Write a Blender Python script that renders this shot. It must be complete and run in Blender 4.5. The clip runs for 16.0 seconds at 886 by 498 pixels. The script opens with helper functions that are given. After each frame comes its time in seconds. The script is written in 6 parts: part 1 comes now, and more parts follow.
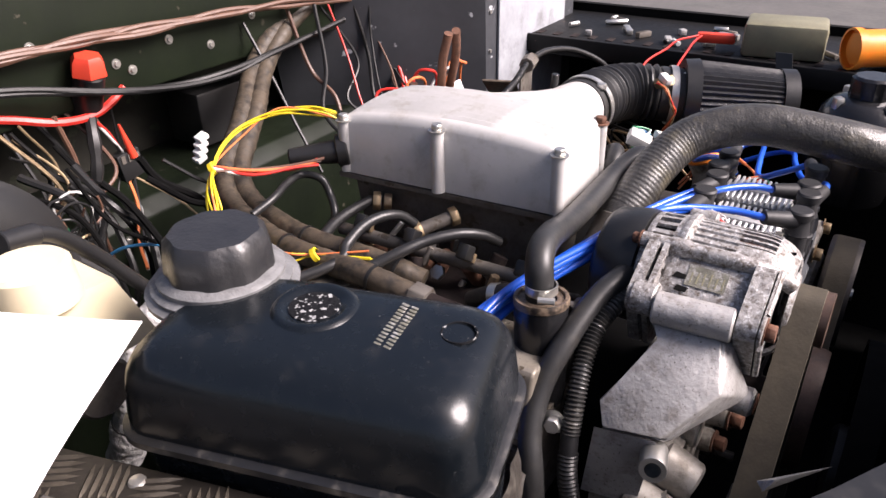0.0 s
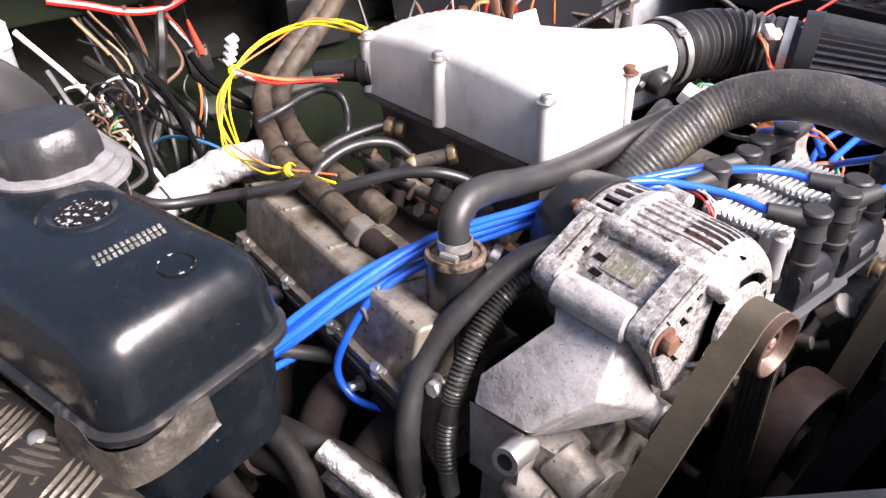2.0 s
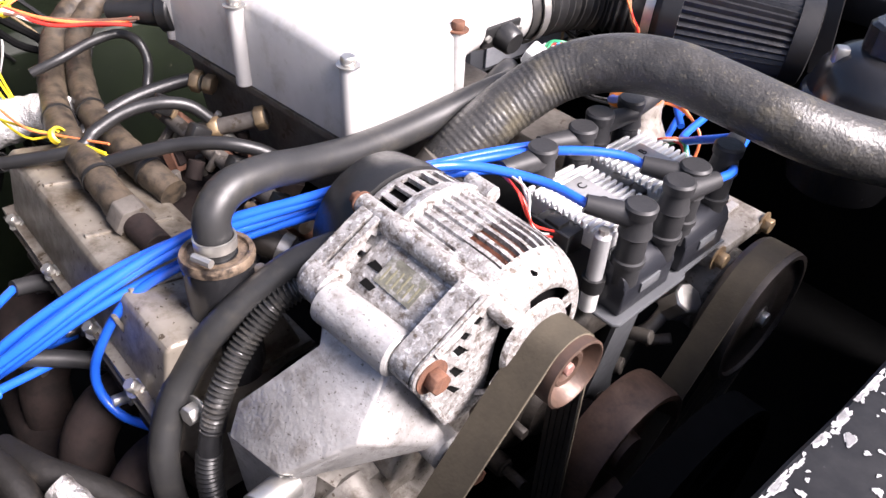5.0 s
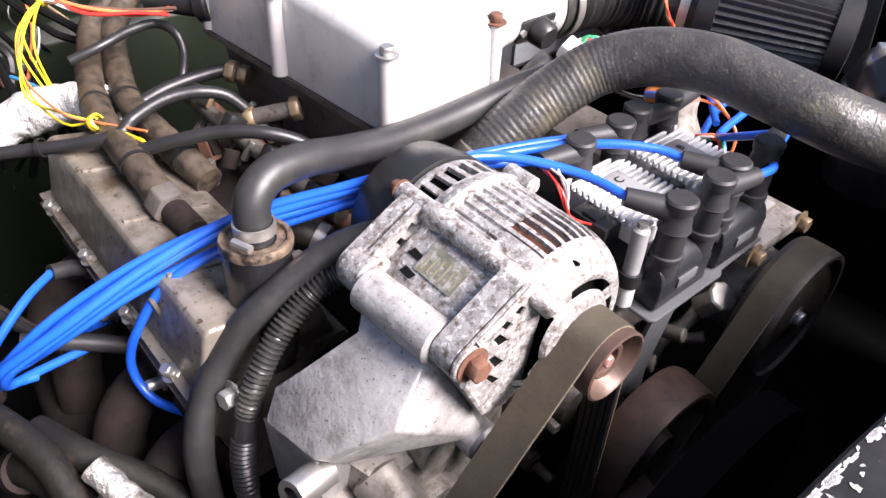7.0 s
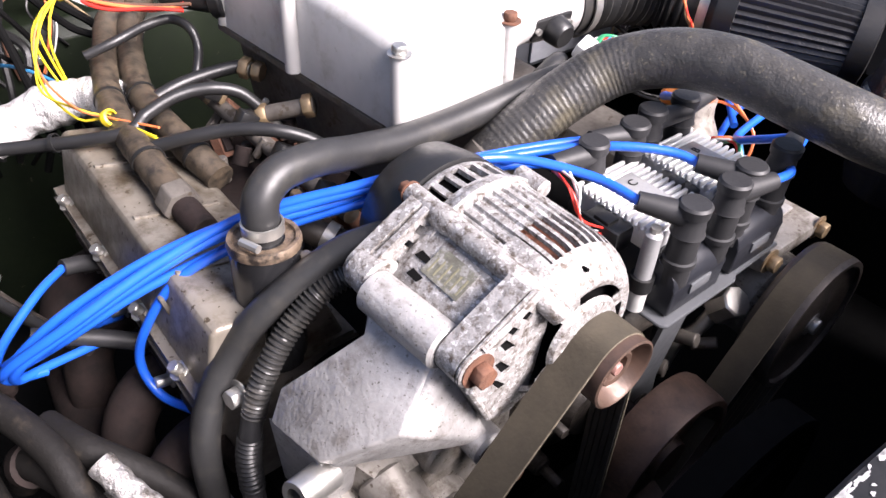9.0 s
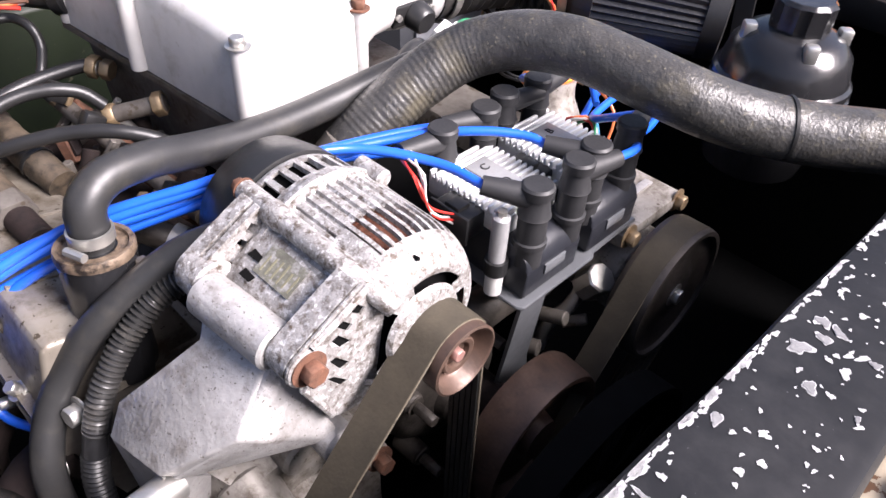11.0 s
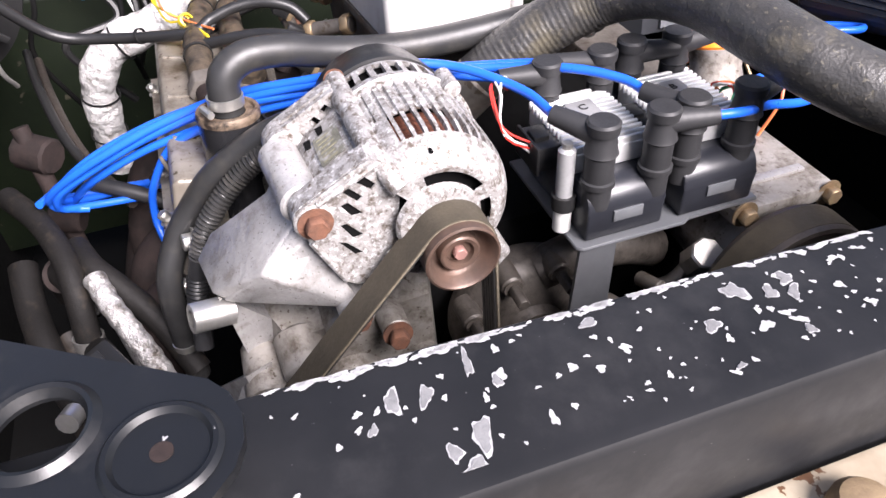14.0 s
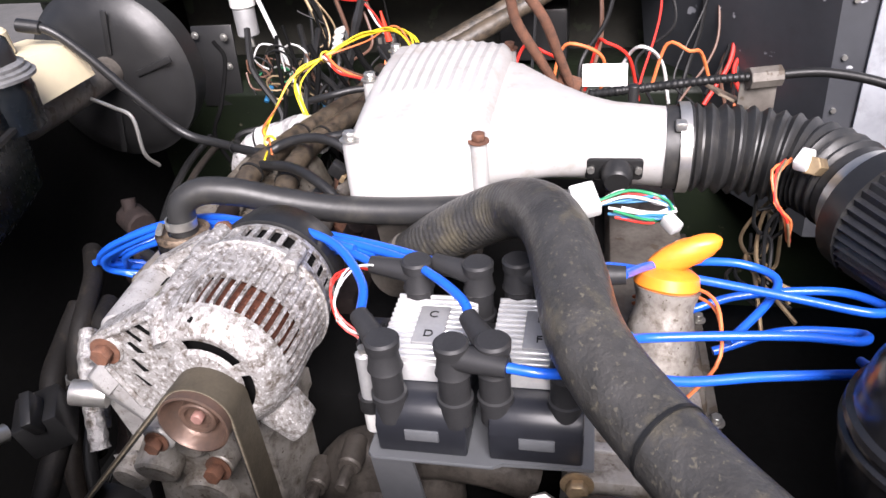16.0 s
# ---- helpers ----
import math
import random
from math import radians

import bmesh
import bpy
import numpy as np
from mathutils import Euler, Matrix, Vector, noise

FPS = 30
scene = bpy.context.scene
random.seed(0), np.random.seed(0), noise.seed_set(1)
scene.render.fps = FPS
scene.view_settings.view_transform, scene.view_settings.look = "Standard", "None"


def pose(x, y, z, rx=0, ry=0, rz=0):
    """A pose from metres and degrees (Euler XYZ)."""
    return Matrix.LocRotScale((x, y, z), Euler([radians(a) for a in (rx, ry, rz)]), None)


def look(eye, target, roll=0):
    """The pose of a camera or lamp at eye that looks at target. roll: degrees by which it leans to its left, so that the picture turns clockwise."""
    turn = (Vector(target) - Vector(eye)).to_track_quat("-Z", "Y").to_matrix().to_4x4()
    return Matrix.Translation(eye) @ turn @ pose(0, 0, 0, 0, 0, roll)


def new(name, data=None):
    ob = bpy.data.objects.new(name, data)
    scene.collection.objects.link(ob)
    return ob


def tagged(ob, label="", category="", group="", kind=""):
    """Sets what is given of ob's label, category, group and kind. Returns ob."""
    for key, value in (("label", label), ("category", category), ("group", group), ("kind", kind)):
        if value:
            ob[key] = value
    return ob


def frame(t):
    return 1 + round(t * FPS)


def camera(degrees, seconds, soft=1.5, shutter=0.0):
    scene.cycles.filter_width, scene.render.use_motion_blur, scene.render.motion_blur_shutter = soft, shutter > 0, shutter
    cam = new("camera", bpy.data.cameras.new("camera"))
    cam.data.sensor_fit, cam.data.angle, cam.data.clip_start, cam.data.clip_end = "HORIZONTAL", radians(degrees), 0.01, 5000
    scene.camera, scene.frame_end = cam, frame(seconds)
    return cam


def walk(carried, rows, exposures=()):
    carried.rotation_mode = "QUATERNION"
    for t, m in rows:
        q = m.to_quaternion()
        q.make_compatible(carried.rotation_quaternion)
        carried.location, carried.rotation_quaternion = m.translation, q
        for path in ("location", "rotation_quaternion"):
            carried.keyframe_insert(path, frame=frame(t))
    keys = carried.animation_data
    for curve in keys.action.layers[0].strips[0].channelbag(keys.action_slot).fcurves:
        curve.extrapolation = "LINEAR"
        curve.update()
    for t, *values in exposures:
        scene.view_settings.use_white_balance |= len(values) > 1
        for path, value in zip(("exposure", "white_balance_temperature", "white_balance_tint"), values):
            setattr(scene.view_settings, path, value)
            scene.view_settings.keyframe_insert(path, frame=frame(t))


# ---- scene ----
cam = camera(62.5, 16.0)
PATH = [
    (0, (0.042, -0.023, 1.395), (-0.918, 1.43, 0.412), -1.3),
    (0.5, (0.069, 0.016, 1.396), (-0.99, 1.301, 0.288), -2.6),
    (1, (0.169, 0.081, 1.382), (-1.076, 1.2, 0.288), -4.5),
    (1.5, (0.24, 0.152, 1.376), (-1.101, 1.149, 0.277), -4.9),
    (2, (0.221, 0.204, 1.373), (-1.096, 1.197, 0.242), -1.5),
    (2.5, (0.197, 0.252, 1.378), (-1.098, 1.226, 0.206), -0.2),
    (3, (0.191, 0.303, 1.378), (-1.089, 1.249, 0.166), -0.8),
    (3.5, (0.189, 0.347, 1.367), (-1.054, 1.321, 0.141), -0.4),
    (4, (0.2, 0.373, 1.362), (-0.98, 1.399, 0.115), 0.9),
    (4.2, (0.21, 0.384, 1.359), (-0.946, 1.426, 0.103), 1.3),
    (6.3, (0.209, 0.367, 1.35), (-0.89, 1.436, 0.065), 3.6),
    (6.5, (0.206, 0.366, 1.348), (-0.902, 1.428, 0.066), 3.4),
    (7, (0.202, 0.364, 1.345), (-0.94, 1.399, 0.07), 3.0),
    (7.5, (0.198, 0.369, 1.348), (-0.964, 1.37, 0.064), 2.2),
    (8, (0.196, 0.369, 1.348), (-0.978, 1.353, 0.062), 2.2),
    (8.2, (0.197, 0.369, 1.346), (-0.985, 1.347, 0.063), 2.2),
    (10.3, (0.211, 0.4, 1.348), (-0.865, 1.478, 0.051), 4.4),
    (10.5, (0.217, 0.407, 1.346), (-0.842, 1.503, 0.052), 4.5),
    (11, (0.238, 0.428, 1.346), (-0.784, 1.548, 0.042), 3.8),
    (11.5, (0.249, 0.427, 1.343), (-0.771, 1.52, 0.014), 2.1),
    (12, (0.263, 0.409, 1.333), (-0.794, 1.431, -0.023), -0.1),
    (12.5, (0.28, 0.37, 1.324), (-0.79, 1.357, -0.048), -1.6),
    (13, (0.295, 0.375, 1.332), (-0.852, 1.324, -0.003), -1.0),
    (13.5, (0.357, 0.442, 1.331), (-0.982, 1.2, 0.054), -1.1),
    (14, (0.402, 0.552, 1.316), (-1.043, 1.003, 0.009), -3.3),
    (14.5, (0.365, 0.595, 1.33), (-1.151, 0.983, 0.084), -2.2),
    (15, (0.308, 0.651, 1.358), (-1.232, 0.924, 0.112), -0.5),
    (15.5, (0.36, 0.78, 1.363), (-1.286, 0.776, 0.227), -1.3),
    (16, (0.389, 0.973, 1.364), (-1.263, 0.588, 0.304), -5.1),
]
walk(cam, [(t, look(eye, target, roll)) for t, eye, target, roll in PATH],
     [(0.0, 1.32, 6660, 23), (1.0, 1.58, 6640, 25), (2.5, 1.94, 6500, 22), (4.0, 1.96, 6450, 22), (7.0, 1.84, 6400, 22), (10.5, 1.86, 6350, 22), (12.0, 1.74, 6300, 23), (13.0, 1.90, 6320, 21), (13.7, 1.84, 6290, 21), (15.0, 1.50, 6280, 19), (16.0, 1.32, 6280, 20)])

# ---- light ----
world = bpy.data.worlds.new("daylight")
scene.world = world
world.use_nodes = True
wn = world.node_tree.nodes
sky = wn.new("ShaderNodeTexSky")
sky.sky_type = "NISHITA"
sky.sun_disc = False
sky.sun_elevation, sky.sun_rotation = radians(42), radians(70)
sky.air_density, sky.dust_density = 1.0, 4.0
world.node_tree.links.new(sky.outputs[0], wn["Background"].inputs[0])
wn["Background"].inputs[1].default_value = 0.062
sun_data = bpy.data.lights.new("sun", "SUN")
sun_data.energy, sun_data.angle, sun_data.color = 4.5, radians(34), (1.0, 0.97, 0.93)
sun = new("sun", sun_data)
sun.matrix_world = look((3.5, 2.0, 4.2), (0, 0.7, 0.9))

# ---- materials ----


def mat(name, a, b=None, rough=0.5, metal=0.0, scale=40.0, bump=0.15, spot=None, spot_scale=60.0, spot_at=0.62,
        spot_rough=None, rand=0.0, spec=0.5, dirt=None, coat=0.0, fine=6.0, dist=0.002):
    """Two colours mixed by coarse and fine noise; spot: a third one in worn patches."""
    m = bpy.data.materials.new(name)
    m.use_nodes = True
    n, l = m.node_tree.nodes, m.node_tree.links
    bsdf = n["Principled BSDF"]
    geo = n.new("ShaderNodeNewGeometry")
    big, small = n.new("ShaderNodeTexNoise"), n.new("ShaderNodeTexNoise")
    big.inputs["Scale"].default_value, big.inputs["Detail"].default_value = scale, 4
    small.inputs["Scale"].default_value, small.inputs["Detail"].default_value = scale * fine, 6
    for t in (big, small):
        l.new(geo.outputs["Position"], t.inputs["Vector"])
    mix = n.new("ShaderNodeMix")
    mix.data_type = "RGBA"
    b = b or tuple(c * 0.7 for c in a)
    mix.inputs[6].default_value, mix.inputs[7].default_value = (*a, 1), (*b, 1)
    add = n.new("ShaderNodeMath")
    add.operation = "MULTIPLY_ADD"
    l.new(small.outputs[0], add.inputs[0])
    add.inputs[1].default_value = 0.5
    half = n.new("ShaderNodeMath")
    half.operation = "MULTIPLY_ADD"
    l.new(big.outputs[0], half.inputs[0])
    half.inputs[1].default_value, half.inputs[2].default_value = 1.6, -0.55
    l.new(half.outputs[0], add.inputs[2])
    clamp = n.new("ShaderNodeClamp")
    l.new(add.outputs[0], clamp.inputs[0])
    l.new(clamp.outputs[0], mix.inputs[0])
    colour = mix.outputs[2]
    if rand:
        info, hsv = n.new("ShaderNodeObjectInfo"), n.new("ShaderNodeHueSaturation")
        span = n.new("ShaderNodeMapRange")
        l.new(info.outputs["Random"], span.inputs[0])
        span.inputs[3].default_value, span.inputs[4].default_value = 1 - rand, 1 + rand
        l.new(span.outputs[0], hsv.inputs["Value"])
        l.new(colour, hsv.inputs["Color"])
        colour = hsv.outputs[0]
    rr = n.new("ShaderNodeMapRange")
    l.new(small.outputs[0], rr.inputs[0])
    rr.inputs[3].default_value, rr.inputs[4].default_value = max(rough - 0.12, 0.03), min(rough + 0.12, 1)
    rough_out = rr.outputs[0]
    if spot:
        sp, ramp, m2 = n.new("ShaderNodeTexNoise"), n.new("ShaderNodeMapRange"), n.new("ShaderNodeMix")
        sp.inputs["Scale"].default_value, sp.inputs["Detail"].default_value = spot_scale, 5
        sp.inputs["Roughness"].default_value = 0.55
        l.new(geo.outputs["Position"], sp.inputs["Vector"])
        l.new(sp.outputs[0], ramp.inputs[0])
        ramp.inputs[1].default_value, ramp.inputs[2].default_value = spot_at, spot_at + 0.02
        m2.data_type = "RGBA"
        l.new(ramp.outputs[0], m2.inputs[0])
        l.new(colour, m2.inputs[6])
        m2.inputs[7].default_value = (*spot, 1)
        colour = m2.outputs[2]
        if spot_rough:
            m3 = n.new("ShaderNodeMix")
            l.new(ramp.outputs[0], m3.inputs[0])
            l.new(rough_out, m3.inputs[2])
            m3.inputs[3].default_value = spot_rough
            rough_out = m3.outputs[0]
    if dirt:
        dn, dr, dm = n.new("ShaderNodeTexNoise"), n.new("ShaderNodeMapRange"), n.new("ShaderNodeMix")
        dcol, dscale, dlo, dhi = dirt
        dn.inputs["Scale"].default_value, dn.inputs["Detail"].default_value, dn.inputs["Roughness"].default_value = dscale, 8, 0.7
        l.new(geo.outputs["Position"], dn.inputs["Vector"])
        l.new(dn.outputs[0], dr.inputs[0])
        dr.inputs[1].default_value, dr.inputs[2].default_value = dlo, dhi
        dm.data_type = "RGBA"
        l.new(dr.outputs[0], dm.inputs[0])
        l.new(colour, dm.inputs[6])
        dm.inputs[7].default_value = (*dcol, 1)
        colour = dm.outputs[2]
    l.new(colour, bsdf.inputs["Base Color"])
    l.new(rough_out, bsdf.inputs["Roughness"])
    bsdf.inputs["Metallic"].default_value = metal
    bsdf.inputs["Specular IOR Level"].default_value = spec
    if coat:
        bsdf.inputs["Coat Weight"].default_value, bsdf.inputs["Coat Roughness"].default_value = coat, 0.08
    if bump:
        bp = n.new("ShaderNodeBump")
        bp.inputs["Strength"].default_value, bp.inputs["Distance"].default_value = bump, dist
        l.new(add.outputs[0], bp.inputs["Height"])
        l.new(bp.outputs[0], bsdf.inputs["Normal"])
    return m


M = {
    "concrete": mat("concrete", (0.09, 0.085, 0.08), (0.05, 0.05, 0.048), 0.9, scale=3, bump=0.3),
    "green": mat("green_paint", (0.0085, 0.013, 0.006), (0.004, 0.0065, 0.0035), 0.5, scale=12, bump=0.05, spot=(0.045, 0.042, 0.03), spot_scale=45, spot_at=0.68, spec=0.25),
    "ledge": mat("dusty_paint", (0.032, 0.029, 0.021), (0.014, 0.0145, 0.010), 0.75, scale=14, spot=(0.04, 0.044, 0.028), spot_scale=20, spot_at=0.6),
    "dark": mat("dark_paint", (0.007, 0.007, 0.0075), (0.004, 0.004, 0.004), 0.55, scale=15, bump=0.08, spot=(0.07, 0.05, 0.04), spot_scale=35, spot_at=0.70, spec=0.2),
    "panel": mat("flaked_black_paint", (0.0135, 0.0138, 0.015), (0.007, 0.0075, 0.0085), 0.45, scale=18, bump=0.10, spot=(0.10, 0.10, 0.10), spot_scale=320, spot_at=0.73, spec=0.2, dirt=((0.026, 0.026, 0.027), 14, 0.5, 0.8)),
    "plate": mat("black_steel", (0.0085, 0.009, 0.010), (0.005, 0.0055, 0.006), 0.38, scale=20, bump=0.08, spot=(0.25, 0.25, 0.25), spot_scale=150, spot_at=0.75, spec=0.45, dirt=((0.026, 0.025, 0.024), 25, 0.54, 0.78)),
    "cream": mat("cream_paint", (0.42, 0.37, 0.28), (0.26, 0.21, 0.15), 0.45, scale=30, bump=0.1, spot=(0.12, 0.06, 0.03), spot_scale=70, spot_at=0.6),
    "cast": mat("cast_aluminium", (0.43, 0.42, 0.41), (0.30, 0.29, 0.28), 0.46, 0.35, scale=46, bump=0.6, spot=(0.16, 0.15, 0.135), spot_scale=360, spot_at=0.635, dist=0.0018, dirt=((0.19, 0.17, 0.15), 50, 0.52, 0.74)),
    "plenum": mat("plenum_aluminium", (0.50, 0.49, 0.475), (0.40, 0.39, 0.375), 0.5, 0.2, scale=16, bump=0.2, spot=(0.36, 0.34, 0.30), spot_scale=150, spot_at=0.70, dist=0.001, dirt=((0.33, 0.30, 0.26), 26, 0.52, 0.74)),
    "oxid": mat("oxidised_aluminium", (0.38, 0.37, 0.36), (0.19, 0.18, 0.17), 0.55, 0.3, scale=100, bump=0.7, spot=(0.48, 0.475, 0.47), spot_scale=260, spot_at=0.57, dist=0.0014, dirt=((0.085, 0.066, 0.05), 150, 0.48, 0.64)),
    "grime": mat("grimy_aluminium", (0.17, 0.155, 0.135), (0.06, 0.05, 0.042), 0.6, 0.3, scale=30, bump=0.3, spot=(0.07, 0.055, 0.04), spot_scale=40, spot_at=0.6),
    "rocker": mat("rocker_aluminium", (0.27, 0.25, 0.215), (0.155, 0.132, 0.102), 0.42, 0.4, scale=14, bump=0.3, spot=(0.06, 0.045, 0.028), spot_scale=130, spot_at=0.64, dirt=((0.065, 0.047, 0.028), 24, 0.45, 0.64)),
    "copper": mat("copper_winding", (0.26, 0.10, 0.06), (0.07, 0.03, 0.022), 0.5, 0.5, scale=260, bump=0.6),
    "rust": mat("rusty_steel", (0.17, 0.072, 0.04), (0.065, 0.034, 0.023), 0.85, 0.1, scale=90, bump=0.5),
    "rustdark": mat("dark_rusty_iron", (0.028, 0.019, 0.017), (0.012, 0.0095, 0.009), 0.8, 0.1, scale=30, bump=0.4, spec=0.2, dirt=((0.010, 0.008, 0.0075), 60, 0.5, 0.7)),
    "steel": mat("bright_steel", (0.62, 0.61, 0.58), (0.4, 0.39, 0.36), 0.35, 0.85, scale=50),
    "brass": mat("dull_brass", (0.4, 0.3, 0.17), (0.2, 0.14, 0.09), 0.5, 0.6, scale=60, bump=0.3),
    "tank": mat("tank_plastic", (0.003, 0.0045, 0.0065), (0.006, 0.008, 0.010), 0.25, scale=10, bump=0.06, fine=12, spot=(0.045, 0.045, 0.045), spot_scale=160, spot_at=0.72, spec=0.4, dirt=((0.020, 0.020, 0.020), 24, 0.55, 0.8)),
    "black": mat("black_plastic", (0.011, 0.011, 0.0115), (0.017, 0.017, 0.017), 0.38, scale=40, bump=0.08, spec=0.4),
    "coil": mat("coil_plastic", (0.018, 0.0195, 0.024), (0.013, 0.0135, 0.017), 0.34, scale=40, bump=0.04, spec=0.4),
    "boot": mat("rubber_boot", (0.026, 0.026, 0.027), (0.018, 0.018, 0.019), 0.5, scale=60, bump=0.08, spec=0.3),
    "tape": mat("black_tape", (0.013, 0.013, 0.014), (0.024, 0.024, 0.025), 0.35, scale=60, bump=0.25),
    "duct": mat("grey_tape", (0.22, 0.22, 0.22), (0.10, 0.10, 0.10), 0.4, 0.2, scale=80, bump=0.5),
    "oldtape": mat("torn_grimy_tape", (0.050, 0.043, 0.036), (0.018, 0.016, 0.014), 0.45, 0.1, scale=60, bump=0.6, dirt=((0.10, 0.09, 0.075), 70, 0.56, 0.75)),
    # Darker, browner cast aluminium for the water pump.
    "browncast": mat("dark_brown_cast_aluminium", (0.10, 0.088, 0.075), (0.04, 0.034, 0.029), 0.5, 0.3, scale=45, bump=0.4, dirt=((0.02, 0.016, 0.013), 60, 0.48, 0.68)),
    "rubber": mat("rubber_hose", (0.026, 0.026, 0.026), (0.015, 0.015, 0.015), 0.42, scale=30, bump=0.12, spec=0.4, dirt=((0.042, 0.039, 0.034), 40, 0.5, 0.75)),
    "oldhose": mat("weathered_hose", (0.052, 0.050, 0.047), (0.024, 0.023, 0.021), 0.38, scale=60, bump=0.6, spec=0.5, spot=(0.085, 0.078, 0.060), spot_scale=260, spot_at=0.62, dirt=((0.085, 0.075, 0.052), 24, 0.54, 0.72)),
    "loomtape": mat("grimy_tan_loom_tape", (0.080, 0.060, 0.040), (0.038, 0.030, 0.021), 0.5, scale=28, bump=0.6, dirt=((0.016, 0.013, 0.010), 55, 0.46, 0.62)),
    "brownhose": mat("brown_grimy_hose", (0.030, 0.023, 0.018), (0.012, 0.010, 0.008), 0.55, scale=35, bump=0.4, dirt=((0.06, 0.048, 0.036), 70, 0.54, 0.74)),
    "belt": mat("belt_rubber", (0.062, 0.052, 0.036), (0.040, 0.034, 0.024), 0.6, scale=60, bump=0.2, spec=0.3),
    "blue": mat("blue_silicone", (0.012, 0.11, 0.62), (0.01, 0.085, 0.5), 0.32, scale=30, bump=0.0, coat=0.25),
    "yellow": mat("yellow_wire", (0.75, 0.6, 0.02), (0.6, 0.45, 0.02), 0.4, scale=60, bump=0),
    "red": mat("red_wire", (0.6, 0.03, 0.02), (0.45, 0.03, 0.02), 0.4, scale=60, bump=0),
    "orange": mat("orange_plastic", (0.9, 0.28, 0.02), (0.8, 0.2, 0.02), 0.4, scale=30, bump=0.05),
    "orangewire": mat("orange_wire", (0.7, 0.2, 0.06), (0.5, 0.13, 0.05), 0.4, scale=60, bump=0),
    "greenwire": mat("green_wire", (0.02, 0.25, 0.1), (0.02, 0.18, 0.08), 0.4, scale=60, bump=0),
    "bluewire": mat("thin_blue_wire", (0.03, 0.2, 0.4), (0.03, 0.15, 0.3), 0.4, scale=60, bump=0),
    "white": mat("white_plastic", (0.60, 0.60, 0.58), (0.48, 0.48, 0.46), 0.45, scale=50, bump=0.05),
    "wire": mat("black_wire", (0.009, 0.009, 0.009), (0.014, 0.014, 0.014), 0.4, scale=60, bump=0, spec=0.3),
    "copperwire": mat("brown_wire", (0.13, 0.066, 0.042), (0.08, 0.042, 0.03), 0.5, scale=60, bump=0),
    "paper": mat("white_paper", (0.85, 0.85, 0.85), (0.8, 0.8, 0.8), 0.8, scale=20, bump=0.02),
    "sleevefoil": mat("white_foil_cloth", (0.68, 0.67, 0.66), (0.46, 0.45, 0.44), 0.42, 0.25, scale=90, bump=1.0, dist=0.004, dirt=((0.20, 0.175, 0.15), 60, 0.54, 0.68)),
    "foil": mat("aluminium_foil", (0.46, 0.45, 0.44), (0.26, 0.25, 0.24), 0.36, 0.5, scale=90, bump=0.9, dist=0.004, dirt=((0.08, 0.068, 0.055), 60, 0.50, 0.64)),
    # Shade low in the bay is put into this darker, duller hose colour.
    "lowhose": mat("shaded_black_hose", (0.0095, 0.0085, 0.008), (0.006, 0.0055, 0.005), 0.68, scale=45, bump=0.4, spec=0.2, dirt=((0.03, 0.024, 0.018), 50, 0.56, 0.74)),
    "reservoir": mat("yellowed_plastic", (0.66, 0.58, 0.4), (0.55, 0.47, 0.32), 0.4, scale=18, bump=0.05),
    "chequer": mat("chequer_aluminium", (0.026, 0.022, 0.018), (0.010, 0.0085, 0.007), 0.5, 0.3, scale=30, bump=0.4, spot=(0.08, 0.068, 0.05), spot_scale=80, spot_at=0.66),
    "filter": mat("filter_cotton", (0.022, 0.0225, 0.025), (0.012, 0.012, 0.013), 0.32, scale=90, bump=0.3),
    "grey": mat("grey_paint", (0.06, 0.063, 0.07), (0.035, 0.037, 0.042), 0.4, scale=10, bump=0.06, spot=(0.4, 0.41, 0.43), spot_scale=20, spot_at=0.66),
    "greyplate": mat("grey_bracket_paint", (0.115, 0.12, 0.127), (0.08, 0.084, 0.089), 0.35, scale=20, bump=0.05),
    "pulley": mat("worn_pulley_steel", (0.14, 0.085, 0.062), (0.07, 0.05, 0.04), 0.42, 0.4, scale=60, bump=0.15),
    "alubright": mat("heatsink_aluminium", (0.8, 0.8, 0.79), (0.6, 0.6, 0.6), 0.4, 0.5, scale=60, bump=0.1),
    "alugrey": mat("stamped_aluminium", (0.42, 0.42, 0.42), (0.33, 0.33, 0.33), 0.5, 0.5, scale=60, bump=0.1),
    "scuff": mat("scuffed_plastic", (0.006, 0.0065, 0.008), (0.003, 0.003, 0.004), 0.85, scale=120, bump=0.9, spec=0.15, spot=(0.3, 0.3, 0.3), spot_scale=210, spot_at=0.57),
    "brownscuff": mat("scuffed_brown", (0.26, 0.2, 0.14), (0.06, 0.05, 0.04), 0.6, scale=90, bump=0.4),
    "tread": mat("worn_tread", (0.13, 0.112, 0.088), (0.035, 0.03, 0.024), 0.4, 0.5, scale=60, bump=0.3),
    "redplastic": mat("red_plastic", (0.62, 0.05, 0.02), (0.5, 0.04, 0.02), 0.4, scale=40, bump=0.03),
    "greylight": mat("pale_grey_paint", (0.36, 0.375, 0.40), (0.22, 0.23, 0.25), 0.5, scale=14, bump=0.1, dirt=((0.14, 0.14, 0.145), 16, 0.52, 0.76)),
    "olive": mat("olive_plastic", (0.2, 0.19, 0.12), (0.13, 0.12, 0.08), 0.45, scale=30, bump=0.05),
    "conduit": mat("dusty_black_conduit", (0.030, 0.029, 0.028), (0.018, 0.018, 0.017), 0.36, scale=40, bump=0.1, spec=0.6, dirt=((0.07, 0.064, 0.055), 50, 0.52, 0.72)),
    "gloss": mat("glossy_black_plastic", (0.01, 0.01, 0.011), (0.015, 0.015, 0.016), 0.22, scale=30, bump=0.03),
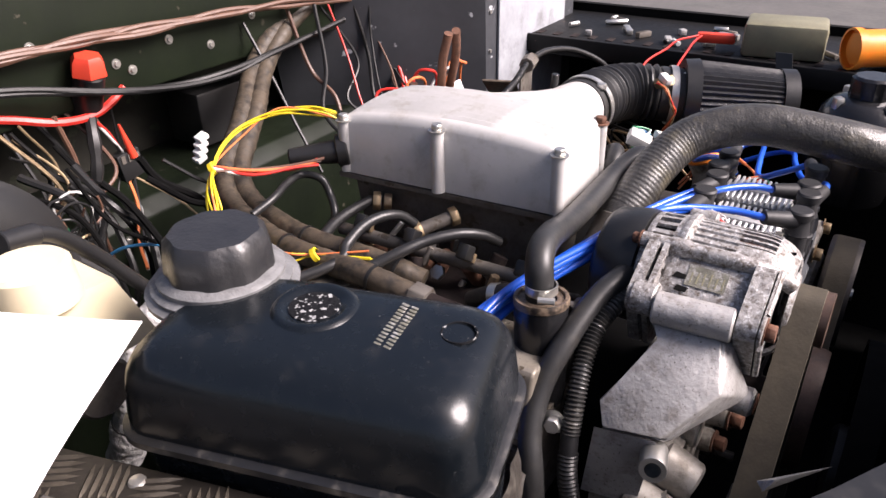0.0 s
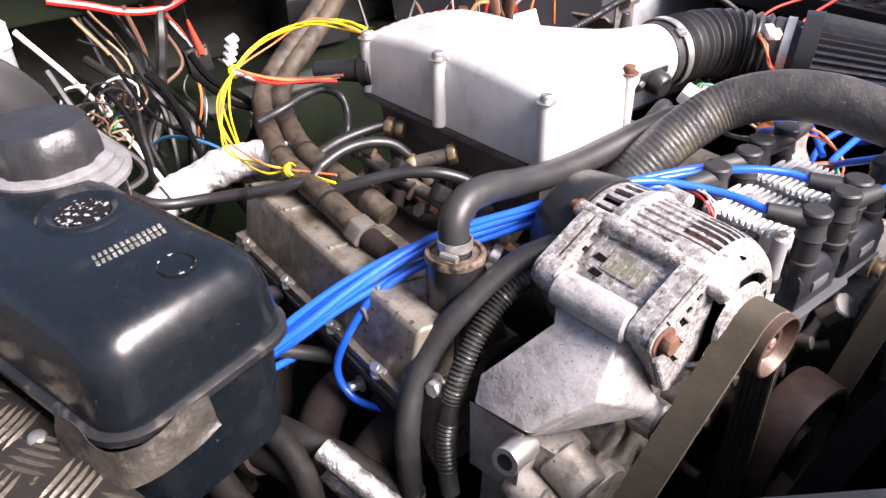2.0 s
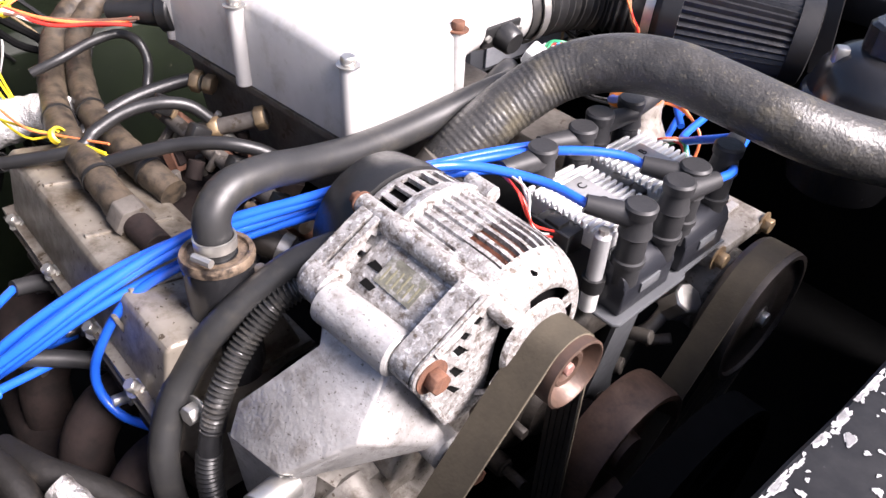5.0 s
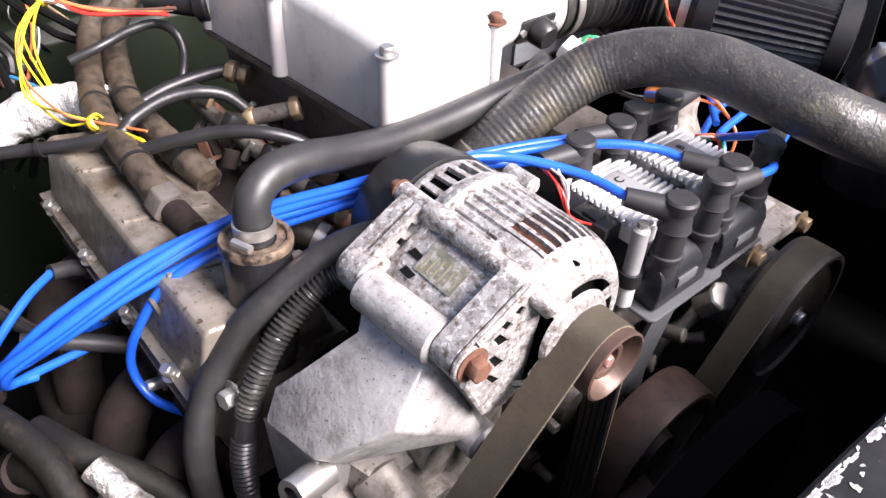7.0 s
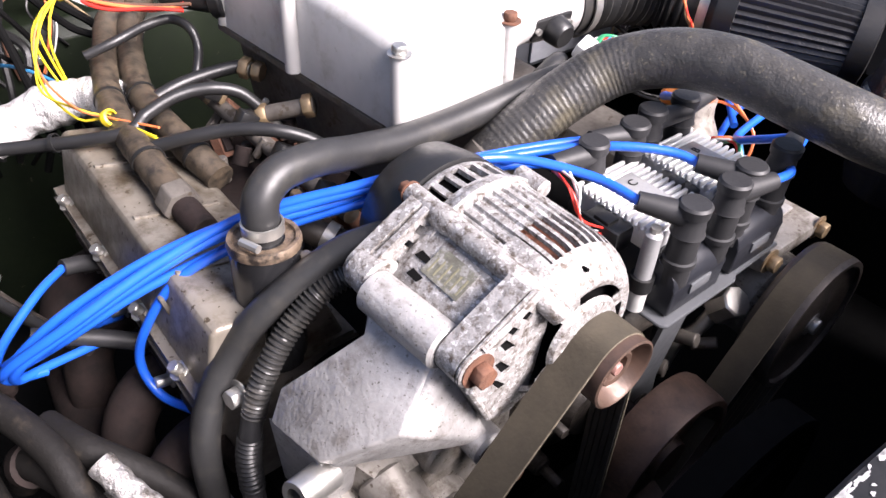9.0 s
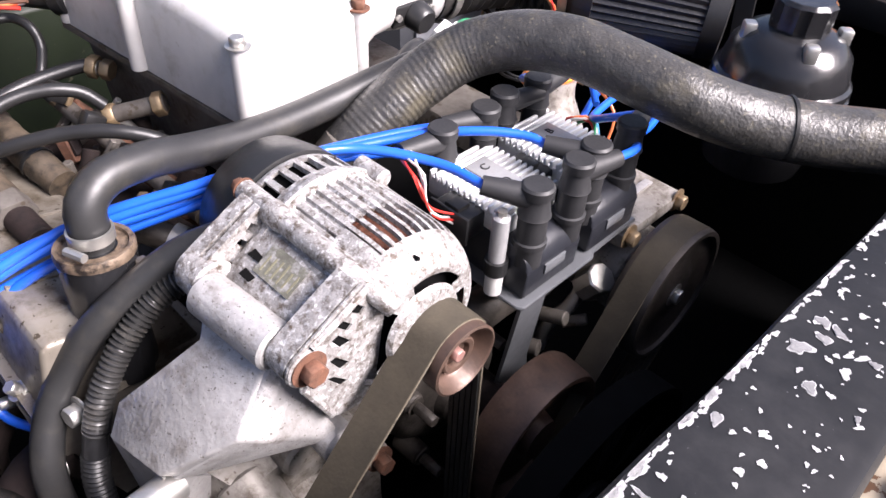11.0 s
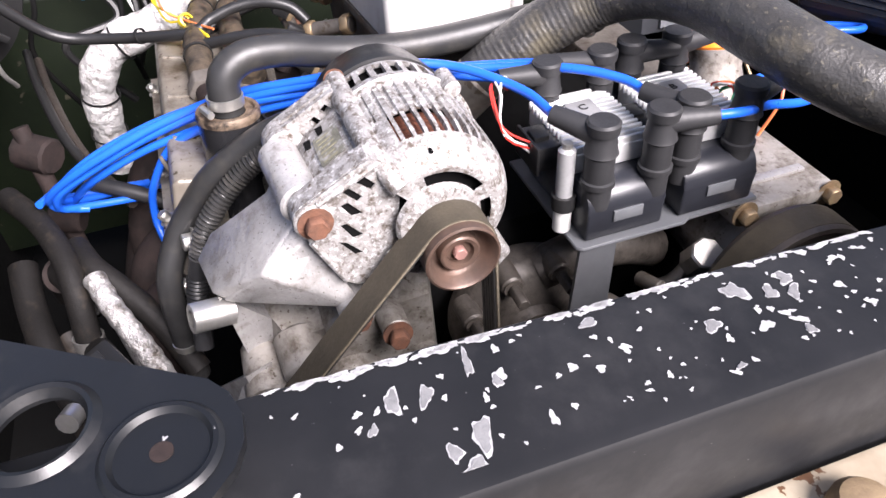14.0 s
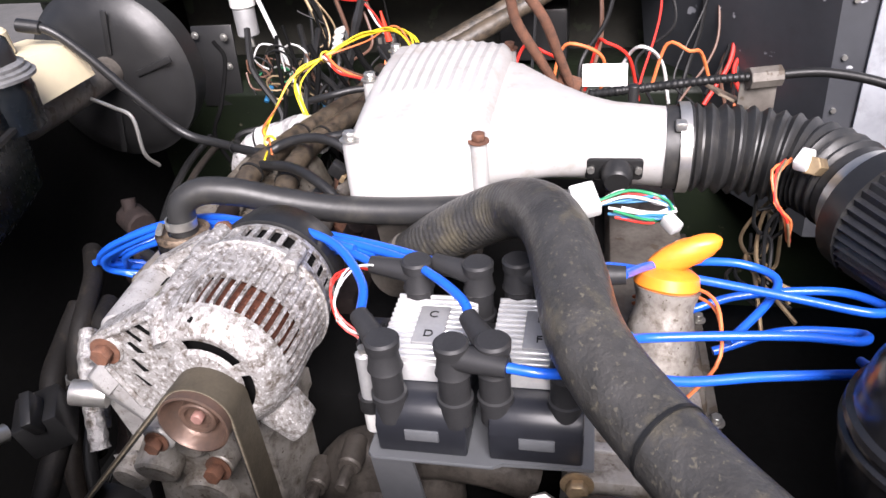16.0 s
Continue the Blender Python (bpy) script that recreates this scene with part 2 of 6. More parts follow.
    # Deep shade put into the colour; fans and a few wires share it.
    "void": mat("deep_shade_black", (0.004, 0.004, 0.004), (0.002, 0.002, 0.002), 0.9, scale=12, bump=0.2, spec=0.1),
    "lip": mat("rusty_lip", (0.22, 0.165, 0.115), (0.09, 0.062, 0.042), 0.5, 0.3, scale=120, bump=0.4, dirt=((0.02, 0.015, 0.012), 80, 0.47, 0.62)),
    "seam": mat("scuffed_seam", (0.008, 0.008, 0.009), (0.016, 0.016, 0.016), 0.4, scale=50, bump=0.2, dirt=((0.10, 0.092, 0.08), 45, 0.54, 0.75)),
    "bare": mat("bare_weathered_metal", (0.20, 0.20, 0.20), (0.11, 0.11, 0.11), 0.6, 0.1, scale=120, bump=0.3),
    "chip": mat("lifted_pale_paint", (0.40, 0.40, 0.40), (0.20, 0.20, 0.20), 0.6, scale=220, bump=0.2),
    "nut": mat("worn_shaft_nut", (0.36, 0.20, 0.17), (0.22, 0.12, 0.10), 0.5, 0.3, scale=80, bump=0.1),
    "cord": mat("frayed_cord", (0.2, 0.17, 0.12), (0.07, 0.06, 0.045), 0.8, scale=300, bump=0.2),
    "oldcast": mat("stained_cast_aluminium", (0.36, 0.34, 0.31), (0.2, 0.18, 0.155), 0.5, 0.3, scale=40, bump=0.35, spot=(0.1, 0.08, 0.06), spot_scale=150, spot_at=0.64, dist=0.0015, dirt=((0.08, 0.062, 0.045), 45, 0.48, 0.68)),
    "pulleydark": mat("dark_worn_steel", (0.085, 0.073, 0.064), (0.045, 0.038, 0.033), 0.45, 0.3, scale=50, bump=0.15, dirt=((0.025, 0.02, 0.017), 60, 0.5, 0.7)),
    "pulleybrown": mat("brown_rusty_pulley", (0.085, 0.052, 0.038), (0.040, 0.025, 0.019), 0.5, 0.3, scale=50, bump=0.2, dirt=((0.03, 0.02, 0.016), 60, 0.52, 0.72)),
    "perf": mat("dull_perforated_steel", (0.13, 0.12, 0.115), (0.07, 0.065, 0.06), 0.5, 0.3, scale=60, bump=0.3, spot=(0.12, 0.06, 0.035), spot_scale=60, spot_at=0.66),
    "label": mat("faded_worn_print", (0.15, 0.148, 0.115), (0.07, 0.066, 0.052), 0.55, scale=160, bump=0.3, dirt=((0.24, 0.235, 0.225), 120, 0.50, 0.60)),
}

# ---- shape helpers ----


def thing(name, at, label, category, group="", kind=""):
    ob = new(name)
    ob.location = at
    ob.empty_display_size = 0.02
    return tagged(ob, label, category, group, kind)


def finish(bm, name, smooth=38):
    bmesh.ops.remove_doubles(bm, verts=bm.verts, dist=1e-6)
    bmesh.ops.recalc_face_normals(bm, faces=bm.faces)
    lim = radians(smooth)
    for f in bm.faces:
        f.smooth = True
    for e in bm.edges:
        if len(e.link_faces) == 2 and e.calc_face_angle(0) > lim:
            e.smooth = False
    me = bpy.data.meshes.new(name)
    bm.to_mesh(me)
    bm.free()
    return me


def hang(ob, parent):
    ob.parent = parent
    if parent is not None and parent.type == "EMPTY":
        ob.matrix_parent_inverse = Matrix.Translation(parent.location).inverted()
    return ob


def part(name, bm, material, parent, label=""):
    me = finish(bm, name)
    me.materials.append(M[material])
    return tagged(hang(new(name, me), parent), label)


def solo(name, bm, material, label, category, group="", kind=""):
    me = finish(bm, name)
    me.materials.append(M[material])
    return tagged(new(name, me), label, category, group, kind)


def piece(name, me, m, parent):
    """One of many alike pieces that share a mesh."""
    ob = hang(new(name, me), parent)
    ob.matrix_basis = m
    return ob


def frame_of(p, axis):
    """A matrix whose z runs along axis, at p."""
    q = Vector(axis).normalized().to_track_quat("Z", "Y")
    return Matrix.Translation(p) @ q.to_matrix().to_4x4()


def box(bm, c, s, rot=(0, 0, 0), bevel=0.0, seg=2):
    m = pose(*c, *rot) @ Matrix.Diagonal((*s, 1))
    vs = bmesh.ops.create_cube(bm, size=1, matrix=m)["verts"]
    if bevel:
        es = list({e for v in vs for e in v.link_edges})
        bmesh.ops.bevel(bm, geom=es, offset=bevel, segments=seg, profile=0.5, affect="EDGES")
    return bm


def cyl(bm, p0, p1, r0, r1=None, n=20, bevel=0.0):
    """A capped round bar from p0 to p1."""
    p0, p1 = Vector(p0), Vector(p1)
    h = (p1 - p0).length
    r1 = r0 if r1 is None else r1
    prof = [(0, 0), (0, r0), (h, r1), (h, 0)]
    if bevel:
        prof = [(0, 0), (0, r0 - bevel), (bevel, r0), (h - bevel, r1), (h, r1 - bevel), (h, 0)]
    return lathe(bm, prof, p0, p1 - p0, n)


def lathe(bm, prof, p, axis, n=28, turn=None):
    """Turns a profile of (distance along the axis, radius) round the axis at p. turn: radius factor by angle."""
    m = frame_of(p, axis)
    rings = []
    for d, r in prof:
        if r <= 1e-6:
            rings.append([bm.verts.new(m @ Vector((0, 0, d)))])
        else:
            rings.append([bm.verts.new(m @ Vector((r * f * math.cos(a), r * f * math.sin(a), d)))
                          for a, f in ((2 * math.pi * i / n, turn(2 * math.pi * i / n) if turn else 1) for i in range(n))])
    for a, b in zip(rings[:-1], rings[1:]):
        for i in range(n):
            j = (i + 1) % n
            if len(a) == 1 and len(b) == 1:
                break
            if len(a) == 1:
                bm.faces.new((a[0], b[i], b[j]))
            elif len(b) == 1:
                bm.faces.new((a[i], a[j], b[0]))
            else:
                bm.faces.new((a[i], a[j], b[j], b[i]))
    return bm


def glide(pts, step=0.004):
    """A smooth line through the points (Catmull-Rom), at even steps."""
    p = [Vector(q) for q in pts]
    p = [p[0] * 2 - p[1]] + p + [p[-1] * 2 - p[-2]]
    out = []
    for i in range(1, len(p) - 2):
        a, b, c, d = p[i - 1:i + 3]
        k = max(2, int((c - b).length / step))
        for j in range(k):
            t = j / k
            out.append(0.5 * (2 * b + (c - a) * t + (2 * a - 5 * b + 4 * c - d) * t * t + (3 * b - a - 3 * c + d) * t ** 3))
    return out + [p[-2]]


def sweep(bm, pts, r, n=10, step=0.004, smooth=True, flat=None, cap=True):
    """A hose along the points; r is a radius or a function of the distance along it (and of the share of the whole)."""
    line = glide(pts, step) if smooth else [Vector(q) for q in pts]
    dists = [0.0]
    for a, b in zip(line[:-1], line[1:]):
        dists.append(dists[-1] + (b - a).length)
    side, rings = None, []
    for i, q in enumerate(line):
        way = (line[min(i + 1, len(line) - 1)] - line[max(i - 1, 0)]).normalized()
        if side is None:
            side = way.cross(Vector((0, 0, 1)) if abs(way.z) < 0.9 else Vector((1, 0, 0))).normalized()
        side = (side - way * side.dot(way)).normalized()
        up = way.cross(side)
        rad = r(dists[i], dists[-1]) if callable(r) else r
        rings.append([bm.verts.new(q + rad * (side * math.cos(2 * math.pi * k / n) + up * math.sin(2 * math.pi * k / n))) for k in range(n)])
    for a, b in zip(rings[:-1], rings[1:]):
        for i in range(n):
            bm.faces.new((a[i], a[(i + 1) % n], b[(i + 1) % n], b[i]))
    if cap:
        bm.faces.new(rings[0][::-1])
        bm.faces.new(rings[-1])
    return bm


def prism(bm, poly, m, h, bevel=0.0, seg=2):
    """A polygon in the xy plane of m, thickened by h along its z."""
    lo = [bm.verts.new(m @ Vector((x, y, 0))) for x, y in poly]
    hi = [bm.verts.new(m @ Vector((x, y, h))) for x, y in poly]
    k = len(poly)
    fs = [bm.faces.new(lo[::-1]), bm.faces.new(hi)]
    for i in range(k):
        fs.append(bm.faces.new((lo[i], lo[(i + 1) % k], hi[(i + 1) % k], hi[i])))
    if bevel:
        es = list({e for f in fs for e in f.edges})
        bmesh.ops.bevel(bm, geom=es, offset=bevel, segments=seg, profile=0.5, affect="EDGES")
    return bm


def loft(bm, loops, cap=True):
    """Skins loops of equal length."""
    rings = [[bm.verts.new(q) for q in lp] for lp in loops]
    k = len(rings[0])
    for a, b in zip(rings[:-1], rings[1:]):
        for i in range(k):
            bm.faces.new((a[i], a[(i + 1) % k], b[(i + 1) % k], b[i]))
    if cap:
        bm.faces.new(rings[0][::-1])
        bm.faces.new(rings[-1])
    return bm


def rounded(hx, hy, r, k=6):
    """A rounded rectangle of half sizes hx, hy round the origin."""
    out = []
    for cx, cy, a0 in ((hx - r, hy - r, 0), (r - hx, hy - r, 90), (r - hx, r - hy, 180), (hx - r, r - hy, 270)):
        out += [(cx + r * math.cos(radians(a0 + 90 * i / k)), cy + r * math.sin(radians(a0 + 90 * i / k))) for i in range(k + 1)]
    return out


def bolt(bm, p, axis, r=0.008, h=0.007, washer=True):
    m = frame_of(p, axis)
    ax = Vector(axis).normalized()
    if washer:
        cyl(bm, p, Vector(p) + ax * 0.0015, r * 1.5, n=20)
    hexa = [(r * math.cos(math.pi * i / 3), r * math.sin(math.pi * i / 3)) for i in range(6)]
    prism(bm, hexa, m @ Matrix.Translation((0, 0, 0.0015)), h, 0.0008, 1)
    return bm


def B():
    return bmesh.new()


def hose(name, pts, r, material, label, category="hose", n=12, step=0.005, group=""):
    return solo(name, sweep(B(), pts, r, n, step), material, label, category, group)


def ribs(r, amp, pitch):
    return lambda d, total: r + amp * math.sin(2 * math.pi * d / pitch)

# ---- the setting ----
tagged(solo("ground", box(B(), (0, 0, -0.05), (120, 120, 0.1)), "concrete", "bare grey concrete floor under the vehicle", "ground", kind="structure"))

# bulkhead: upper beam, recess and ledge
solo("wall_bulkhead", box(B(), (-1.17, 0.75, 0.95), (0.02, 2.1, 0.9)), "ledge", "dusty green sheet metal bulkhead behind a recess", "bulkhead", kind="structure")
solo("bulkhead_beam", box(B(), (-1.06, 0.75, 1.21), (0.20, 2.1, 0.30), bevel=0.006), "green", "dark green painted bulkhead beam with chipped paint", "bulkhead", kind="structure")
bm = B()
prism(bm, [(-1.16, 0.885), (-1.16, 0.40), (-0.93, 0.40), (-0.93, 0.872), (-0.955, 0.895), (-1.02, 0.895)], Matrix(((1, 0, 0, 0), (0, 0, -1, 1.80), (0, 1, 0, 0), (0, 0, 0, 1))), 2.1, 0.004)
solo("bulkhead_ledge", bm, "green", "dusty green sheet metal ledge along the bulkhead", "ledge", kind="structure")
# inner wings and added bay floor, near-black: deep shade put into the colour
solo("wall_wing_near", box(B(), (-0.35, 0.06, 0.66), (1.6, 0.02, 0.72)), "void", "inner wing beside the engine bay, blackened as deep shade", "inner wing", kind="structure")
solo("wall_wing_far", box(B(), (-0.35, 1.80, 0.66), (1.7, 0.02, 0.72)), "void", "inner wing on the far side of the engine bay, blackened as deep shade", "inner wing", kind="structure")
solo("bay_floor", box(B(), (-0.42, 0.93, 0.30), (1.60, 1.76, 0.02)), "void", "added floor of the engine bay, blackened as deep shade", "bay floor", kind="structure")

# radiator panel along the front
EDGE = 0.258
panel = thing("radiator_panel", (0.22, 1.0, 1.0), "black painted steel radiator panel with flaked paint", "radiator panel", kind="structure")


def inner(y):
    """The panel's inner edge, a little askew to the engine."""
    return 0.172 + 0.032 * (y - 0.55)


def skin(x):
    return 1.052 + 0.02 * (x - 0.172)


bm = B()
loops = []
for k in range(28):
    y = 0.36 + 1.34 * k / 27
    i_ = inner(y) + 0.0006 * math.sin(37 * y) + 0.0004 * math.sin(91 * y)
    loops.append([Vector((x, y, z)) for x, z in ((i_, 1.036), (i_, skin(i_) - 0.002), (i_ + 0.002, skin(i_)), (EDGE - 0.008, skin(EDGE)), (EDGE - 0.003, skin(EDGE) - 0.001), (EDGE, skin(EDGE) - 0.005), (EDGE, 0.96), (EDGE - 0.006, 0.96), (EDGE - 0.006, 1.040), (i_ + 0.003, 1.036))])
part("top_flange", loft(bm, loops), "panel", panel)
# Back face blackened: the shade behind the panel is put into its colour.
part("back_skirt", loft(B(), [[Vector((inner(y) + dx, y, z)) for dx, z in ((0.002, 0.31), (0.010, 0.31), (0.010, 1.036), (0.002, 1.036))] for y in (0.37, 1.70)]), "void", panel, "back of the radiator panel, blackened as deep shade")
part("grille_edge", box(B(), (EDGE + 0.075, 1.03, 0.966), (0.144, 1.34, 0.020), bevel=0.005), "cream", panel, "weathered cream painted front edge")
for y in (0.655, 0.79, 1.05, 1.30):
    k_ = part("grommet", lathe(B(), [(0, 0.017), (0.010, 0.0165), (0.015, 0.013), (0.017, 0.006), (0.016, 0)], (EDGE + 0.034, y, 0.9765), (0, 0, 1), 24), "brass", panel, "yellowed round grommet")

# flaked paint: thin bare patches with their own ragged outlines
frng = random.Random(11)
rims, cores, specks = B(), B(), B()


def flake(bm, x, y, r, long, a0, lift, seed, wob=1.0):
    pts = []
    for k in range(20):
        a = 2 * math.pi * k / 20
        f = r * (0.85 + wob * (0.20 * math.sin(2 * a + seed) + 0.16 * math.sin(3 * a + 2.1 * seed) + 0.12 * math.sin(5 * a + 3 * seed))) * frng.uniform(0.88, 1.1)
        u, v = f * math.cos(a), f * long * math.sin(a)
        py = y + u * math.sin(a0) + v * math.cos(a0)
        px = min(max(x + u * math.cos(a0) - v * math.sin(a0), inner(py) + 0.0022), EDGE - 0.012)
        pts.append(bm.verts.new((px, py, skin(px) + lift)))
    bm.faces.new(pts)


PATCHES = [(0.198, 0.768, 0.007, 1.0, 0), (0.199, 0.797, 0.005, 1.2, 0), (0.205, 0.784, 0.005, 1.0, 40), (0.209, 0.795, 0.004, 1.5, 60), (0.214, 0.744, 0.0045, 1.2, 80), (0.19, 0.69, 0.003, 2.2, 0), (0.192, 0.626, 0.0028, 3.2, 78), (0.232, 0.618, 0.0055, 1.8, 88), (0.247, 0.61, 0.0055, 1.6, 80), (0.236, 0.604, 0.004, 1.4, 70), (0.201, 0.587, 0.005, 1.5, 80), (0.203, 0.602, 0.004, 1.8, 80), (0.233, 0.785, 0.003, 1.3, 0), (0.207, 0.635, 0.003, 1.5, 70), (0.24, 0.741, 0.002, 1.5, 20), (0.213, 0.575, 0.0025, 1.6, 80)]
for k, (x, y, r, long, a0) in enumerate(PATCHES):
    flake(rims, x, y, r, long, radians(a0), 0.0005, 1.7 * k)
    flake(cores, x, y, 0.82 * r, long, radians(a0), 0.0008, 1.7 * k)
for i in range(470):
    kind_ = i % 6 if i < 270 else 0
    if kind_ == 0:
        y = frng.uniform(0.45, 1.6)
        x, r = inner(y) + 0.0028 + abs(frng.gauss(0, 0.0016)), frng.uniform(0.0008, 0.0026)
    elif kind_ < 4:
        x, y = frng.uniform(0.182, 0.244), frng.gauss(0.80, 0.11)
        r = frng.choice((0.0007, 0.0008, 0.0010, 0.0010, 0.0013, 0.0017, 0.0024, 0.0034 if i % 4 == 0 else 0.0012))
    else:
        x, y = frng.uniform(0.180, 0.245), frng.uniform(0.44, 1.6)
        r = frng.choice((0.0006, 0.0006, 0.0007, 0.0009, 0.0012, 0.0018))
    flake(specks, x, y, r, frng.uniform(1.4, 4.0) if kind_ == 0 else frng.uniform(0.9, 1.7), frng.gauss(0, 0.15) if kind_ == 0 else frng.uniform(0, 3.1), 0.0006, frng.uniform(0, 9))
tagged(part("flake_rims", rims, "chip", panel, "pale lifted paint edges"), kind="stuff")
tagged(part("flakes", cores, "bare", panel, "grey bare patches where the paint has flaked"), kind="stuff")
tagged(part("specks", specks, "chip", panel, "pale specks where the paint has flaked"), kind="stuff")

# chequer plate on the near wing top
U = Vector((math.cos(radians(16)), math.sin(radians(16)), 0))
V = Vector((-U.y, U.x, 0))
chq = thing("chequer_plate", (-0.3, 0.08, 1.05), "worn dirty aluminium chequer plate on the wing top", "chequer plate")
cm = Matrix(((U.x, V.x, 0, -0.36), (U.y, V.y, 0, 0.145), (0, 0, 1, 1.036), (0, 0, 0, 1)))
part("sheet", prism(B(), [(-0.35, -0.22), (0.32, -0.22), (0.32, 0.0), (-0.35, 0.0)], cm, 0.004, 0.001), "chequer", chq)

# ---- tank ----
TK = Matrix(((U.x, -U.y, 0, -0.235), (U.y, U.x, 0, 0.252), (0, 0, 1, 0), (0, 0, 0, 1)))


def ring(hx, hy, r, z, dx=0, dy=0):
    return [TK @ Vector((x + dx, y + dy, z)) for x, y in rounded(hx, hy, r)]


tank = thing("expansion_tank", (-0.235, 0.252, 0.95), "scuffed black plastic coolant expansion tank with taped cap", "coolant tank")
bm = loft(B(), [ring(0.122, 0.066, 0.024, 1.062), ring(0.121, 0.066, 0.024, 1.076), ring(0.119, 0.064, 0.024, 1.096), ring(0.1165, 0.062, 0.024, 1.107), ring(0.112, 0.058, 0.023, 1.1155),
                ring(0.106, 0.052, 0.022, 1.1215), ring(0.098, 0.045, 0.020, 1.1250), ring(0.085, 0.036, 0.018, 1.1265), ring(0.05, 0.014, 0.010, 1.1275)])
part("upper_shell", bm, "tank", tank)
bm = loft(B(), [ring(0.09, 0.045, 0.03, 0.955), ring(0.115, 0.06, 0.03, 0.975), ring(0.119, 0.064, 0.03, 1.058)])
part("lower_shell", bm, "tank", tank)
part("seam_flange", loft(B(), [ring(0.124, 0.068, 0.03, 1.057), ring(0.127, 0.071, 0.03, 1.059), ring(0.127, 0.071, 0.03, 1.064), ring(0.124, 0.068, 0.03, 1.066)]), "seam", tank)
CAP = Vector((-0.340, 0.266, 1.112))
part("filler_neck", lathe(B(), [(-0.06, 0), (-0.06, 0.046), (-0.012, 0.0475), (0.001, 0.044), (0.001, 0)], CAP, (0, 0, 1), 36), "tank", tank)
bm = lathe(B(), [(0.002, 0.030), (0.002, 0.0545), (0.006, 0.0550), (0.008, 0.0500), (0.011, 0.0505), (0.013, 0.0450), (0.017, 0.0455), (0.020, 0.0400), (0.021, 0.03)], CAP, (0, 0, 1), 32)
part("neck_tape", bm, "duct", tank, "grey tape wound round the filler neck")
bm = lathe(B(), [(0.016, 0.03), (0.016, 0.0385), (0.030, 0.0375), (0.044, 0.0350), (0.048, 0.031), (0.0485, 0)], CAP, (0, 0, 1), 40,
           lambda a: 1 + 0.022 * max(-1, min(1, 3 * math.sin(9 * a))))
part("filler_cap", bm, "tape", tank, "black filler cap wound with tape")

bm = B()
rows_ = []
for i in range(25):
    u = i / 24
    a = radians(-90 + 90 * min(1, max(0, (u - 0.42) / 0.3)))
    cx = 0.070 + 0.035 * min(1, u / 0.42)
    base_ = Vector((cx + 0.024 * math.cos(a), -0.044 + 0.024 * math.sin(a) + 0.030 * max(0, (u - 0.72) / 0.28), 0))
    row = []
    for j in range(9):
        v = j / 8
        out_ = Vector((math.cos(a), math.sin(a), 0)) * (0.0038 + 0.006 * v * v)
        q = base_ + out_
        q.z = 1.066 - 0.036 * v * (0.75 + 0.25 * math.sin(5 * u)) + 0.004 * math.sin(9 * u + 3 * v)
        row.append(bm.verts.new(TK @ q + Vector((noise.noise(q * 60), noise.noise(q * 60 + Vector((7, 0, 0))), 0)) * 0.003))
    rows_.append(row)
for i in range(24):
    for j in range(8):
        bm.faces.new((rows_[i][j], rows_[i + 1][j], rows_[i + 1][j + 1], rows_[i][j + 1]))
up = bmesh.ops.extrude_face_region(bm, geom=list(bm.faces))["geom"]
bmesh.ops.translate(bm, verts=[g for g in up if isinstance(g, bmesh.types.BMVert)], vec=(0.0006, -0.0006, 0.0004))
part("torn_tape", bm, "oldtape", tank, "torn grimy tape over the tank's corner")

# ---- plenum ----
plenum = thing("intake_plenum", (-0.44, 0.79, 0.9), "bare cast aluminium intake plenum with ribbed top", "intake plenum")


def plan(z, i):
    return [Vector(q) for q in ((-0.602 + i, 0.700 + i, z), (-0.284 - i, 0.724 + i, z), (-0.286 - i, 0.868 - i, z), (-0.600 + i, 0.868 - i, z))]


def crown(x, y):
    """The plenum's roof: highest over the middle, falling to the front edge."""
    u, v = (x + 0.602) / 0.318, (y - 0.70) / 0.168
    return 1.061 + 0.019 * max(0, math.sin(math.pi * min(u * 0.75 + 0.18, 1))) + 0.008 * math.sin(math.pi * max(0, min(1, v))) - 0.006 * (1 - u)


bm = B()
NX, NY = 44, 24
grid = []
for i in range(NX + 1):
    row = []
    for j in range(NY + 1):
        u, v = i / NX, j / NY
        x = -0.602 + 0.317 * u
        y = 0.700 + 0.024 * u + (0.168 - 0.024 * u) * v
        d = min(x + 0.602, -0.285 - x, y - 0.70 - 0.024 * u, 0.868 - y)
        rib = 0.0016 * math.cos(math.pi * j) * (1 if 0.04 < u < 0.72 and 2 < j < NY - 1 else 0)
        row.append(bm.verts.new((x, y, crown(x, y) + rib - 0.010 * max(0, 1 - d / 0.012) ** 2)))
    grid.append(row)
for i in range(NX):
    for j in range(NY):
        bm.faces.new((grid[i][j], grid[i + 1][j], grid[i + 1][j + 1], grid[i][j + 1]))
rim = [grid[i][0] for i in range(NX + 1)] + [grid[NX][j] for j in range(1, NY + 1)] + [grid[i][NY] for i in range(NX - 1, -1, -1)] + [grid[0][j] for j in range(NY - 1, 0, -1)]
low = [bm.verts.new((v.co.x + (0.003 if v.co.x > -0.29 else 0), v.co.y - (0.003 if v.co.y < 0.73 else 0), 0.987)) for v in rim]
for i in range(len(rim)):
    j = (i + 1) % len(rim)
    bm.faces.new((rim[i], rim[j], low[j], low[i]))
bm.faces.new(low)
part("box", bm, "plenum", plenum)
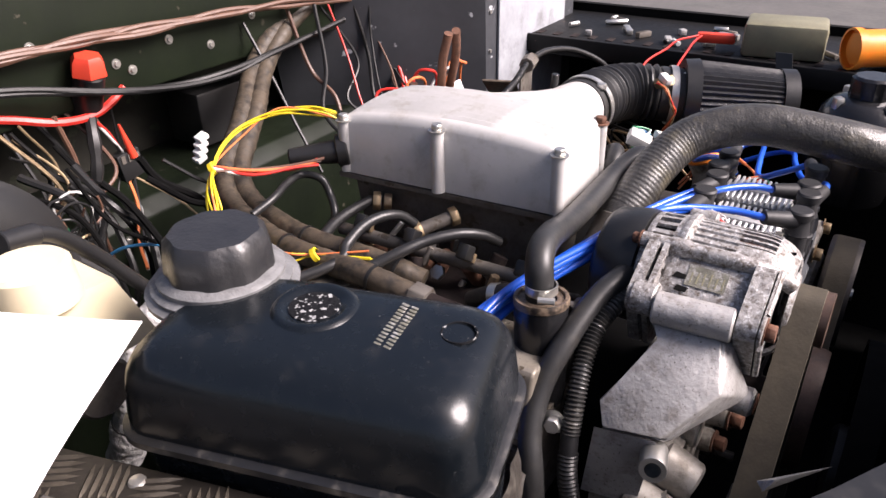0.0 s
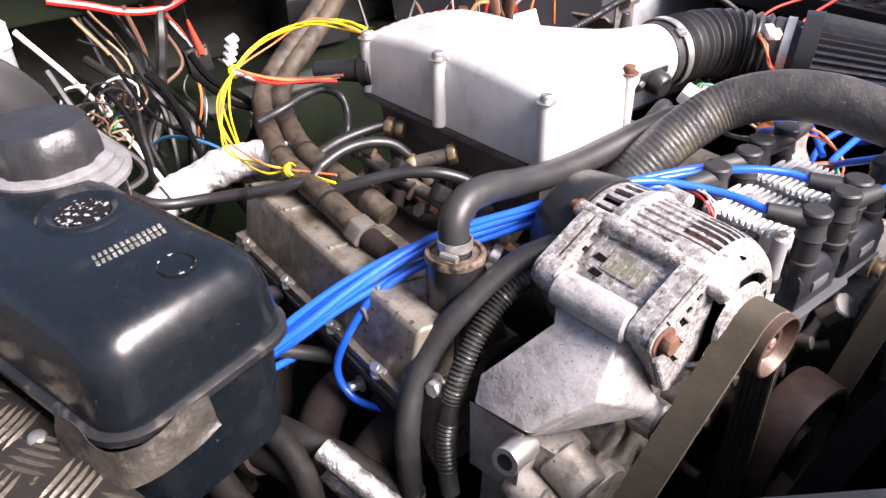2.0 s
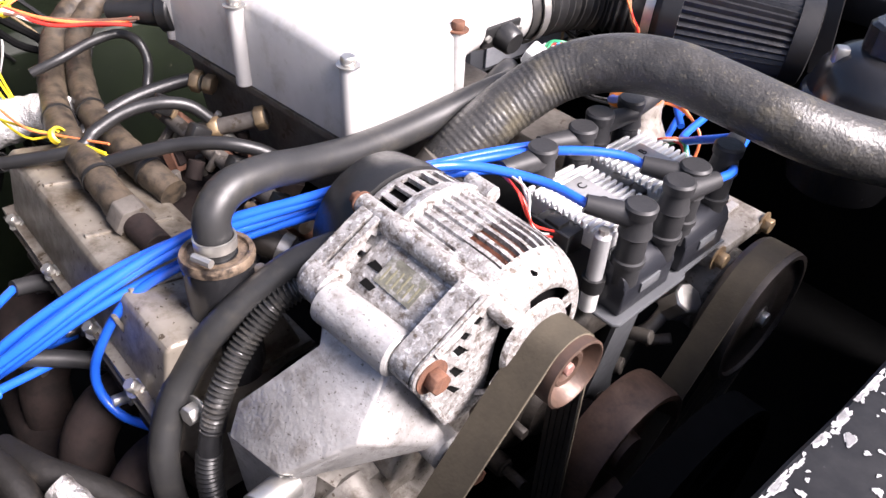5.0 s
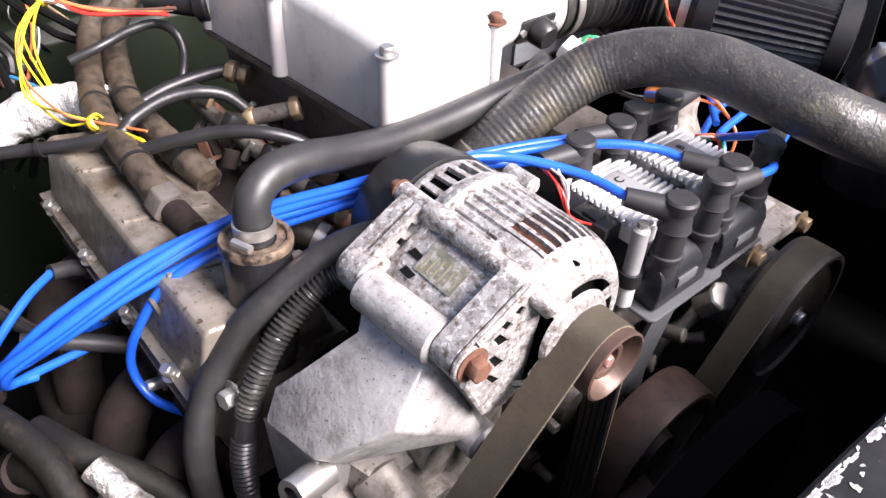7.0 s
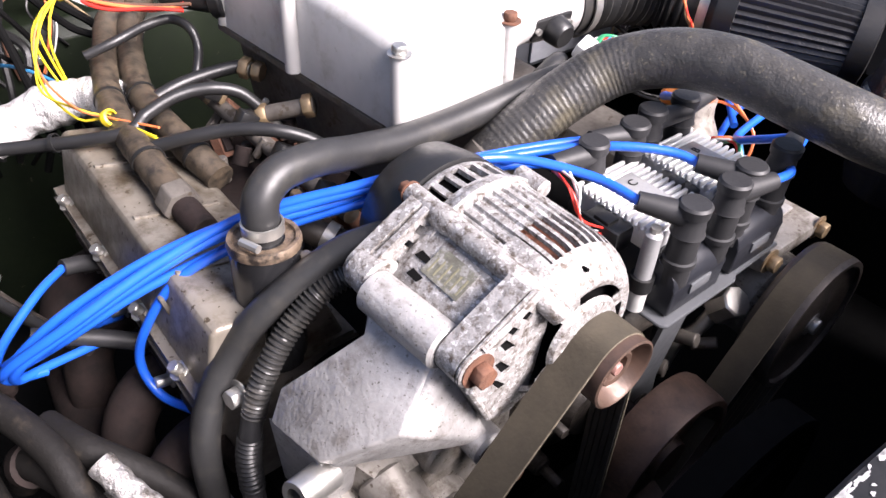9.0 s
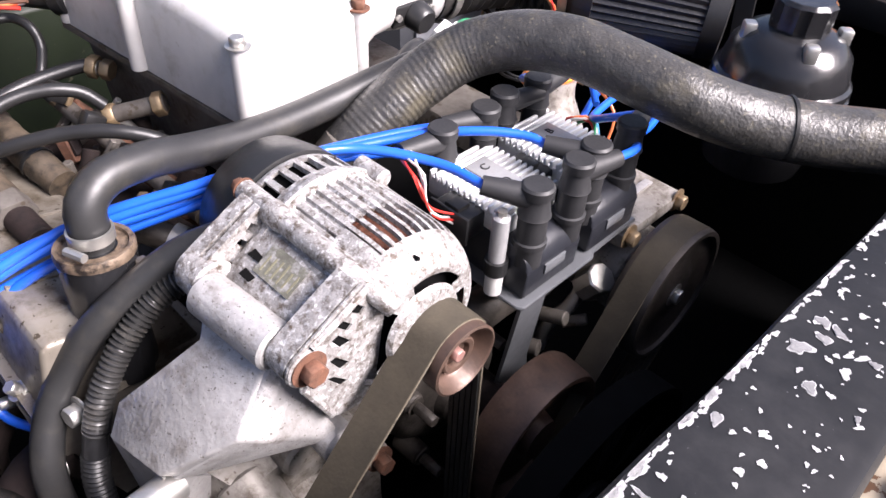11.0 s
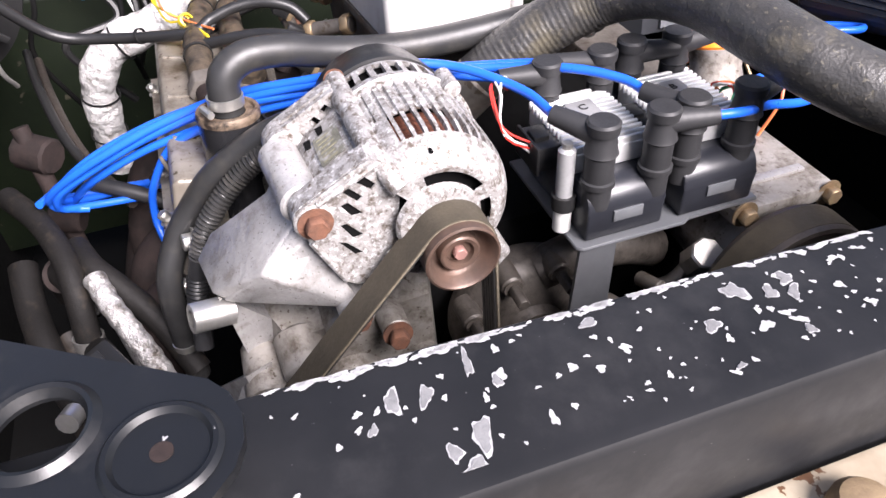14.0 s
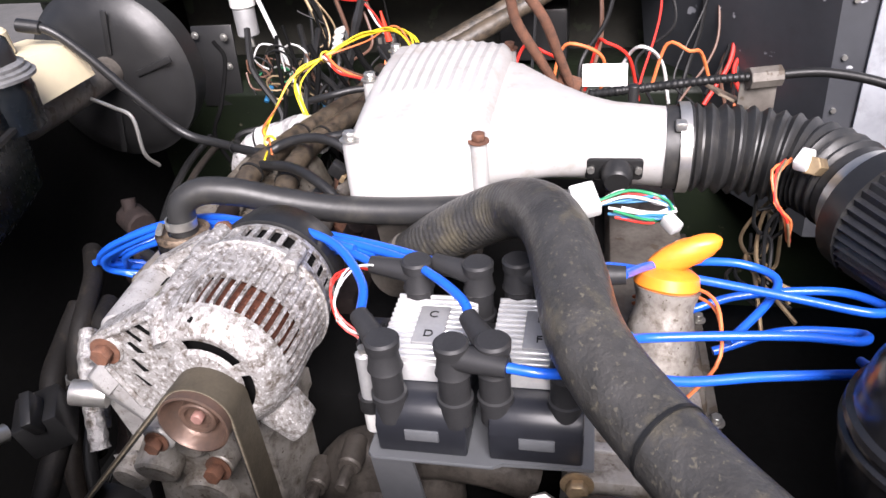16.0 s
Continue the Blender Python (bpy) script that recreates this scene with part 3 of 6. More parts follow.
for p in ((-0.285, 0.727), (-0.445, 0.706), (-0.595, 0.702), (-0.288, 0.862), (-0.59, 0.862)):
    bm = cyl(B(), (*p, 0.988), (*p, crown(*p) - 0.006), 0.009, n=16)
    boss = part("bolt_boss", bm, "plenum", plenum)
    part("bolt", bolt(B(), (*p, crown(*p) - 0.006), (0, 0, 1), 0.0075, 0.008), "rust" if p[1] > 0.8 else "steel", boss)
# throttle neck
loops = []
for y, hx, hz, cx, cz, e in ((0.860, 0.140, 0.032, -0.435, 1.028, 6), (0.885, 0.125, 0.034, -0.43, 1.028, 5), (0.93, 0.085, 0.040, -0.42, 1.020, 3),
                             (0.975, 0.055, 0.044, -0.41, 1.012, 2.2), (1.0, 0.047, 0.046, -0.405, 1.008, 2), (1.06, 0.045, 0.045, -0.40, 1.005, 2)):
    lp = []
    for i in range(40):
        a = 2 * math.pi * i / 40
        c, s = math.cos(a), math.sin(a)
        k = (abs(c) ** e + abs(s) ** e) ** (-1 / e)
        lp.append(Vector((cx + hx * k * c, y, cz + hz * k * s)))
    loops.append(lp)
part("throttle_neck", loft(B(), loops), "plenum", plenum)
part("lower_manifold", loft(B(), [plan(0.88, 0.02), plan(0.975, 0.012), plan(0.978, -0.004), plan(0.985, -0.004)]), "grime", plenum, "grimy lower manifold casting")

# ---- intake hose and filter ----
FA, FB = Vector((-0.282, 1.250, 0.990)), Vector((-0.123, 1.324, 0.984))
fw = (FB - FA).normalized()
duct = thing("intake_hose", (-0.38, 1.15, 0.95), "black ribbed rubber intake hose with steel clamps", "intake hose")
bm = sweep(B(), [(-0.40, 1.055, 1.005), (-0.398, 1.10, 1.005), (-0.393, 1.155, 1.002), (-0.372, 1.203, 0.998), (-0.332, 1.232, 0.994), FA],
           lambda d, t: 0.047 + (0.003 * math.sin(2 * math.pi * d / 0.014) if 0.03 < d < t - 0.05 else 0), 28, 0.0025)
part("bellows", bm, "rubber", duct)
for p, ax, r in (((-0.399, 1.068, 1.005), (0, 1, 0), 0.049), ((-0.312, 1.239, 0.992), fw, 0.049)):
    bm = lathe(B(), [(0, r), (0, r + 0.002), (0.012, r + 0.002), (0.012, r)], p, ax, 32)
    c = part("clamp", bm, "steel", duct, "worn steel hose clamp")
    part("clamp_screw", box(B(), (p[0] + 0.03, p[1], p[2] + r * 0.8), (0.014, 0.012, 0.01), bevel=0.002), "steel", c)
filt = thing("air_filter", (-0.2, 1.25, 0.93), "black pleated cone air filter", "air filter")
part("pleats", lathe(B(), [(0.012, 0.062), (0.155, 0.052)], FA, fw, 160, lambda a: 1 + 0.035 * math.sin(40 * a)), "filter", filt)
part("base_ring", lathe(B(), [(-0.01, 0.05), (-0.01, 0.064), (0.014, 0.066), (0.016, 0.05)], FA, fw, 36), "black", filt)
part("end_cap", lathe(B(), [(0.150, 0.04), (0.150, 0.056), (0.174, 0.056), (0.176, 0.05), (0.176, 0)], FA, fw, 36), "black", filt)


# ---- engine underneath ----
# Near-black block: the shade low in the bay is painted on.
solo("engine_block", box(B(), (-0.37, 0.79, 0.66), (0.50, 0.46, 0.40), bevel=0.02), "void", "engine block deep in the bay, blackened as deep shade", "engine block")


def hull(bm, pts):
    vs = [bm.verts.new(p) for p in pts]
    bmesh.ops.convex_hull(bm, input=vs)
    return bm


# timing cover under the bracket
cover = thing("timing_cover", (-0.10, 0.62, 0.60), "grimy cast aluminium timing cover with bosses and rusty bolts", "timing cover")
part("casting", hull(B(), [(-0.135, 0.50, 0.60), (-0.135, 0.70, 0.60), (-0.135, 0.70, 0.88), (-0.135, 0.52, 0.86), (-0.06, 0.53, 0.62), (-0.06, 0.69, 0.62), (-0.06, 0.68, 0.85), (-0.06, 0.55, 0.84)]), "oldcast", cover)
for p, q, r in (((-0.10, 0.525, 0.80), (-0.045, 0.52, 0.79), 0.022), ((-0.08, 0.56, 0.825), (-0.04, 0.56, 0.81), 0.025), ((-0.09, 0.60, 0.77), (-0.05, 0.60, 0.765), 0.034),
                ((-0.08, 0.641, 0.838), (-0.030, 0.641, 0.842), 0.014), ((-0.08, 0.670, 0.772), (-0.045, 0.672, 0.775), 0.015), ((-0.11, 0.527, 0.765), (-0.094, 0.527, 0.765), 0.014),
                ((-0.10, 0.60, 0.845), (-0.050, 0.60, 0.845), 0.020)):
    part("boss", cyl(B(), p, q, r, r * 0.92, 20, 0.003), "oldcast", cover)
for p in ((-0.094, 0.527, 0.765), (-0.030, 0.641, 0.842), (-0.045, 0.672, 0.775)):
    part("bolt", bolt(B(), p, (1, -0.1, 0.1), 0.009, 0.012), "rust", cover, "rusty hex bolt")
part("rib", hull(B(), [(-0.12, 0.47, 0.74), (-0.055, 0.505, 0.815), (-0.06, 0.53, 0.82), (-0.12, 0.50, 0.74), (-0.11, 0.47, 0.66), (-0.06, 0.52, 0.66)]), "cast", cover)
part("rib", hull(B(), [(-0.06, 0.50, 0.80), (-0.05, 0.50, 0.795), (-0.03, 0.46, 0.72), (-0.06, 0.46, 0.72)]), "cast", cover)

# ---- alternator ----
AY, AZ = 0.677, 0.978
PY, PZ = 0.682, 0.968
alt = thing("alternator", (-0.07, AY, AZ - 0.07), "corroded white-bloomed aluminium alternator with rusty bolts", "alternator")
AX = (1, 0, 0)


def at(x):
    return (x, AY, AZ)


part("rear_cover", lathe(B(), [(0, 0), (0, 0.040), (0.004, 0.052), (0.010, 0.058), (0.040, 0.0635), (0.050, 0.0635), (0.054, 0.05), (0.054, 0)], at(-0.202), AX, 40), "black", alt, "black plastic rear cover")
part("stator", lathe(B(), [(0, 0.0), (0, 0.057), (0.074, 0.057), (0.076, 0.05), (0.076, 0.0)], at(-0.146), AX, 40), "void", alt, "dark laminated core")
part("winding", lathe(B(), [(0, 0.0), (0, 0.0545), (0.044, 0.0545), (0.048, 0.050), (0.048, 0.0)], at(-0.070), AX, 120, lambda a: 1 + 0.012 * math.sin(60 * a)), "copper", alt, "rust-coloured copper windings")


def pierced(prof, n, hole, sink, th=0.0035):
    """A thick turned shell along x: hole(x, r, degrees) leaves a cell out, sink(x, degrees) lowers a point."""
    bm = B()
    out, inn = [], []
    for x, r in prof:
        ro, ri = [], []
        for j in range(n):
            d = 360 * j / n
            a = radians(d)
            rr = r - sink(x, d)
            ro.append(bm.verts.new((x, AY - rr * math.sin(a), AZ + rr * math.cos(a))))
            ri.append(bm.verts.new((x - 0.3 * th, AY - (r - th) * math.sin(a), AZ + (r - th) * math.cos(a))))
        out.append(ro)
        inn.append(ri)
    m = len(prof) - 1

    def solid(i, j):
        if not 0 <= i < m:
            return False
        x, r = (prof[i][0] + prof[i + 1][0]) / 2, (prof[i][1] + prof[i + 1][1]) / 2
        return not hole(x, r, (360 * ((j % n) + 0.5) / n + 180) % 360 - 180)
    keep = [[solid(i, j) for j in range(n)] for i in range(m)]
    for i in range(m):
        for j in range(n):
            if not keep[i][j]:
                continue
            k = (j + 1) % n
            bm.faces.new((out[i][j], out[i][k], out[i + 1][k], out[i + 1][j]))
            bm.faces.new((inn[i][j], inn[i + 1][j], inn[i + 1][k], inn[i][k]))
            for (ii, jj), (p, q) in (((i - 1, j), ((i, j), (i, k))), ((i + 1, j), ((i + 1, k), (i + 1, j))), ((i, j - 1), ((i + 1, j), (i, j))), ((i, j + 1), ((i, k), (i + 1, k)))):
                if not (0 <= ii < m and keep[ii][jj % n]):
                    bm.faces.new((out[q[0]][q[1]], out[p[0]][p[1]], inn[p[0]][p[1]], inn[q[0]][q[1]]))
    loose = [v for v in bm.verts if not v.link_faces]
    bmesh.ops.delete(bm, geom=loose, context="VERTS")
    return bm


# rear half: a ring of short slots
rear_prof = [(-0.150, 0.058), (-0.149, 0.0615), (-0.146, 0.063), (-0.142, 0.0635), (-0.134, 0.064), (-0.126, 0.0645), (-0.121, 0.065), (-0.117, 0.0655), (-0.115, 0.067), (-0.113, 0.0685), (-0.108, 0.0690), (-0.107, 0.0675)]
part("rear_case", pierced(rear_prof, 240, lambda x, r, d: -0.143 < x < -0.121 and d % 12 < 6.9 and not 30 < d < 130, lambda x, d: 0.0, 0.0045), "oxid", alt)


# front half: closed ribs that open into slots towards the rounded shoulder, crescent openings in the face
def front_hole(x, r, d):
    if -0.060 < x < -0.0245 and r > 0.055 and d % 8 < 4.7 and -158 < d < 17:
        return True
    if 36 < d < 128 and x > -0.040 and r > 0.0455:
        return True
    return 0.0335 < r < 0.0455 and (-58 < d < 14 or 42 < d < 112 or -128 < d < -76 or 140 < d < 180 or d < -152)


def front_sink(x, d):
    d = (d + 180) % 360 - 180
    if -0.103 < x < -0.0605 and 0.3 < d % 8 < 3.7 and -170 < d < 26:
        return 0.0022
    return 0.0


front_prof = [(-0.107, 0.0672), (-0.104, 0.0660), (-0.1028, 0.0655), (-0.090, 0.0655), (-0.075, 0.0655), (-0.0606, 0.0655), (-0.059, 0.0655), (-0.048, 0.0655), (-0.036, 0.0652), (-0.030, 0.0645), (-0.025, 0.0632), (-0.020, 0.0615), (-0.015, 0.059), (-0.010, 0.0555), (-0.006, 0.0515), (-0.004, 0.0485), (-0.003, 0.0458), (-0.004, 0.040), (-0.004, 0.0335), (-0.002, 0.0325), (0.0, 0.031), (0.001, 0.024), (0.001, 0.012)]
part("front_case", pierced(front_prof, 270, front_hole, front_sink, 0.0040), "oxid", alt)


def sector(bm, x0, x1, r0, r1, a0, a1, n=16):
    """Part of a tube along x between two angles; 0 is straight up, 90 the near side."""
    loops = []
    for k in range(n + 1):
        a = radians(a0 + (a1 - a0) * k / n)
        loops.append([Vector((x, AY - r * math.sin(a), AZ + r * math.cos(a))) for x, r in ((x0, r0), (x0, r1), (x1, r1), (x1, r0))])
    return loft(bm, loops)


part("near_shell", sector(B(), -0.140, -0.034, 0.058, 0.0672, 46, 128, 24), "oxid", alt)
saddle = [(0.590, 0.975), (0.594, 0.999), (0.602, 1.0085), (0.628, 1.0245), (0.640, 1.026), (0.648, 1.00), (0.630, 0.96)]
part("saddle", loft(B(), [[Vector((x, y + dy, z - dy)) for y, z in saddle] for x, dy in ((-0.120, 0.004), (-0.112, 0.0), (-0.090, 0.0), (-0.045, 0.001), (-0.034, 0.003))]), "oxid", alt, "smooth casting between the ears")
sl_u, sl_n = Vector((0, 0.026, 0.016)).normalized(), Vector((0, -0.016, 0.026)).normalized()
LM = Matrix(((1, 0, 0, -0.074), (0, sl_u.y, sl_n.y, 0.615), (0, sl_u.z, sl_n.z, 1.0165), (0, 0, 0, 1)))
tag_ = part("rating_label", prism(B(), [(-0.020, -0.011), (0.018, -0.011), (0.018, 0.012), (-0.020, 0.012)], LM @ Matrix.Translation((0, 0, 0.0006)), 0.0006), "label", alt, "faded greenish rating label")
for k in range(6):
    part("label_bar", prism(B(), [(-0.016 + 0.006 * k, -0.008), (-0.0145 + 0.006 * k, -0.008), (-0.0145 + 0.006 * k, 0.004 + 0.001 * (k * 5 % 4)), (-0.016 + 0.006 * k, 0.004 + 0.001 * (k * 5 % 4))], LM @ Matrix.Translation((0, 0, 0.0011)), 0.0004), "olive", tag_, "faded print bar")
ra = radians(36)


def along(x, r):
    return (x, AY - r * math.sin(ra), AZ + r * math.cos(ra))


part("through_bolt_rail", sweep(B(), [along(-0.148, 0.0655), along(-0.110, 0.0665), along(-0.060, 0.0660), along(-0.030, 0.0625), along(-0.014, 0.0540), along(-0.004, 0.044)], lambda d, t: 0.0085 + (0.0012 if 0.030 < d < 0.046 else 0), 18, 0.004), "oxid", alt)
part("through_bolt", bolt(B(), along(-0.149, 0.066), (-1, 0, 0), 0.006, 0.008), "rust", alt, "rusty bolt head")
for a in (206, 318):
    b_ = radians(a)
    part("flange_lug", cyl(B(), (-0.124, AY - 0.069 * math.sin(b_), AZ + 0.069 * math.cos(b_)), (-0.094, AY - 0.069 * math.sin(b_), AZ + 0.069 * math.cos(b_)), 0.0075, n=16, bevel=0.002), "oxid", alt)
# Thin black plates laid on the saddle: slots shown by painted shade.
for quad in ([(-0.033, -0.0055), (-0.0301, 0.001), (-0.0182, -0.0005), (-0.0182, -0.0048)], [(-0.0274, -0.0189), (-0.0256, -0.0127), (-0.0142, -0.0137), (-0.0162, -0.0189)]):
    part("saddle_slot_shade", prism(B(), quad, LM @ Matrix.Translation((0, 0, 0.0004)), 0.0008), "void", alt, "black plate painted as a shaded slot in the casting")
part("face_pin", cyl(B(), (-0.014, 0.676, 1.0345), (-0.0085, 0.676, 1.0355), 0.0015, n=10), "void", alt, "small dark hole")
part("fan", lathe(B(), [(0, 0), (0, 0.046), (0.004, 0.046), (0.004, 0)], at(-0.019), AX, 32), "void", alt, "dark fan inside the case")
YZ = Matrix(((0, 0, 1, 0), (1, 0, 0, 0), (0, 1, 0, 0), (0, 0, 0, 1)))


def slotted(outline, slots, m, h):
    """A plate with polygon slots, thickened along z of m."""
    cu = bpy.data.curves.new("plate", "CURVE")
    cu.dimensions, cu.fill_mode, cu.extrude = "2D", "BOTH", h / 2
    for lp in [outline] + slots:
        sp = cu.splines.new("POLY")
        sp.points.add(len(lp) - 1)
        for q, (x, y) in zip(sp.points, lp):
            q.co = (x, y, 0, 1)
        sp.use_cyclic_u = True
    tmp = bpy.data.objects.new("tmp", cu)
    me = bpy.data.meshes.new_from_object(tmp)
    bpy.data.objects.remove(tmp)
    bm = B()
    bm.from_mesh(me)
    bpy.data.meshes.remove(me)
    bmesh.ops.transform(bm, matrix=m @ Matrix.Translation((0, 0, h / 2)), verts=bm.verts)
    return bm


round_end = [(0.588 + 0.0155 * math.cos(radians(a)), 0.996 + 0.0155 * math.sin(radians(a))) for a in range(120, 241, 15)]
ear_line = round_end + [(0.602, 0.933), (0.612, 0.927), (0.628, 0.9245), (0.640, 0.931), (0.645, 0.955), (0.648, 0.980), (0.652, 1.003), (0.641, 1.032), (0.632, 1.037), (0.618, 1.030)]
ear_slots = [[(0.619, 1.022), (0.625, 1.027), (0.635, 1.016), (0.631, 1.012)], [(0.610, 1.0155), (0.615, 1.018), (0.6245, 1.008), (0.6200, 1.0045)], [(0.6075, 1.004), (0.613, 1.006), (0.6235, 0.993), (0.6145, 0.993)],
             [(0.605, 0.987), (0.610, 0.9875), (0.6215, 0.974), (0.6135, 0.9725)], [(0.6015, 0.9725), (0.608, 0.970), (0.6195, 0.957), (0.613, 0.9565)]]
front_ear = part("front_ear", slotted(ear_line, ear_slots, Matrix.Translation((-0.0155, 0, 0)) @ YZ, 0.0015), "oxid", alt)
part("ear_back", slotted(ear_line, [], Matrix.Translation((-0.036, 0, 0)) @ YZ, 0.0190), "oxid", front_ear)
part("ear_boss", lathe(B(), [(-0.002, 0.0150), (0.001, 0.0150), (0.002, 0.0135), (0.002, 0)], (-0.014, 0.588, 0.996), AX, 28), "oxid", front_ear)
for k, (p, q) in enumerate((((0.592, 1.011), (0.636, 1.033)), ((0.583, 0.979), (0.603, 0.936)))):
    part("ear_rim", sweep(B(), [(-0.013, *p), (-0.0125, (p[0] + q[0]) / 2, (p[1] + q[1]) / 2), (-0.013, *q)], 0.0028, 8, 0.006), "oxid", front_ear)
# Black plate close behind the slots stands for the hollow's shade.
part("ear_cavity", slotted([(0.600, 0.952), (0.630, 0.945), (0.641, 0.955), (0.648, 1.003), (0.637, 1.030), (0.608, 1.022), (0.598, 0.985)], [], Matrix.Translation((-0.0168, 0, 0)) @ YZ, 0.0009), "void", front_ear, "black plate painted as the shade behind the slots")
rear_ear = part("rear_ear", slotted(ear_line, ear_slots[:2], Matrix.Translation((-0.1235, -0.002, 0.001)) @ YZ, 0.0055), "oxid", alt)
part("ear_back", slotted(ear_line, [], Matrix.Translation((-0.139, -0.002, 0.001)) @ YZ, 0.0115), "oxid", rear_ear)
# Same black shade plate behind the rear ear's slots.
part("ear_cavity", slotted([(0.606, 0.985), (0.634, 0.985), (0.645, 1.005), (0.636, 1.030), (0.610, 1.018)], [], Matrix.Translation((-0.1268, -0.002, 0.001)) @ YZ, 0.0010), "void", rear_ear, "black plate painted as the shade behind the slots")
part("ear_boss", cyl(B(), (-0.136, 0.586, 0.997), (-0.112, 0.586, 0.997), 0.0175, n=28, bevel=0.002), "oxid", rear_ear)
part("ear_bolt", bolt(B(), (-0.0125, 0.588, 0.996), AX, 0.0088, 0.009), "rust", alt, "rusty hex bolt")
part("lower_lug", prism(B(), [(0.70, 0.92), (0.73, 0.895), (0.745, 0.91), (0.73, 0.94)], Matrix.Translation((-0.05, 0, 0)) @ YZ, 0.03, 0.004), "oxid", alt)
pul = part("pulley", lathe(B(), [(0, 0), (0, 0.026), (0.004, 0.0285), (0.036, 0.0285), (0.040, 0.0288), (0.0408, 0.0270), (0.039, 0.0250), (0.031, 0.0232), (0.026, 0.0190), (0.025, 0.0158), (0.033, 0.0152), (0.0340, 0.0138), (0.0330, 0.0108), (0.029, 0.0098), (0.029, 0.0072), (0.027, 0)], (-0.006, PY, PZ), AX, 48), "pulley", alt, "brownish worn steel pulley")
part("pulley_nut", bolt(B(), (0.0205, PY, PZ), AX, 0.0055, 0.007, False), "nut", pul, "pinkish worn shaft nut")

# bracket
brk = thing("alternator_bracket", (-0.08, 0.54, 0.86), "bare cast aluminium alternator bracket", "bracket")
part("pivot_tube", cyl(B(), (-0.112, 0.578, 0.995), (-0.038, 0.584, 0.995), 0.0165, n=24, bevel=0.002), "cast", brk)
face = [(-0.112, 0.571, 0.981), (-0.097, 0.561, 0.972), (-0.133, 0.508, 0.921), (-0.122, 0.491, 0.904), (-0.068, 0.499, 0.909), (-0.031, 0.541, 0.946), (-0.046, 0.577, 0.984)]
o_, n_ = Vector(face[2]), (Vector(face[5]) - Vector(face[3])).cross(Vector(face[0]) - Vector(face[3])).normalized()
face = [Vector(p) - n_ * (Vector(p) - o_).dot(n_) for p in face]
bm = loft(B(), [[Vector(p) for p in face], [Vector(p) + Vector((0.010, 0.022, -0.012)) for p in face]])
bmesh.ops.bevel(bm, geom=list(bm.edges), offset=0.0022, segments=2, profile=0.5, affect="EDGES")
part("web", bm, "cast", brk)
bm = hull(B(), [face[5], face[6] + Vector((0.002, 0.002, 0)), (-0.034, 0.588, 0.972), (-0.024, 0.602, 0.922), (-0.012, 0.612, 0.902), (-0.06, 0.60, 0.868), (-0.05, 0.615, 0.88), face[4] + Vector((0.004, 0.006, -0.008)), face[3] + Vector((0.012, 0.02, -0.02)), (-0.095, 0.575, 0.945)])
bmesh.ops.dissolve_limit(bm, angle_limit=0.12, verts=bm.verts, edges=bm.edges)
bmesh.ops.bevel(bm, geom=[e for e in bm.edges if e.calc_length() > 0.02 and e.calc_face_angle(0) > 0.3], offset=0.0035, segments=3, profile=0.5, affect="EDGES")
part("side_web", bm, "cast", brk)
part("foot", hull(B(), [(-0.130, 0.494, 0.898), (-0.072, 0.503, 0.900), (-0.085, 0.512, 0.80), (-0.14, 0.502, 0.80), (-0.14, 0.55, 0.83), (-0.09, 0.55, 0.83)]), "cast", brk)
part("arm_boss", cyl(B(), (-0.05, 0.607, 0.898), (-0.008, 0.607, 0.898), 0.015, n=24, bevel=0.003), "cast", brk)
part("bolt", bolt(B(), (-0.007, 0.607, 0.898), AX, 0.0075, 0.009), "rust", brk)
part("side_bolt", bolt(B(), (-0.170, 0.490, 0.889), (0.2, -1, 0.15), 0.0085, 0.010), "steel", brk, "bright steel flange bolt")
stub = thing("pipe_stub", (-0.07, 0.50, 0.88), "short bright aluminium pipe stub", "pipe stub")
part("pipe", lathe(B(), [(0, 0.0075), (0, 0.0125), (0.001, 0.013), (0.035, 0.013), (0.035, 0), (0.004, 0.0)], (-0.066, 0.478, 0.889), (-0.25, 1, -0.25), 24), "steel", stub)

# ---- pulleys and belts ----
wp = thing("water_pump_pulley", (0.02, 0.80, 0.69), "dark rusty steel water pump pulley", "pulley")
part("rim", lathe(B(), [(0, 0.03), (0, 0.078), (0.006, 0.08), (0.034, 0.078), (0.04, 0.076), (0.04, 0.070), (0.02, 0.066), (0.02, 0.025), (0.035, 0.022), (0.035, 0)], (0.005, 0.80, 0.765), AX, 48), "pulleybrown", wp)
part("shaft", cyl(B(), (-0.10, 0.80, 0.765), (0.02, 0.80, 0.765), 0.022), "rustdark", wp)
wh = thing("water_pump", (-0.07, 0.785, 0.70), "dark brown cast aluminium water pump housing with studs", "water pump")
part("housing", lathe(B(), [(0, 0.02), (0, 0.074), (0.012, 0.078), (0.030, 0.074), (0.042, 0.060), (0.050, 0.034), (0.060, 0.030), (0.060, 0)], (-0.105, 0.785, 0.765), AX, 40), "browncast", wh)
part("outlet", sweep(B(), [(-0.08, 0.80, 0.82), (-0.075, 0.84, 0.835), (-0.075, 0.89, 0.83), (-0.08, 0.93, 0.81)], 0.022, 16, 0.008), "browncast", wh, "dark brown outlet pipe")
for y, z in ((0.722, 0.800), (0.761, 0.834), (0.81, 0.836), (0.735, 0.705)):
    st_ = part("stud_boss", cyl(B(), (-0.085, y, z), (-0.052, y, z), 0.0125, 0.0115, 18, 0.002), "browncast", wh)
    part("stud", bolt(B(), (-0.052, y, z), AX, 0.0065, 0.024), "browncast", st_)
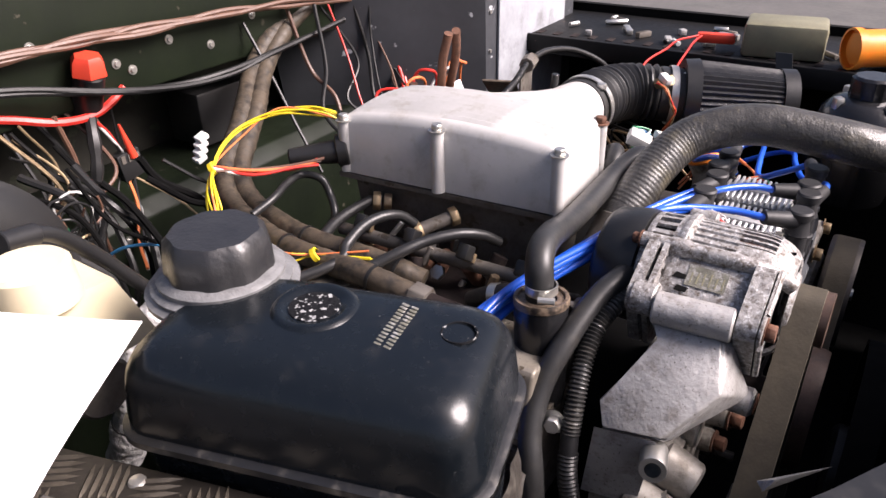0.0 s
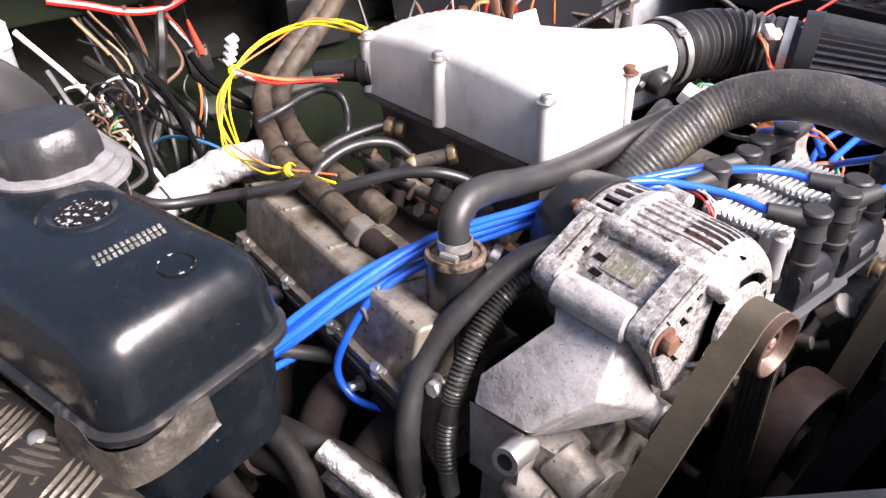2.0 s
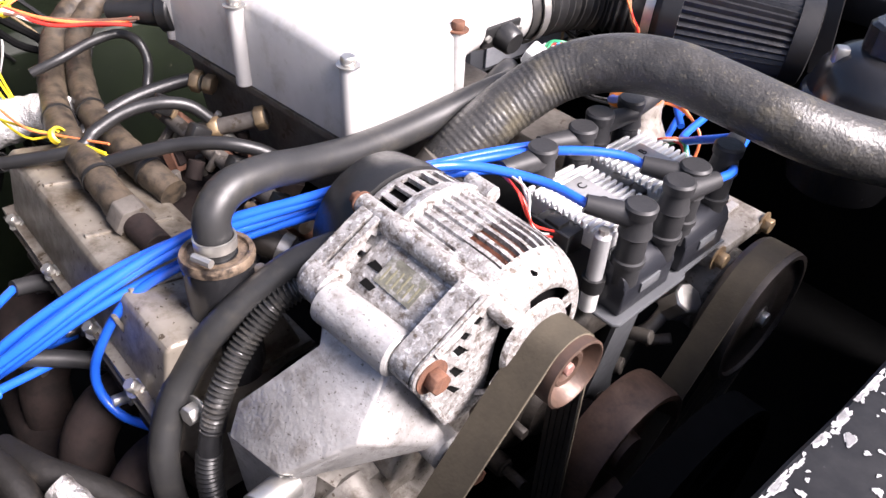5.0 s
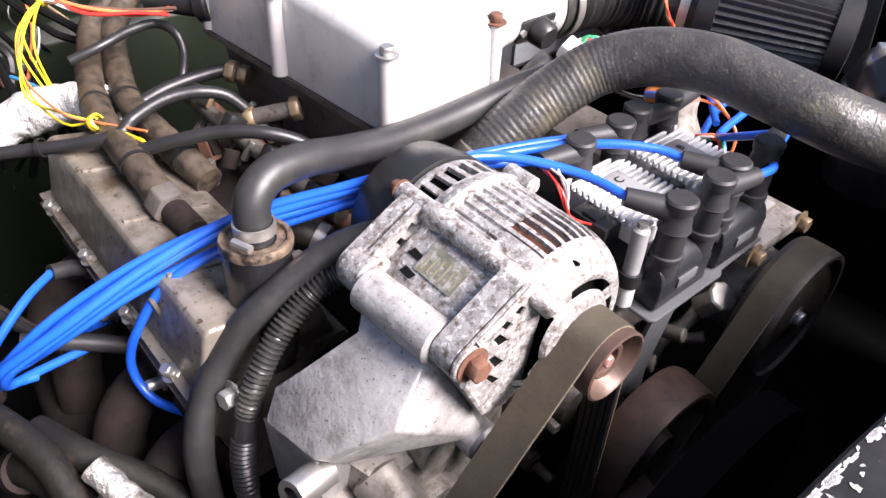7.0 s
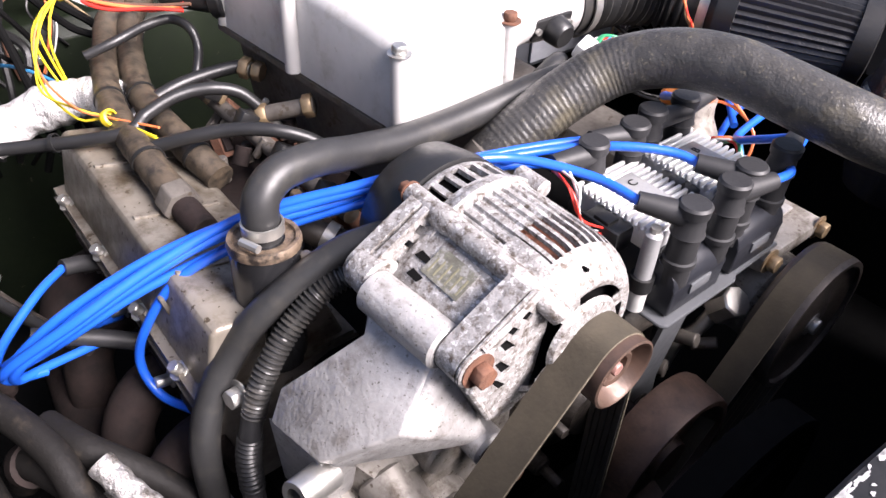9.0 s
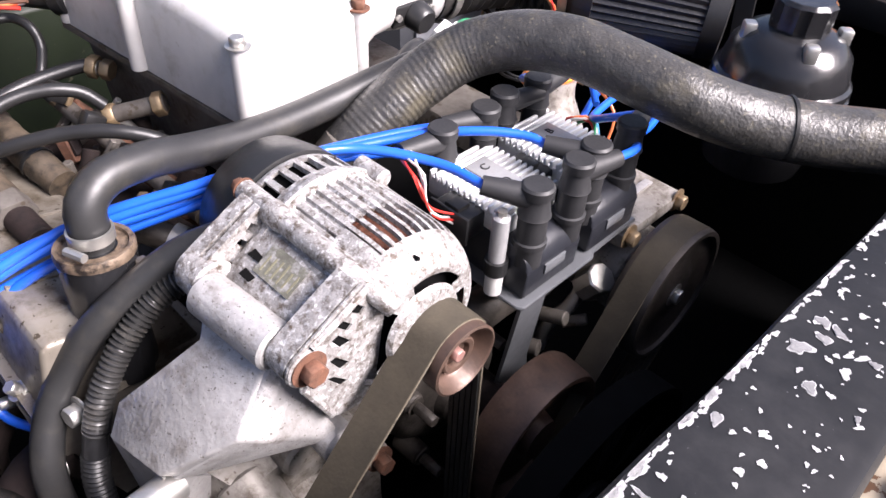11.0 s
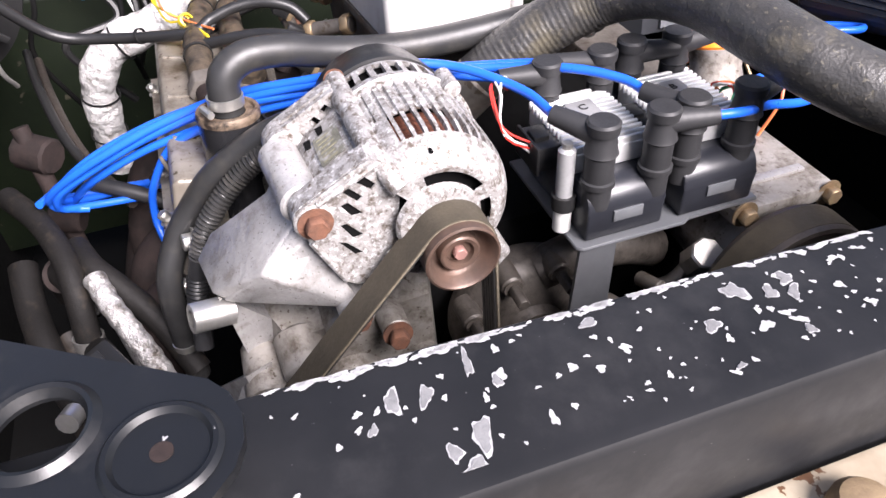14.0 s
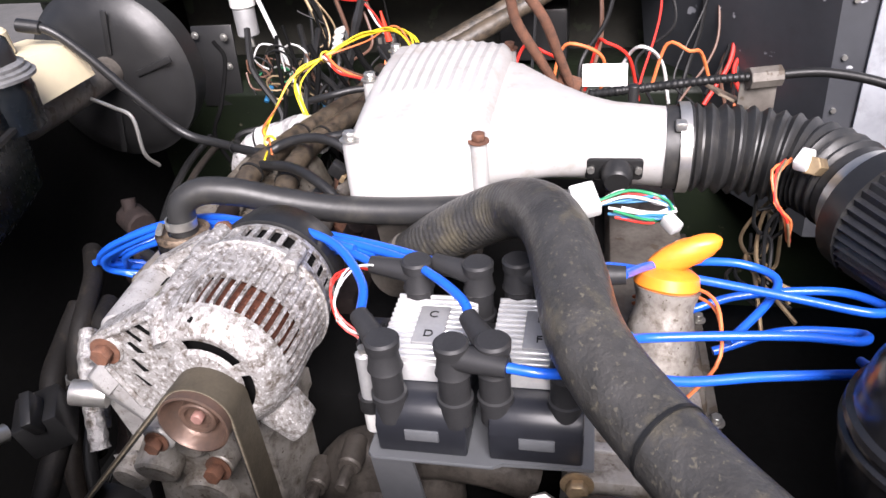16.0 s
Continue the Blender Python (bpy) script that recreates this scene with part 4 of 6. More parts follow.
crank = thing("crank_pulley", (0.02, 0.66, 0.52), "dark steel crankshaft pulley", "pulley")
part("rim", lathe(B(), [(0, 0.03), (0, 0.085), (0.04, 0.085), (0.04, 0.078), (0.02, 0.07), (0.02, 0)], (0.005, 0.66, 0.60), AX, 40), "rustdark", crank)
ten = thing("belt_tensioner", (0.0, 0.541, 0.76), "black belt tensioner wheel", "tensioner")
part("wheel", lathe(B(), [(0, 0), (0, 0.036), (0.03, 0.036), (0.032, 0.03), (0.032, 0)], (-0.006, 0.541, 0.800), AX, 32), "black", ten)
ps = thing("steering_pump", (-0.03, 1.015, 0.74), "power steering pump with worn steel pulley", "steering pump")
PS = Vector((0.0, 1.005, 0.824))
pr = part("pulley", lathe(B(), [(0, 0.02), (0, 0.076), (0.003, 0.078), (0.036, 0.078), (0.04, 0.077), (0.04, 0.072), (0.036, 0.070), (0.032, 0.060), (0.030, 0.045), (0.033, 0.032), (0.036, 0.026), (0.036, 0)], PS + Vector((0.006, 0, 0)), AX, 52), "pulleydark", ps, "dark worn pulley")
part("hub_bolt", bolt(B(), PS + Vector((0.041, 0, 0)), AX, 0.009, 0.007), "steel", pr)
part("body", cyl(B(), (-0.13, 1.01, 0.83), (0.0, 1.005, 0.824), 0.05, n=28, bevel=0.006), "oldcast", ps)
bm = box(B(), (-0.075, 1.02, 0.885), (0.13, 0.115, 0.018), bevel=0.005)
top = part("mount_plate", bm, "oldcast", ps, "brownish pump mounting plate")
part("groove", box(B(), (-0.045, 1.02, 0.8955), (0.010, 0.085, 0.004), bevel=0.001), "cast", top)
for p in ((-0.012, 1.068, 0.886), (-0.010, 0.972, 0.890)):
    part("bolt", bolt(B(), p, AX, 0.009, 0.009), "brass", ps, "gold passivated bolt")
fit = part("pressure_union", cyl(B(), (-0.03, 0.946, 0.822), (-0.012, 0.944, 0.850), 0.0165, n=8, bevel=0.002), "steel", ps, "bright steel pipe union")
part("union_pipe", sweep(B(), [(-0.03, 0.946, 0.825), (-0.035, 0.93, 0.80), (-0.045, 0.915, 0.78), (-0.05, 0.91, 0.74)], 0.008, 10), "steel", fit)
for p, q, r in (((-0.05, 0.90, 0.80), (-0.02, 0.905, 0.81), 0.010), ((-0.06, 0.87, 0.77), (-0.03, 0.88, 0.775), 0.012), ((-0.03, 0.915, 0.79), (-0.01, 0.93, 0.80), 0.008)):
    part("union", cyl(B(), p, q, r * 0.8, n=10, bevel=0.001), "grime", ps)


def strip(path, x0, w, low, th):
    """A closed band along a path in the yz plane, from low to th over the path."""
    bm = B()
    k = len(path)
    rings = []
    for i in range(k):
        a, b = Vector(path[i - 1]), Vector(path[(i + 1) % k])
        t = (b - a).normalized()
        nrm = Vector((t.y, -t.x))
        p = Vector(path[i])
        o, q = p + nrm * th, p + nrm * low
        rings.append([bm.verts.new((x0, o.x, o.y)), bm.verts.new((x0 + w, o.x, o.y)), bm.verts.new((x0 + w, q.x, q.y)), bm.verts.new((x0, q.x, q.y))])
    for i in range(k):
        a, b = rings[i], rings[(i + 1) % k]
        for j in range(4):
            bm.faces.new((a[j], a[(j + 1) % 4], b[(j + 1) % 4], b[j]))
    return bm


def belt(name, path, x0, w, th, label):
    """A flat belt with a frayed cord along each edge and ribs inside."""
    bl = thing(name, (x0 + w / 2, *path[0]), label, "belt")
    part("band", strip(path, x0, w, 0.0, 0.65 * th), "belt", bl)
    for e in (x0 - 0.0004, x0 + w - 0.0008):
        part("cord", strip(path, e, 0.0012, 0.2 * th, 0.5 * th), "cord", bl, "pale frayed cord in the edge")
    for i in range(5):
        part("rib", strip(path, x0 + w * (i + 0.1) / 5, w * 0.8 / 5, 0.64 * th, th), "rubber", bl)
    return bl


def wrap(wheels):
    """The outer path round wheels (y, z, r) taken clockwise as seen from the front."""
    pts = []
    k = len(wheels)
    for i in range(k):
        (y0, z0, r0), (y1, z1, r1), (y2, z2, r2) = wheels[i - 1], wheels[i], wheels[(i + 1) % k]

        def leave(ya, za, ra, yb, zb, rb):
            d = math.hypot(yb - ya, zb - za)
            base = math.atan2(zb - za, yb - ya)
            return base + math.acos(max(-1, min(1, (ra - rb) / d)))
        a0 = leave(y0, z0, r0, y1, z1, r1)
        a1 = leave(y1, z1, r1, y2, z2, r2)
        while a1 > a0:
            a1 -= 2 * math.pi
        n = max(2, int((a0 - a1) / 0.12))
        pts += [(y1 + r1 * math.cos(a0 + (a1 - a0) * j / n), z1 + r1 * math.sin(a0 + (a1 - a0) * j / n)) for j in range(n + 1)]
    return pts


belt("serpentine_belt", wrap([(0.541, 0.800, 0.035), (PY, PZ, 0.030), (0.69, 0.70, 0.03)]), -0.003, 0.029, 0.0045, "dusty brown-black ribbed drive belt")
belt("steering_pump_belt", wrap([(0.74, 0.46, 0.080), (1.005, 0.824, 0.0785)]), 0.012, 0.028, 0.004, "dusty black ribbed pump belt")

# ---- coil packs ----
mount = thing("coil_bracket", (-0.06, 0.88, 0.75), "grey painted steel coil mounting bracket", "coil bracket")
bm = prism(B(), [(-0.155, 0.800), (-0.012, 0.800), (-0.007, 0.805), (-0.007, 0.905), (-0.013, 0.912), (-0.013, 0.985), (-0.155, 0.985)], Matrix.Translation((0, 0, 0.900)), 0.004, 0.001, 1)
part("plate", bm, "greyplate", mount)
bm = loft(B(), [[Vector((x0 + 0.13 * (z - 0.90), y, z)) for y, z in ((0.803, 0.90), (0.838, 0.90), (0.846, 0.80), (0.858, 0.765), (0.854, 0.742), (0.838, 0.735), (0.818, 0.742), (0.806, 0.775))] for x0 in (-0.013, -0.009)])
part("leg", bm, "greyplate", mount)
part("leg_bolt", bolt(B(), (-0.027, 0.838, 0.757), AX, 0.008, 0.008), "pulleydark", mount)


def tower(bm, x, y):
    return lathe(bm, [(0, 0.0125), (0.020, 0.0125), (0.021, 0.0145), (0.026, 0.0145), (0.027, 0.0125), (0.050, 0.0125), (0.052, 0.0145), (0.054, 0.0135), (0.070, 0.0115), (0.071, 0.0135), (0.079, 0.0140), (0.081, 0.012), (0.081, 0)], (x, y, 0.936), (0, 0, 1), 24)


def coil_pack(y0, word):
    cp = thing("coil_pack", (-0.078, y0, 0.904), "black ignition coil pack with ribbed aluminium heatsink", "coil pack", "ignition coil packs")
    side = [(-0.133, 0.9055), (-0.0135, 0.9055)] + [(-0.0355 + 0.022 * math.cos(radians(a)), 0.9340 + 0.022 * math.sin(radians(a))) for a in range(0, 91, 15)] + [(-0.133, 0.956)]
    bm = prism(B(), side, Matrix(((1, 0, 0, 0), (0, 0, -1, y0 + 0.038), (0, 1, 0, 0), (0, 0, 0, 1))), 0.074, 0.0025, 2)
    part("body", bm, "coil", cp)
    bm = box(B(), (-0.0885, y0 - 0.001, 0.9655), (0.089, 0.072, 0.019), bevel=0.002)
    sink = part("heatsink", bm, "alubright", cp, "ribbed bare aluminium heatsink")
    fin_me = finish(box(B(), (0, 0, 0), (0.0034, 0.074, 0.009), bevel=0.0008, seg=1), "fin")
    fin_me.materials.append(M["alubright"])
    for i in range(13):
        piece("fin", fin_me, Matrix.Translation((-0.130 + 0.0069 * i, y0 - 0.001, 0.9765)), sink)
    part("plate", box(B(), (-0.088, y0, 0.9795), (0.050, 0.026, 0.006), bevel=0.001), "alugrey", sink, "flat stamped plate between the ribs")
    for x, ch in ((-0.100, word[0]), (-0.074, word[1])):
        cu = bpy.data.curves.new("mark", "FONT")
        cu.body, cu.size, cu.extrude, cu.align_x, cu.align_y = ch, 0.012, 0.0003, "CENTER", "CENTER"
        me = bpy.data.meshes.new("letter")
        tmp = bpy.data.objects.new("tmp", cu)
        me = bpy.data.meshes.new_from_object(tmp)
        bpy.data.objects.remove(tmp)
        me.materials.append(M["wire"])
        ob = hang(new("letter", me), sink)
        ob.matrix_basis = pose(x, y0, 0.9829, 0, 0, 90)
    part("label", box(B(), (-0.0128, y0 + 0.002, 0.9270), (0.0022, 0.028, 0.011), bevel=0.0005), "greyplate", cp, "grey embossed label")
    plug_ = part("plug", box(B(), (-0.085, y0 - 0.046, 0.962), (0.040, 0.026, 0.024), bevel=0.003), "black", cp, "black connector plug")
    part("latch", box(B(), (-0.085, y0 - 0.050, 0.9755), (0.016, 0.014, 0.005), bevel=0.001), "black", plug_)
    part("rib", box(B(), (-0.085, y0 - 0.0595, 0.962), (0.044, 0.003, 0.028), bevel=0.001), "black", plug_)
    return cp


def ht_boot(x, y, way, name="lead_boot"):
    """A rubber boot on a tower, its arm towards way; the end of the arm is where the lead starts."""
    bt = thing(name, (x, y, 0.94), "dark grey rubber boot on a coil tower", "lead boot", "lead boots")
    part("sleeve", tower(B(), x, y), "boot", bt)
    way = Vector(way).normalized()
    a = Vector((x, y, 1.003))
    part("arm", sweep(B(), [a, a + way * 0.02, a + way * 0.045], lambda d, t: 0.0115 - 0.0035 * d / t, 16, 0.006), "boot", bt)
    return a + way * 0.043


coil_pack(0.846, "CD")
coil_pack(0.938, "BF")
tip_a = ht_boot(-0.025, 0.822, (-0.55, -0.45, 0.12))
tip_e = ht_boot(-0.025, 0.876, (0.25, 1, 0.02))
tip_d = ht_boot(-0.134, 0.826, (-0.15, -1, 0.05))
tip_g = ht_boot(-0.134, 0.881, (-0.35, -1, 0.05))
tip_h = ht_boot(-0.030, 0.907, (-0.75, -0.5, 0.1))
tip_g2 = ht_boot(-0.141, 0.915, (0.2, 1, 0.0))
tip_r = ht_boot(-0.030, 0.962, (-0.3, 1, 0.0))
tip_r2 = ht_boot(-0.139, 0.962, (0.0, 1, 0.05))
post = thing("suppressor", (-0.043, 0.812, 0.90), "silver suppressor tube with white end beside the coil", "suppressor")
part("tube", cyl(B(), (-0.040, 0.800, 0.935), (-0.040, 0.800, 0.988), 0.0075, n=18, bevel=0.002), "alugrey", post)
part("end_screw", cyl(B(), (-0.040, 0.800, 0.987), (-0.040, 0.800, 0.993), 0.0045, n=8), "steel", post)
part("collar", cyl(B(), (-0.040, 0.800, 0.928), (-0.040, 0.800, 0.942), 0.0105, n=18), "black", post)
part("white_end", cyl(B(), (-0.040, 0.800, 0.905), (-0.040, 0.800, 0.928), 0.008, n=16), "white", post)

# ---- spark plug leads ----


def lead(pts, label="bright blue silicone spark plug lead"):
    return hose("plug_lead", pts, 0.0042, "blue", label, "plug lead", 12, 0.006, "spark plug leads")


lead([tip_a, (-0.10, 0.785, 1.014), (-0.150, 0.745, 1.020), (-0.175, 0.69, 1.022), (-0.215, 0.63, 1.002), (-0.256, 0.555, 0.982), (-0.270, 0.48, 0.958), (-0.278, 0.41, 0.928), (-0.300, 0.362, 0.893), (-0.318, 0.350, 0.868), (-0.345, 0.372, 0.848), (-0.375, 0.42, 0.83), (-0.39, 0.46, 0.815)])
lead([tip_d, (-0.155, 0.765, 1.004), (-0.175, 0.72, 1.006), (-0.20, 0.66, 1.003), (-0.225, 0.62, 0.994), (-0.264, 0.545, 0.974), (-0.286, 0.475, 0.952), (-0.300, 0.405, 0.920), (-0.310, 0.358, 0.883), (-0.318, 0.352, 0.862), (-0.325, 0.380, 0.848)])
lead([tip_g, (-0.170, 0.80, 1.002), (-0.195, 0.74, 0.998), (-0.215, 0.68, 0.994), (-0.242, 0.61, 0.982), (-0.270, 0.535, 0.962), (-0.290, 0.455, 0.938), (-0.305, 0.395, 0.904), (-0.325, 0.358, 0.872), (-0.345, 0.36, 0.855), (-0.36, 0.39, 0.845), (-0.38, 0.44, 0.83)])
lead([tip_h, (-0.085, 0.875, 1.011), (-0.115, 0.845, 1.013), (-0.155, 0.80, 1.006), (-0.19, 0.72, 1.000), (-0.222, 0.64, 0.982), (-0.252, 0.565, 0.960), (-0.268, 0.495, 0.938), (-0.280, 0.459, 0.890), (-0.288, 0.447, 0.845), (-0.268, 0.452, 0.818), (-0.235, 0.47, 0.815)])
lead([(-0.175, 0.74, 0.996), (-0.20, 0.66, 0.990), (-0.235, 0.60, 0.972), (-0.262, 0.54, 0.953), (-0.280, 0.465, 0.930), (-0.30, 0.40, 0.895), (-0.345, 0.36, 0.845)])
lead([(-0.160, 0.76, 1.008), (-0.180, 0.69, 1.012), (-0.217, 0.625, 0.996), (-0.256, 0.55, 0.974), (-0.272, 0.478, 0.950), (-0.284, 0.41, 0.918), (-0.300, 0.366, 0.888), (-0.314, 0.358, 0.862), (-0.330, 0.385, 0.848), (-0.345, 0.43, 0.835)])
lead([(-0.165, 0.78, 1.000), (-0.19, 0.71, 0.998), (-0.228, 0.61, 0.984), (-0.262, 0.535, 0.966), (-0.278, 0.470, 0.944), (-0.292, 0.40, 0.910), (-0.312, 0.360, 0.876), (-0.338, 0.368, 0.856)])
lead([(-0.31, 0.34, 0.875), (-0.36, 0.36, 0.865), (-0.40, 0.40, 0.87), (-0.43, 0.43, 0.865)])
lead([tip_e, (-0.015, 0.950, 1.0), (-0.040, 0.995, 0.982), (-0.055, 1.05, 0.965), (-0.072, 1.11, 0.960), (-0.085, 1.165, 0.955), (-0.12, 1.21, 0.93), (-0.17, 1.22, 0.90)])
lead([tip_g2, (-0.165, 0.985, 0.995), (-0.198, 1.02, 0.972), (-0.19, 1.09, 0.966), (-0.175, 1.16, 0.962), (-0.165, 1.215, 0.958), (-0.185, 1.235, 0.950), (-0.215, 1.20, 0.944), (-0.215, 1.12, 0.935), (-0.20, 1.07, 0.925)])
lead([tip_r, (-0.075, 1.000, 0.985), (-0.105, 1.02, 0.965), (-0.118, 1.09, 0.962), (-0.125, 1.15, 0.960), (-0.135, 1.20, 0.950), (-0.165, 1.21, 0.935), (-0.175, 1.15, 0.925), (-0.16, 1.09, 0.91)])
lead([tip_r2, (-0.185, 1.03, 0.985), (-0.225, 1.07, 0.965), (-0.240, 1.12, 0.955), (-0.225, 1.15, 0.950), (-0.195, 1.14, 0.945), (-0.15, 1.10, 0.93)])

# ---- hoses over the engine ----
breather = thing("breather_hose", (-0.22, 0.55, 0.95), "smooth black rubber breather hose", "hose")
part("hose", sweep(B(), [(-0.219, 0.549, 0.975), (-0.221, 0.550, 1.002), (-0.224, 0.554, 1.018), (-0.231, 0.574, 1.028), (-0.238, 0.61, 1.024), (-0.246, 0.65, 1.011), (-0.252, 0.70, 1.000), (-0.256, 0.75, 0.995), (-0.258, 0.80, 0.995), (-0.256, 0.87, 1.000), (-0.248, 0.915, 1.004), (-0.255, 0.945, 0.985)], 0.0148, 20, 0.006), "rubber", breather)
can = thing("breather_canister", (-0.217, 0.549, 0.92), "black oil-stained breather canister with rusty lip", "canister")
part("body", lathe(B(), [(-0.05, 0), (-0.05, 0.025), (-0.03, 0.0275), (0.05, 0.0282), (0.070, 0.0282), (0.070, 0)], (-0.213, 0.545, 0.915), (-0.06, 0.05, 1), 32), "gloss", can)
part("hose_clamp", lathe(B(), [(0.078, 0.0148), (0.078, 0.0166), (0.087, 0.0166), (0.087, 0.0148)], (-0.213, 0.545, 0.915), (-0.06, 0.05, 1), 28), "steel", breather, "worn steel hose clamp")
part("clamp_screw", cyl(B(), (-0.212, 0.528, 0.996), (-0.196, 0.534, 0.996), 0.0035, n=8), "steel", breather)
part("lip", lathe(B(), [(0.066, 0.026), (0.066, 0.0288), (0.071, 0.0292), (0.074, 0.0280), (0.0735, 0.0245), (0.071, 0.0235), (0.071, 0.016)], (-0.213, 0.545, 0.915), (-0.06, 0.05, 1), 32), "lip", can, "rusty crimped lip")
radh = thing("radiator_hose", (-0.05, 0.95, 0.95), "thick weathered black rubber radiator hose with cracked bend", "hose")
part("rubber", sweep(B(), [(-0.232, 0.795, 0.955), (-0.220, 0.832, 0.988), (-0.209, 0.868, 1.014), (-0.188, 0.908, 1.040), (-0.148, 0.935, 1.058), (-0.10, 0.952, 1.0640), (-0.05, 0.963, 1.059), (-0.002, 0.973, 1.052), (0.032, 0.991, 1.043), (0.062, 1.013, 1.036), (0.10, 1.040, 1.032), (0.15, 1.075, 1.033), (0.20, 1.105, 1.033)],
     lambda d, t: 0.0270 + (0.0003 * math.sin(2 * math.pi * d / 0.0058) * min(1, (0.19 - d) / 0.06) if 0.02 < d < 0.19 else 0), 32, 0.0014), "oldhose", radh)
tie_at = Vector((0.076, 1.023, 1.0345))
part("cable_tie", lathe(B(), [(0, 0.0268), (0, 0.0280), (0.003, 0.0280), (0.003, 0.0268)], tie_at, (0.8, 0.65, 0.03), 32), "wire", radh, "thin black cable tie")
fh = thing("fuel_hose", (-0.17, 0.5, 0.9), "dull black rubber hose running down beside the bracket", "hose")
part("rubber", sweep(B(), [(-0.150, 0.66, 0.992), (-0.159, 0.611, 0.994), (-0.171, 0.578, 0.982), (-0.183, 0.529, 0.950), (-0.190, 0.500, 0.918), (-0.187, 0.473, 0.882), (-0.175, 0.455, 0.845), (-0.168, 0.45, 0.79), (-0.165, 0.45, 0.72)], 0.0122, 16, 0.005), "rubber", fh)
part("p_clip", lathe(B(), [(0, 0.0125), (0, 0.0136), (0.008, 0.0136), (0.008, 0.0125)], (-0.1665, 0.45, 0.765), (0.05, 0, 1), 24), "steel", fh, "bright steel clip")
conv = thing("convoluted_conduit", (-0.15, 0.50, 0.85), "black convoluted wiring conduit taped at its lower end", "conduit")
part("conduit", sweep(B(), [(-0.145, 0.63, 0.985), (-0.152, 0.59, 0.978), (-0.160, 0.562, 0.965), (-0.160, 0.532, 0.942), (-0.155, 0.505, 0.912), (-0.152, 0.490, 0.880)], ribs(0.0090, 0.0015, 0.0042), 16, 0.0010), "conduit", conv)
part("tape_wrap", sweep(B(), [(-0.153, 0.492, 0.885), (-0.150, 0.484, 0.862), (-0.146, 0.477, 0.83), (-0.13, 0.47, 0.79)], 0.0092, 16, 0.006), "tape", conv)
part("lower_conduit", sweep(B(), [(-0.150, 0.484, 0.862), (-0.147, 0.478, 0.84), (-0.14, 0.474, 0.81)], ribs(0.0098, 0.001, 0.0045), 16, 0.0011), "black", conv)

# ---- rocker cover ----
rock = thing("rocker_cover", (-0.34, 0.52, 0.86), "oil-stained cast aluminium rocker cover", "rocker cover")
sec = [(0.470, 0.872), (0.484, 0.938), (0.490, 0.942), (0.575, 0.924), (0.583, 0.918), (0.60, 0.87)]
bm = loft(B(), [[Vector((x, y, z)) for y, z in sec] for x in (-0.545, -0.192)])
bmesh.ops.bevel(bm, geom=[e for e in bm.edges], offset=0.004, segments=3, profile=0.5, affect="EDGES")
part("cover", bm, "rocker", rock)
for x in (-0.46, -0.36, -0.27):
    part("top_rib", box(B(), (x, 0.530, 0.9335), (0.006, 0.080, 0.004), rot=(-12, 0, 0), bevel=0.0015), "rocker", rock)
part("oil_baffle", box(B(), (-0.270, 0.4785, 0.905), (0.006, 0.004, 0.040), rot=(12, 0, 0), bevel=0.001), "grime", rock, "thin raised rib on the cover's flank")
part("flange", hull(B(), [(x, y, z) for x in (-0.555, -0.188) for y, z in ((0.462, 0.866), (0.462, 0.874), (0.606, 0.874), (0.606, 0.866))]), "rocker", rock)
for x in (-0.52, -0.42, -0.32, -0.235):
    part("flange_bolt", bolt(B(), (x, 0.466, 0.872), (0, -0.5, 1), 0.006, 0.010), "steel", rock)
# head with exhaust manifold below
solo("cylinder_head", hull(B(), [(-0.56, 0.46, 0.86), (-0.19, 0.46, 0.86), (-0.56, 0.61, 0.866), (-0.19, 0.61, 0.866), (-0.56, 0.50, 0.74), (-0.19, 0.50, 0.74), (-0.56, 0.66, 0.74), (-0.19, 0.66, 0.74)]), "grime", "grimy aluminium cylinder head", "cylinder head")
man = thing("exhaust_manifold", (-0.35, 0.43, 0.70), "dark rusty cast iron exhaust manifold", "exhaust manifold")
for x in (-0.50, -0.42, -0.31, -0.22):
    part("runner", sweep(B(), [(x, 0.50, 0.80), (x, 0.45, 0.79), (x + 0.01, 0.42, 0.76), (x + 0.02, 0.41, 0.70)], 0.024, 16, 0.01), "rustdark", man)
    part("flange", box(B(), (x, 0.475, 0.80), (0.07, 0.014, 0.055), rot=(12, 0, 0), bevel=0.004), "rustdark", man)
    part("stud", bolt(B(), (x + 0.035, 0.466, 0.825), (0, -1, 0.2), 0.006, 0.014), "steel", man, "bright stud")
part("collector", sweep(B(), [(-0.52, 0.41, 0.69), (-0.36, 0.40, 0.69), (-0.20, 0.41, 0.68), (-0.17, 0.42, 0.60), (-0.16, 0.43, 0.45)], 0.030, 18, 0.02), "rustdark", man)
for p, q in (((-0.43, 0.43, 0.865), (-0.44, 0.475, 0.84)), ((-0.232, 0.47, 0.815), (-0.20, 0.495, 0.80)), ((-0.36, 0.38, 0.86), (-0.33, 0.47, 0.82))):
    solo("plug_boot", sweep(B(), [p, (Vector(p) + Vector(q)) / 2 + Vector((0, 0, 0.004)), q], 0.0085, 14, 0.006), "boot", "black rubber spark plug boot", "plug boot", "spark plug boots")

# ---- brace plate at the front corner ----
brace = thing("brace_plate", (0.15, 0.42, 1.05), "black steel brace plate with large round holes and chipped edges", "brace plate")
BS, BN = Vector((0.553, 0.833, 0)), Vector((0.833, -0.553, 0))
BM = Matrix(((BS.x, BN.x, 0, 0.07), (BS.y, BN.y, 0, 0.34), (0, 0, -1, 1.086), (0, 0, 0, 1)))


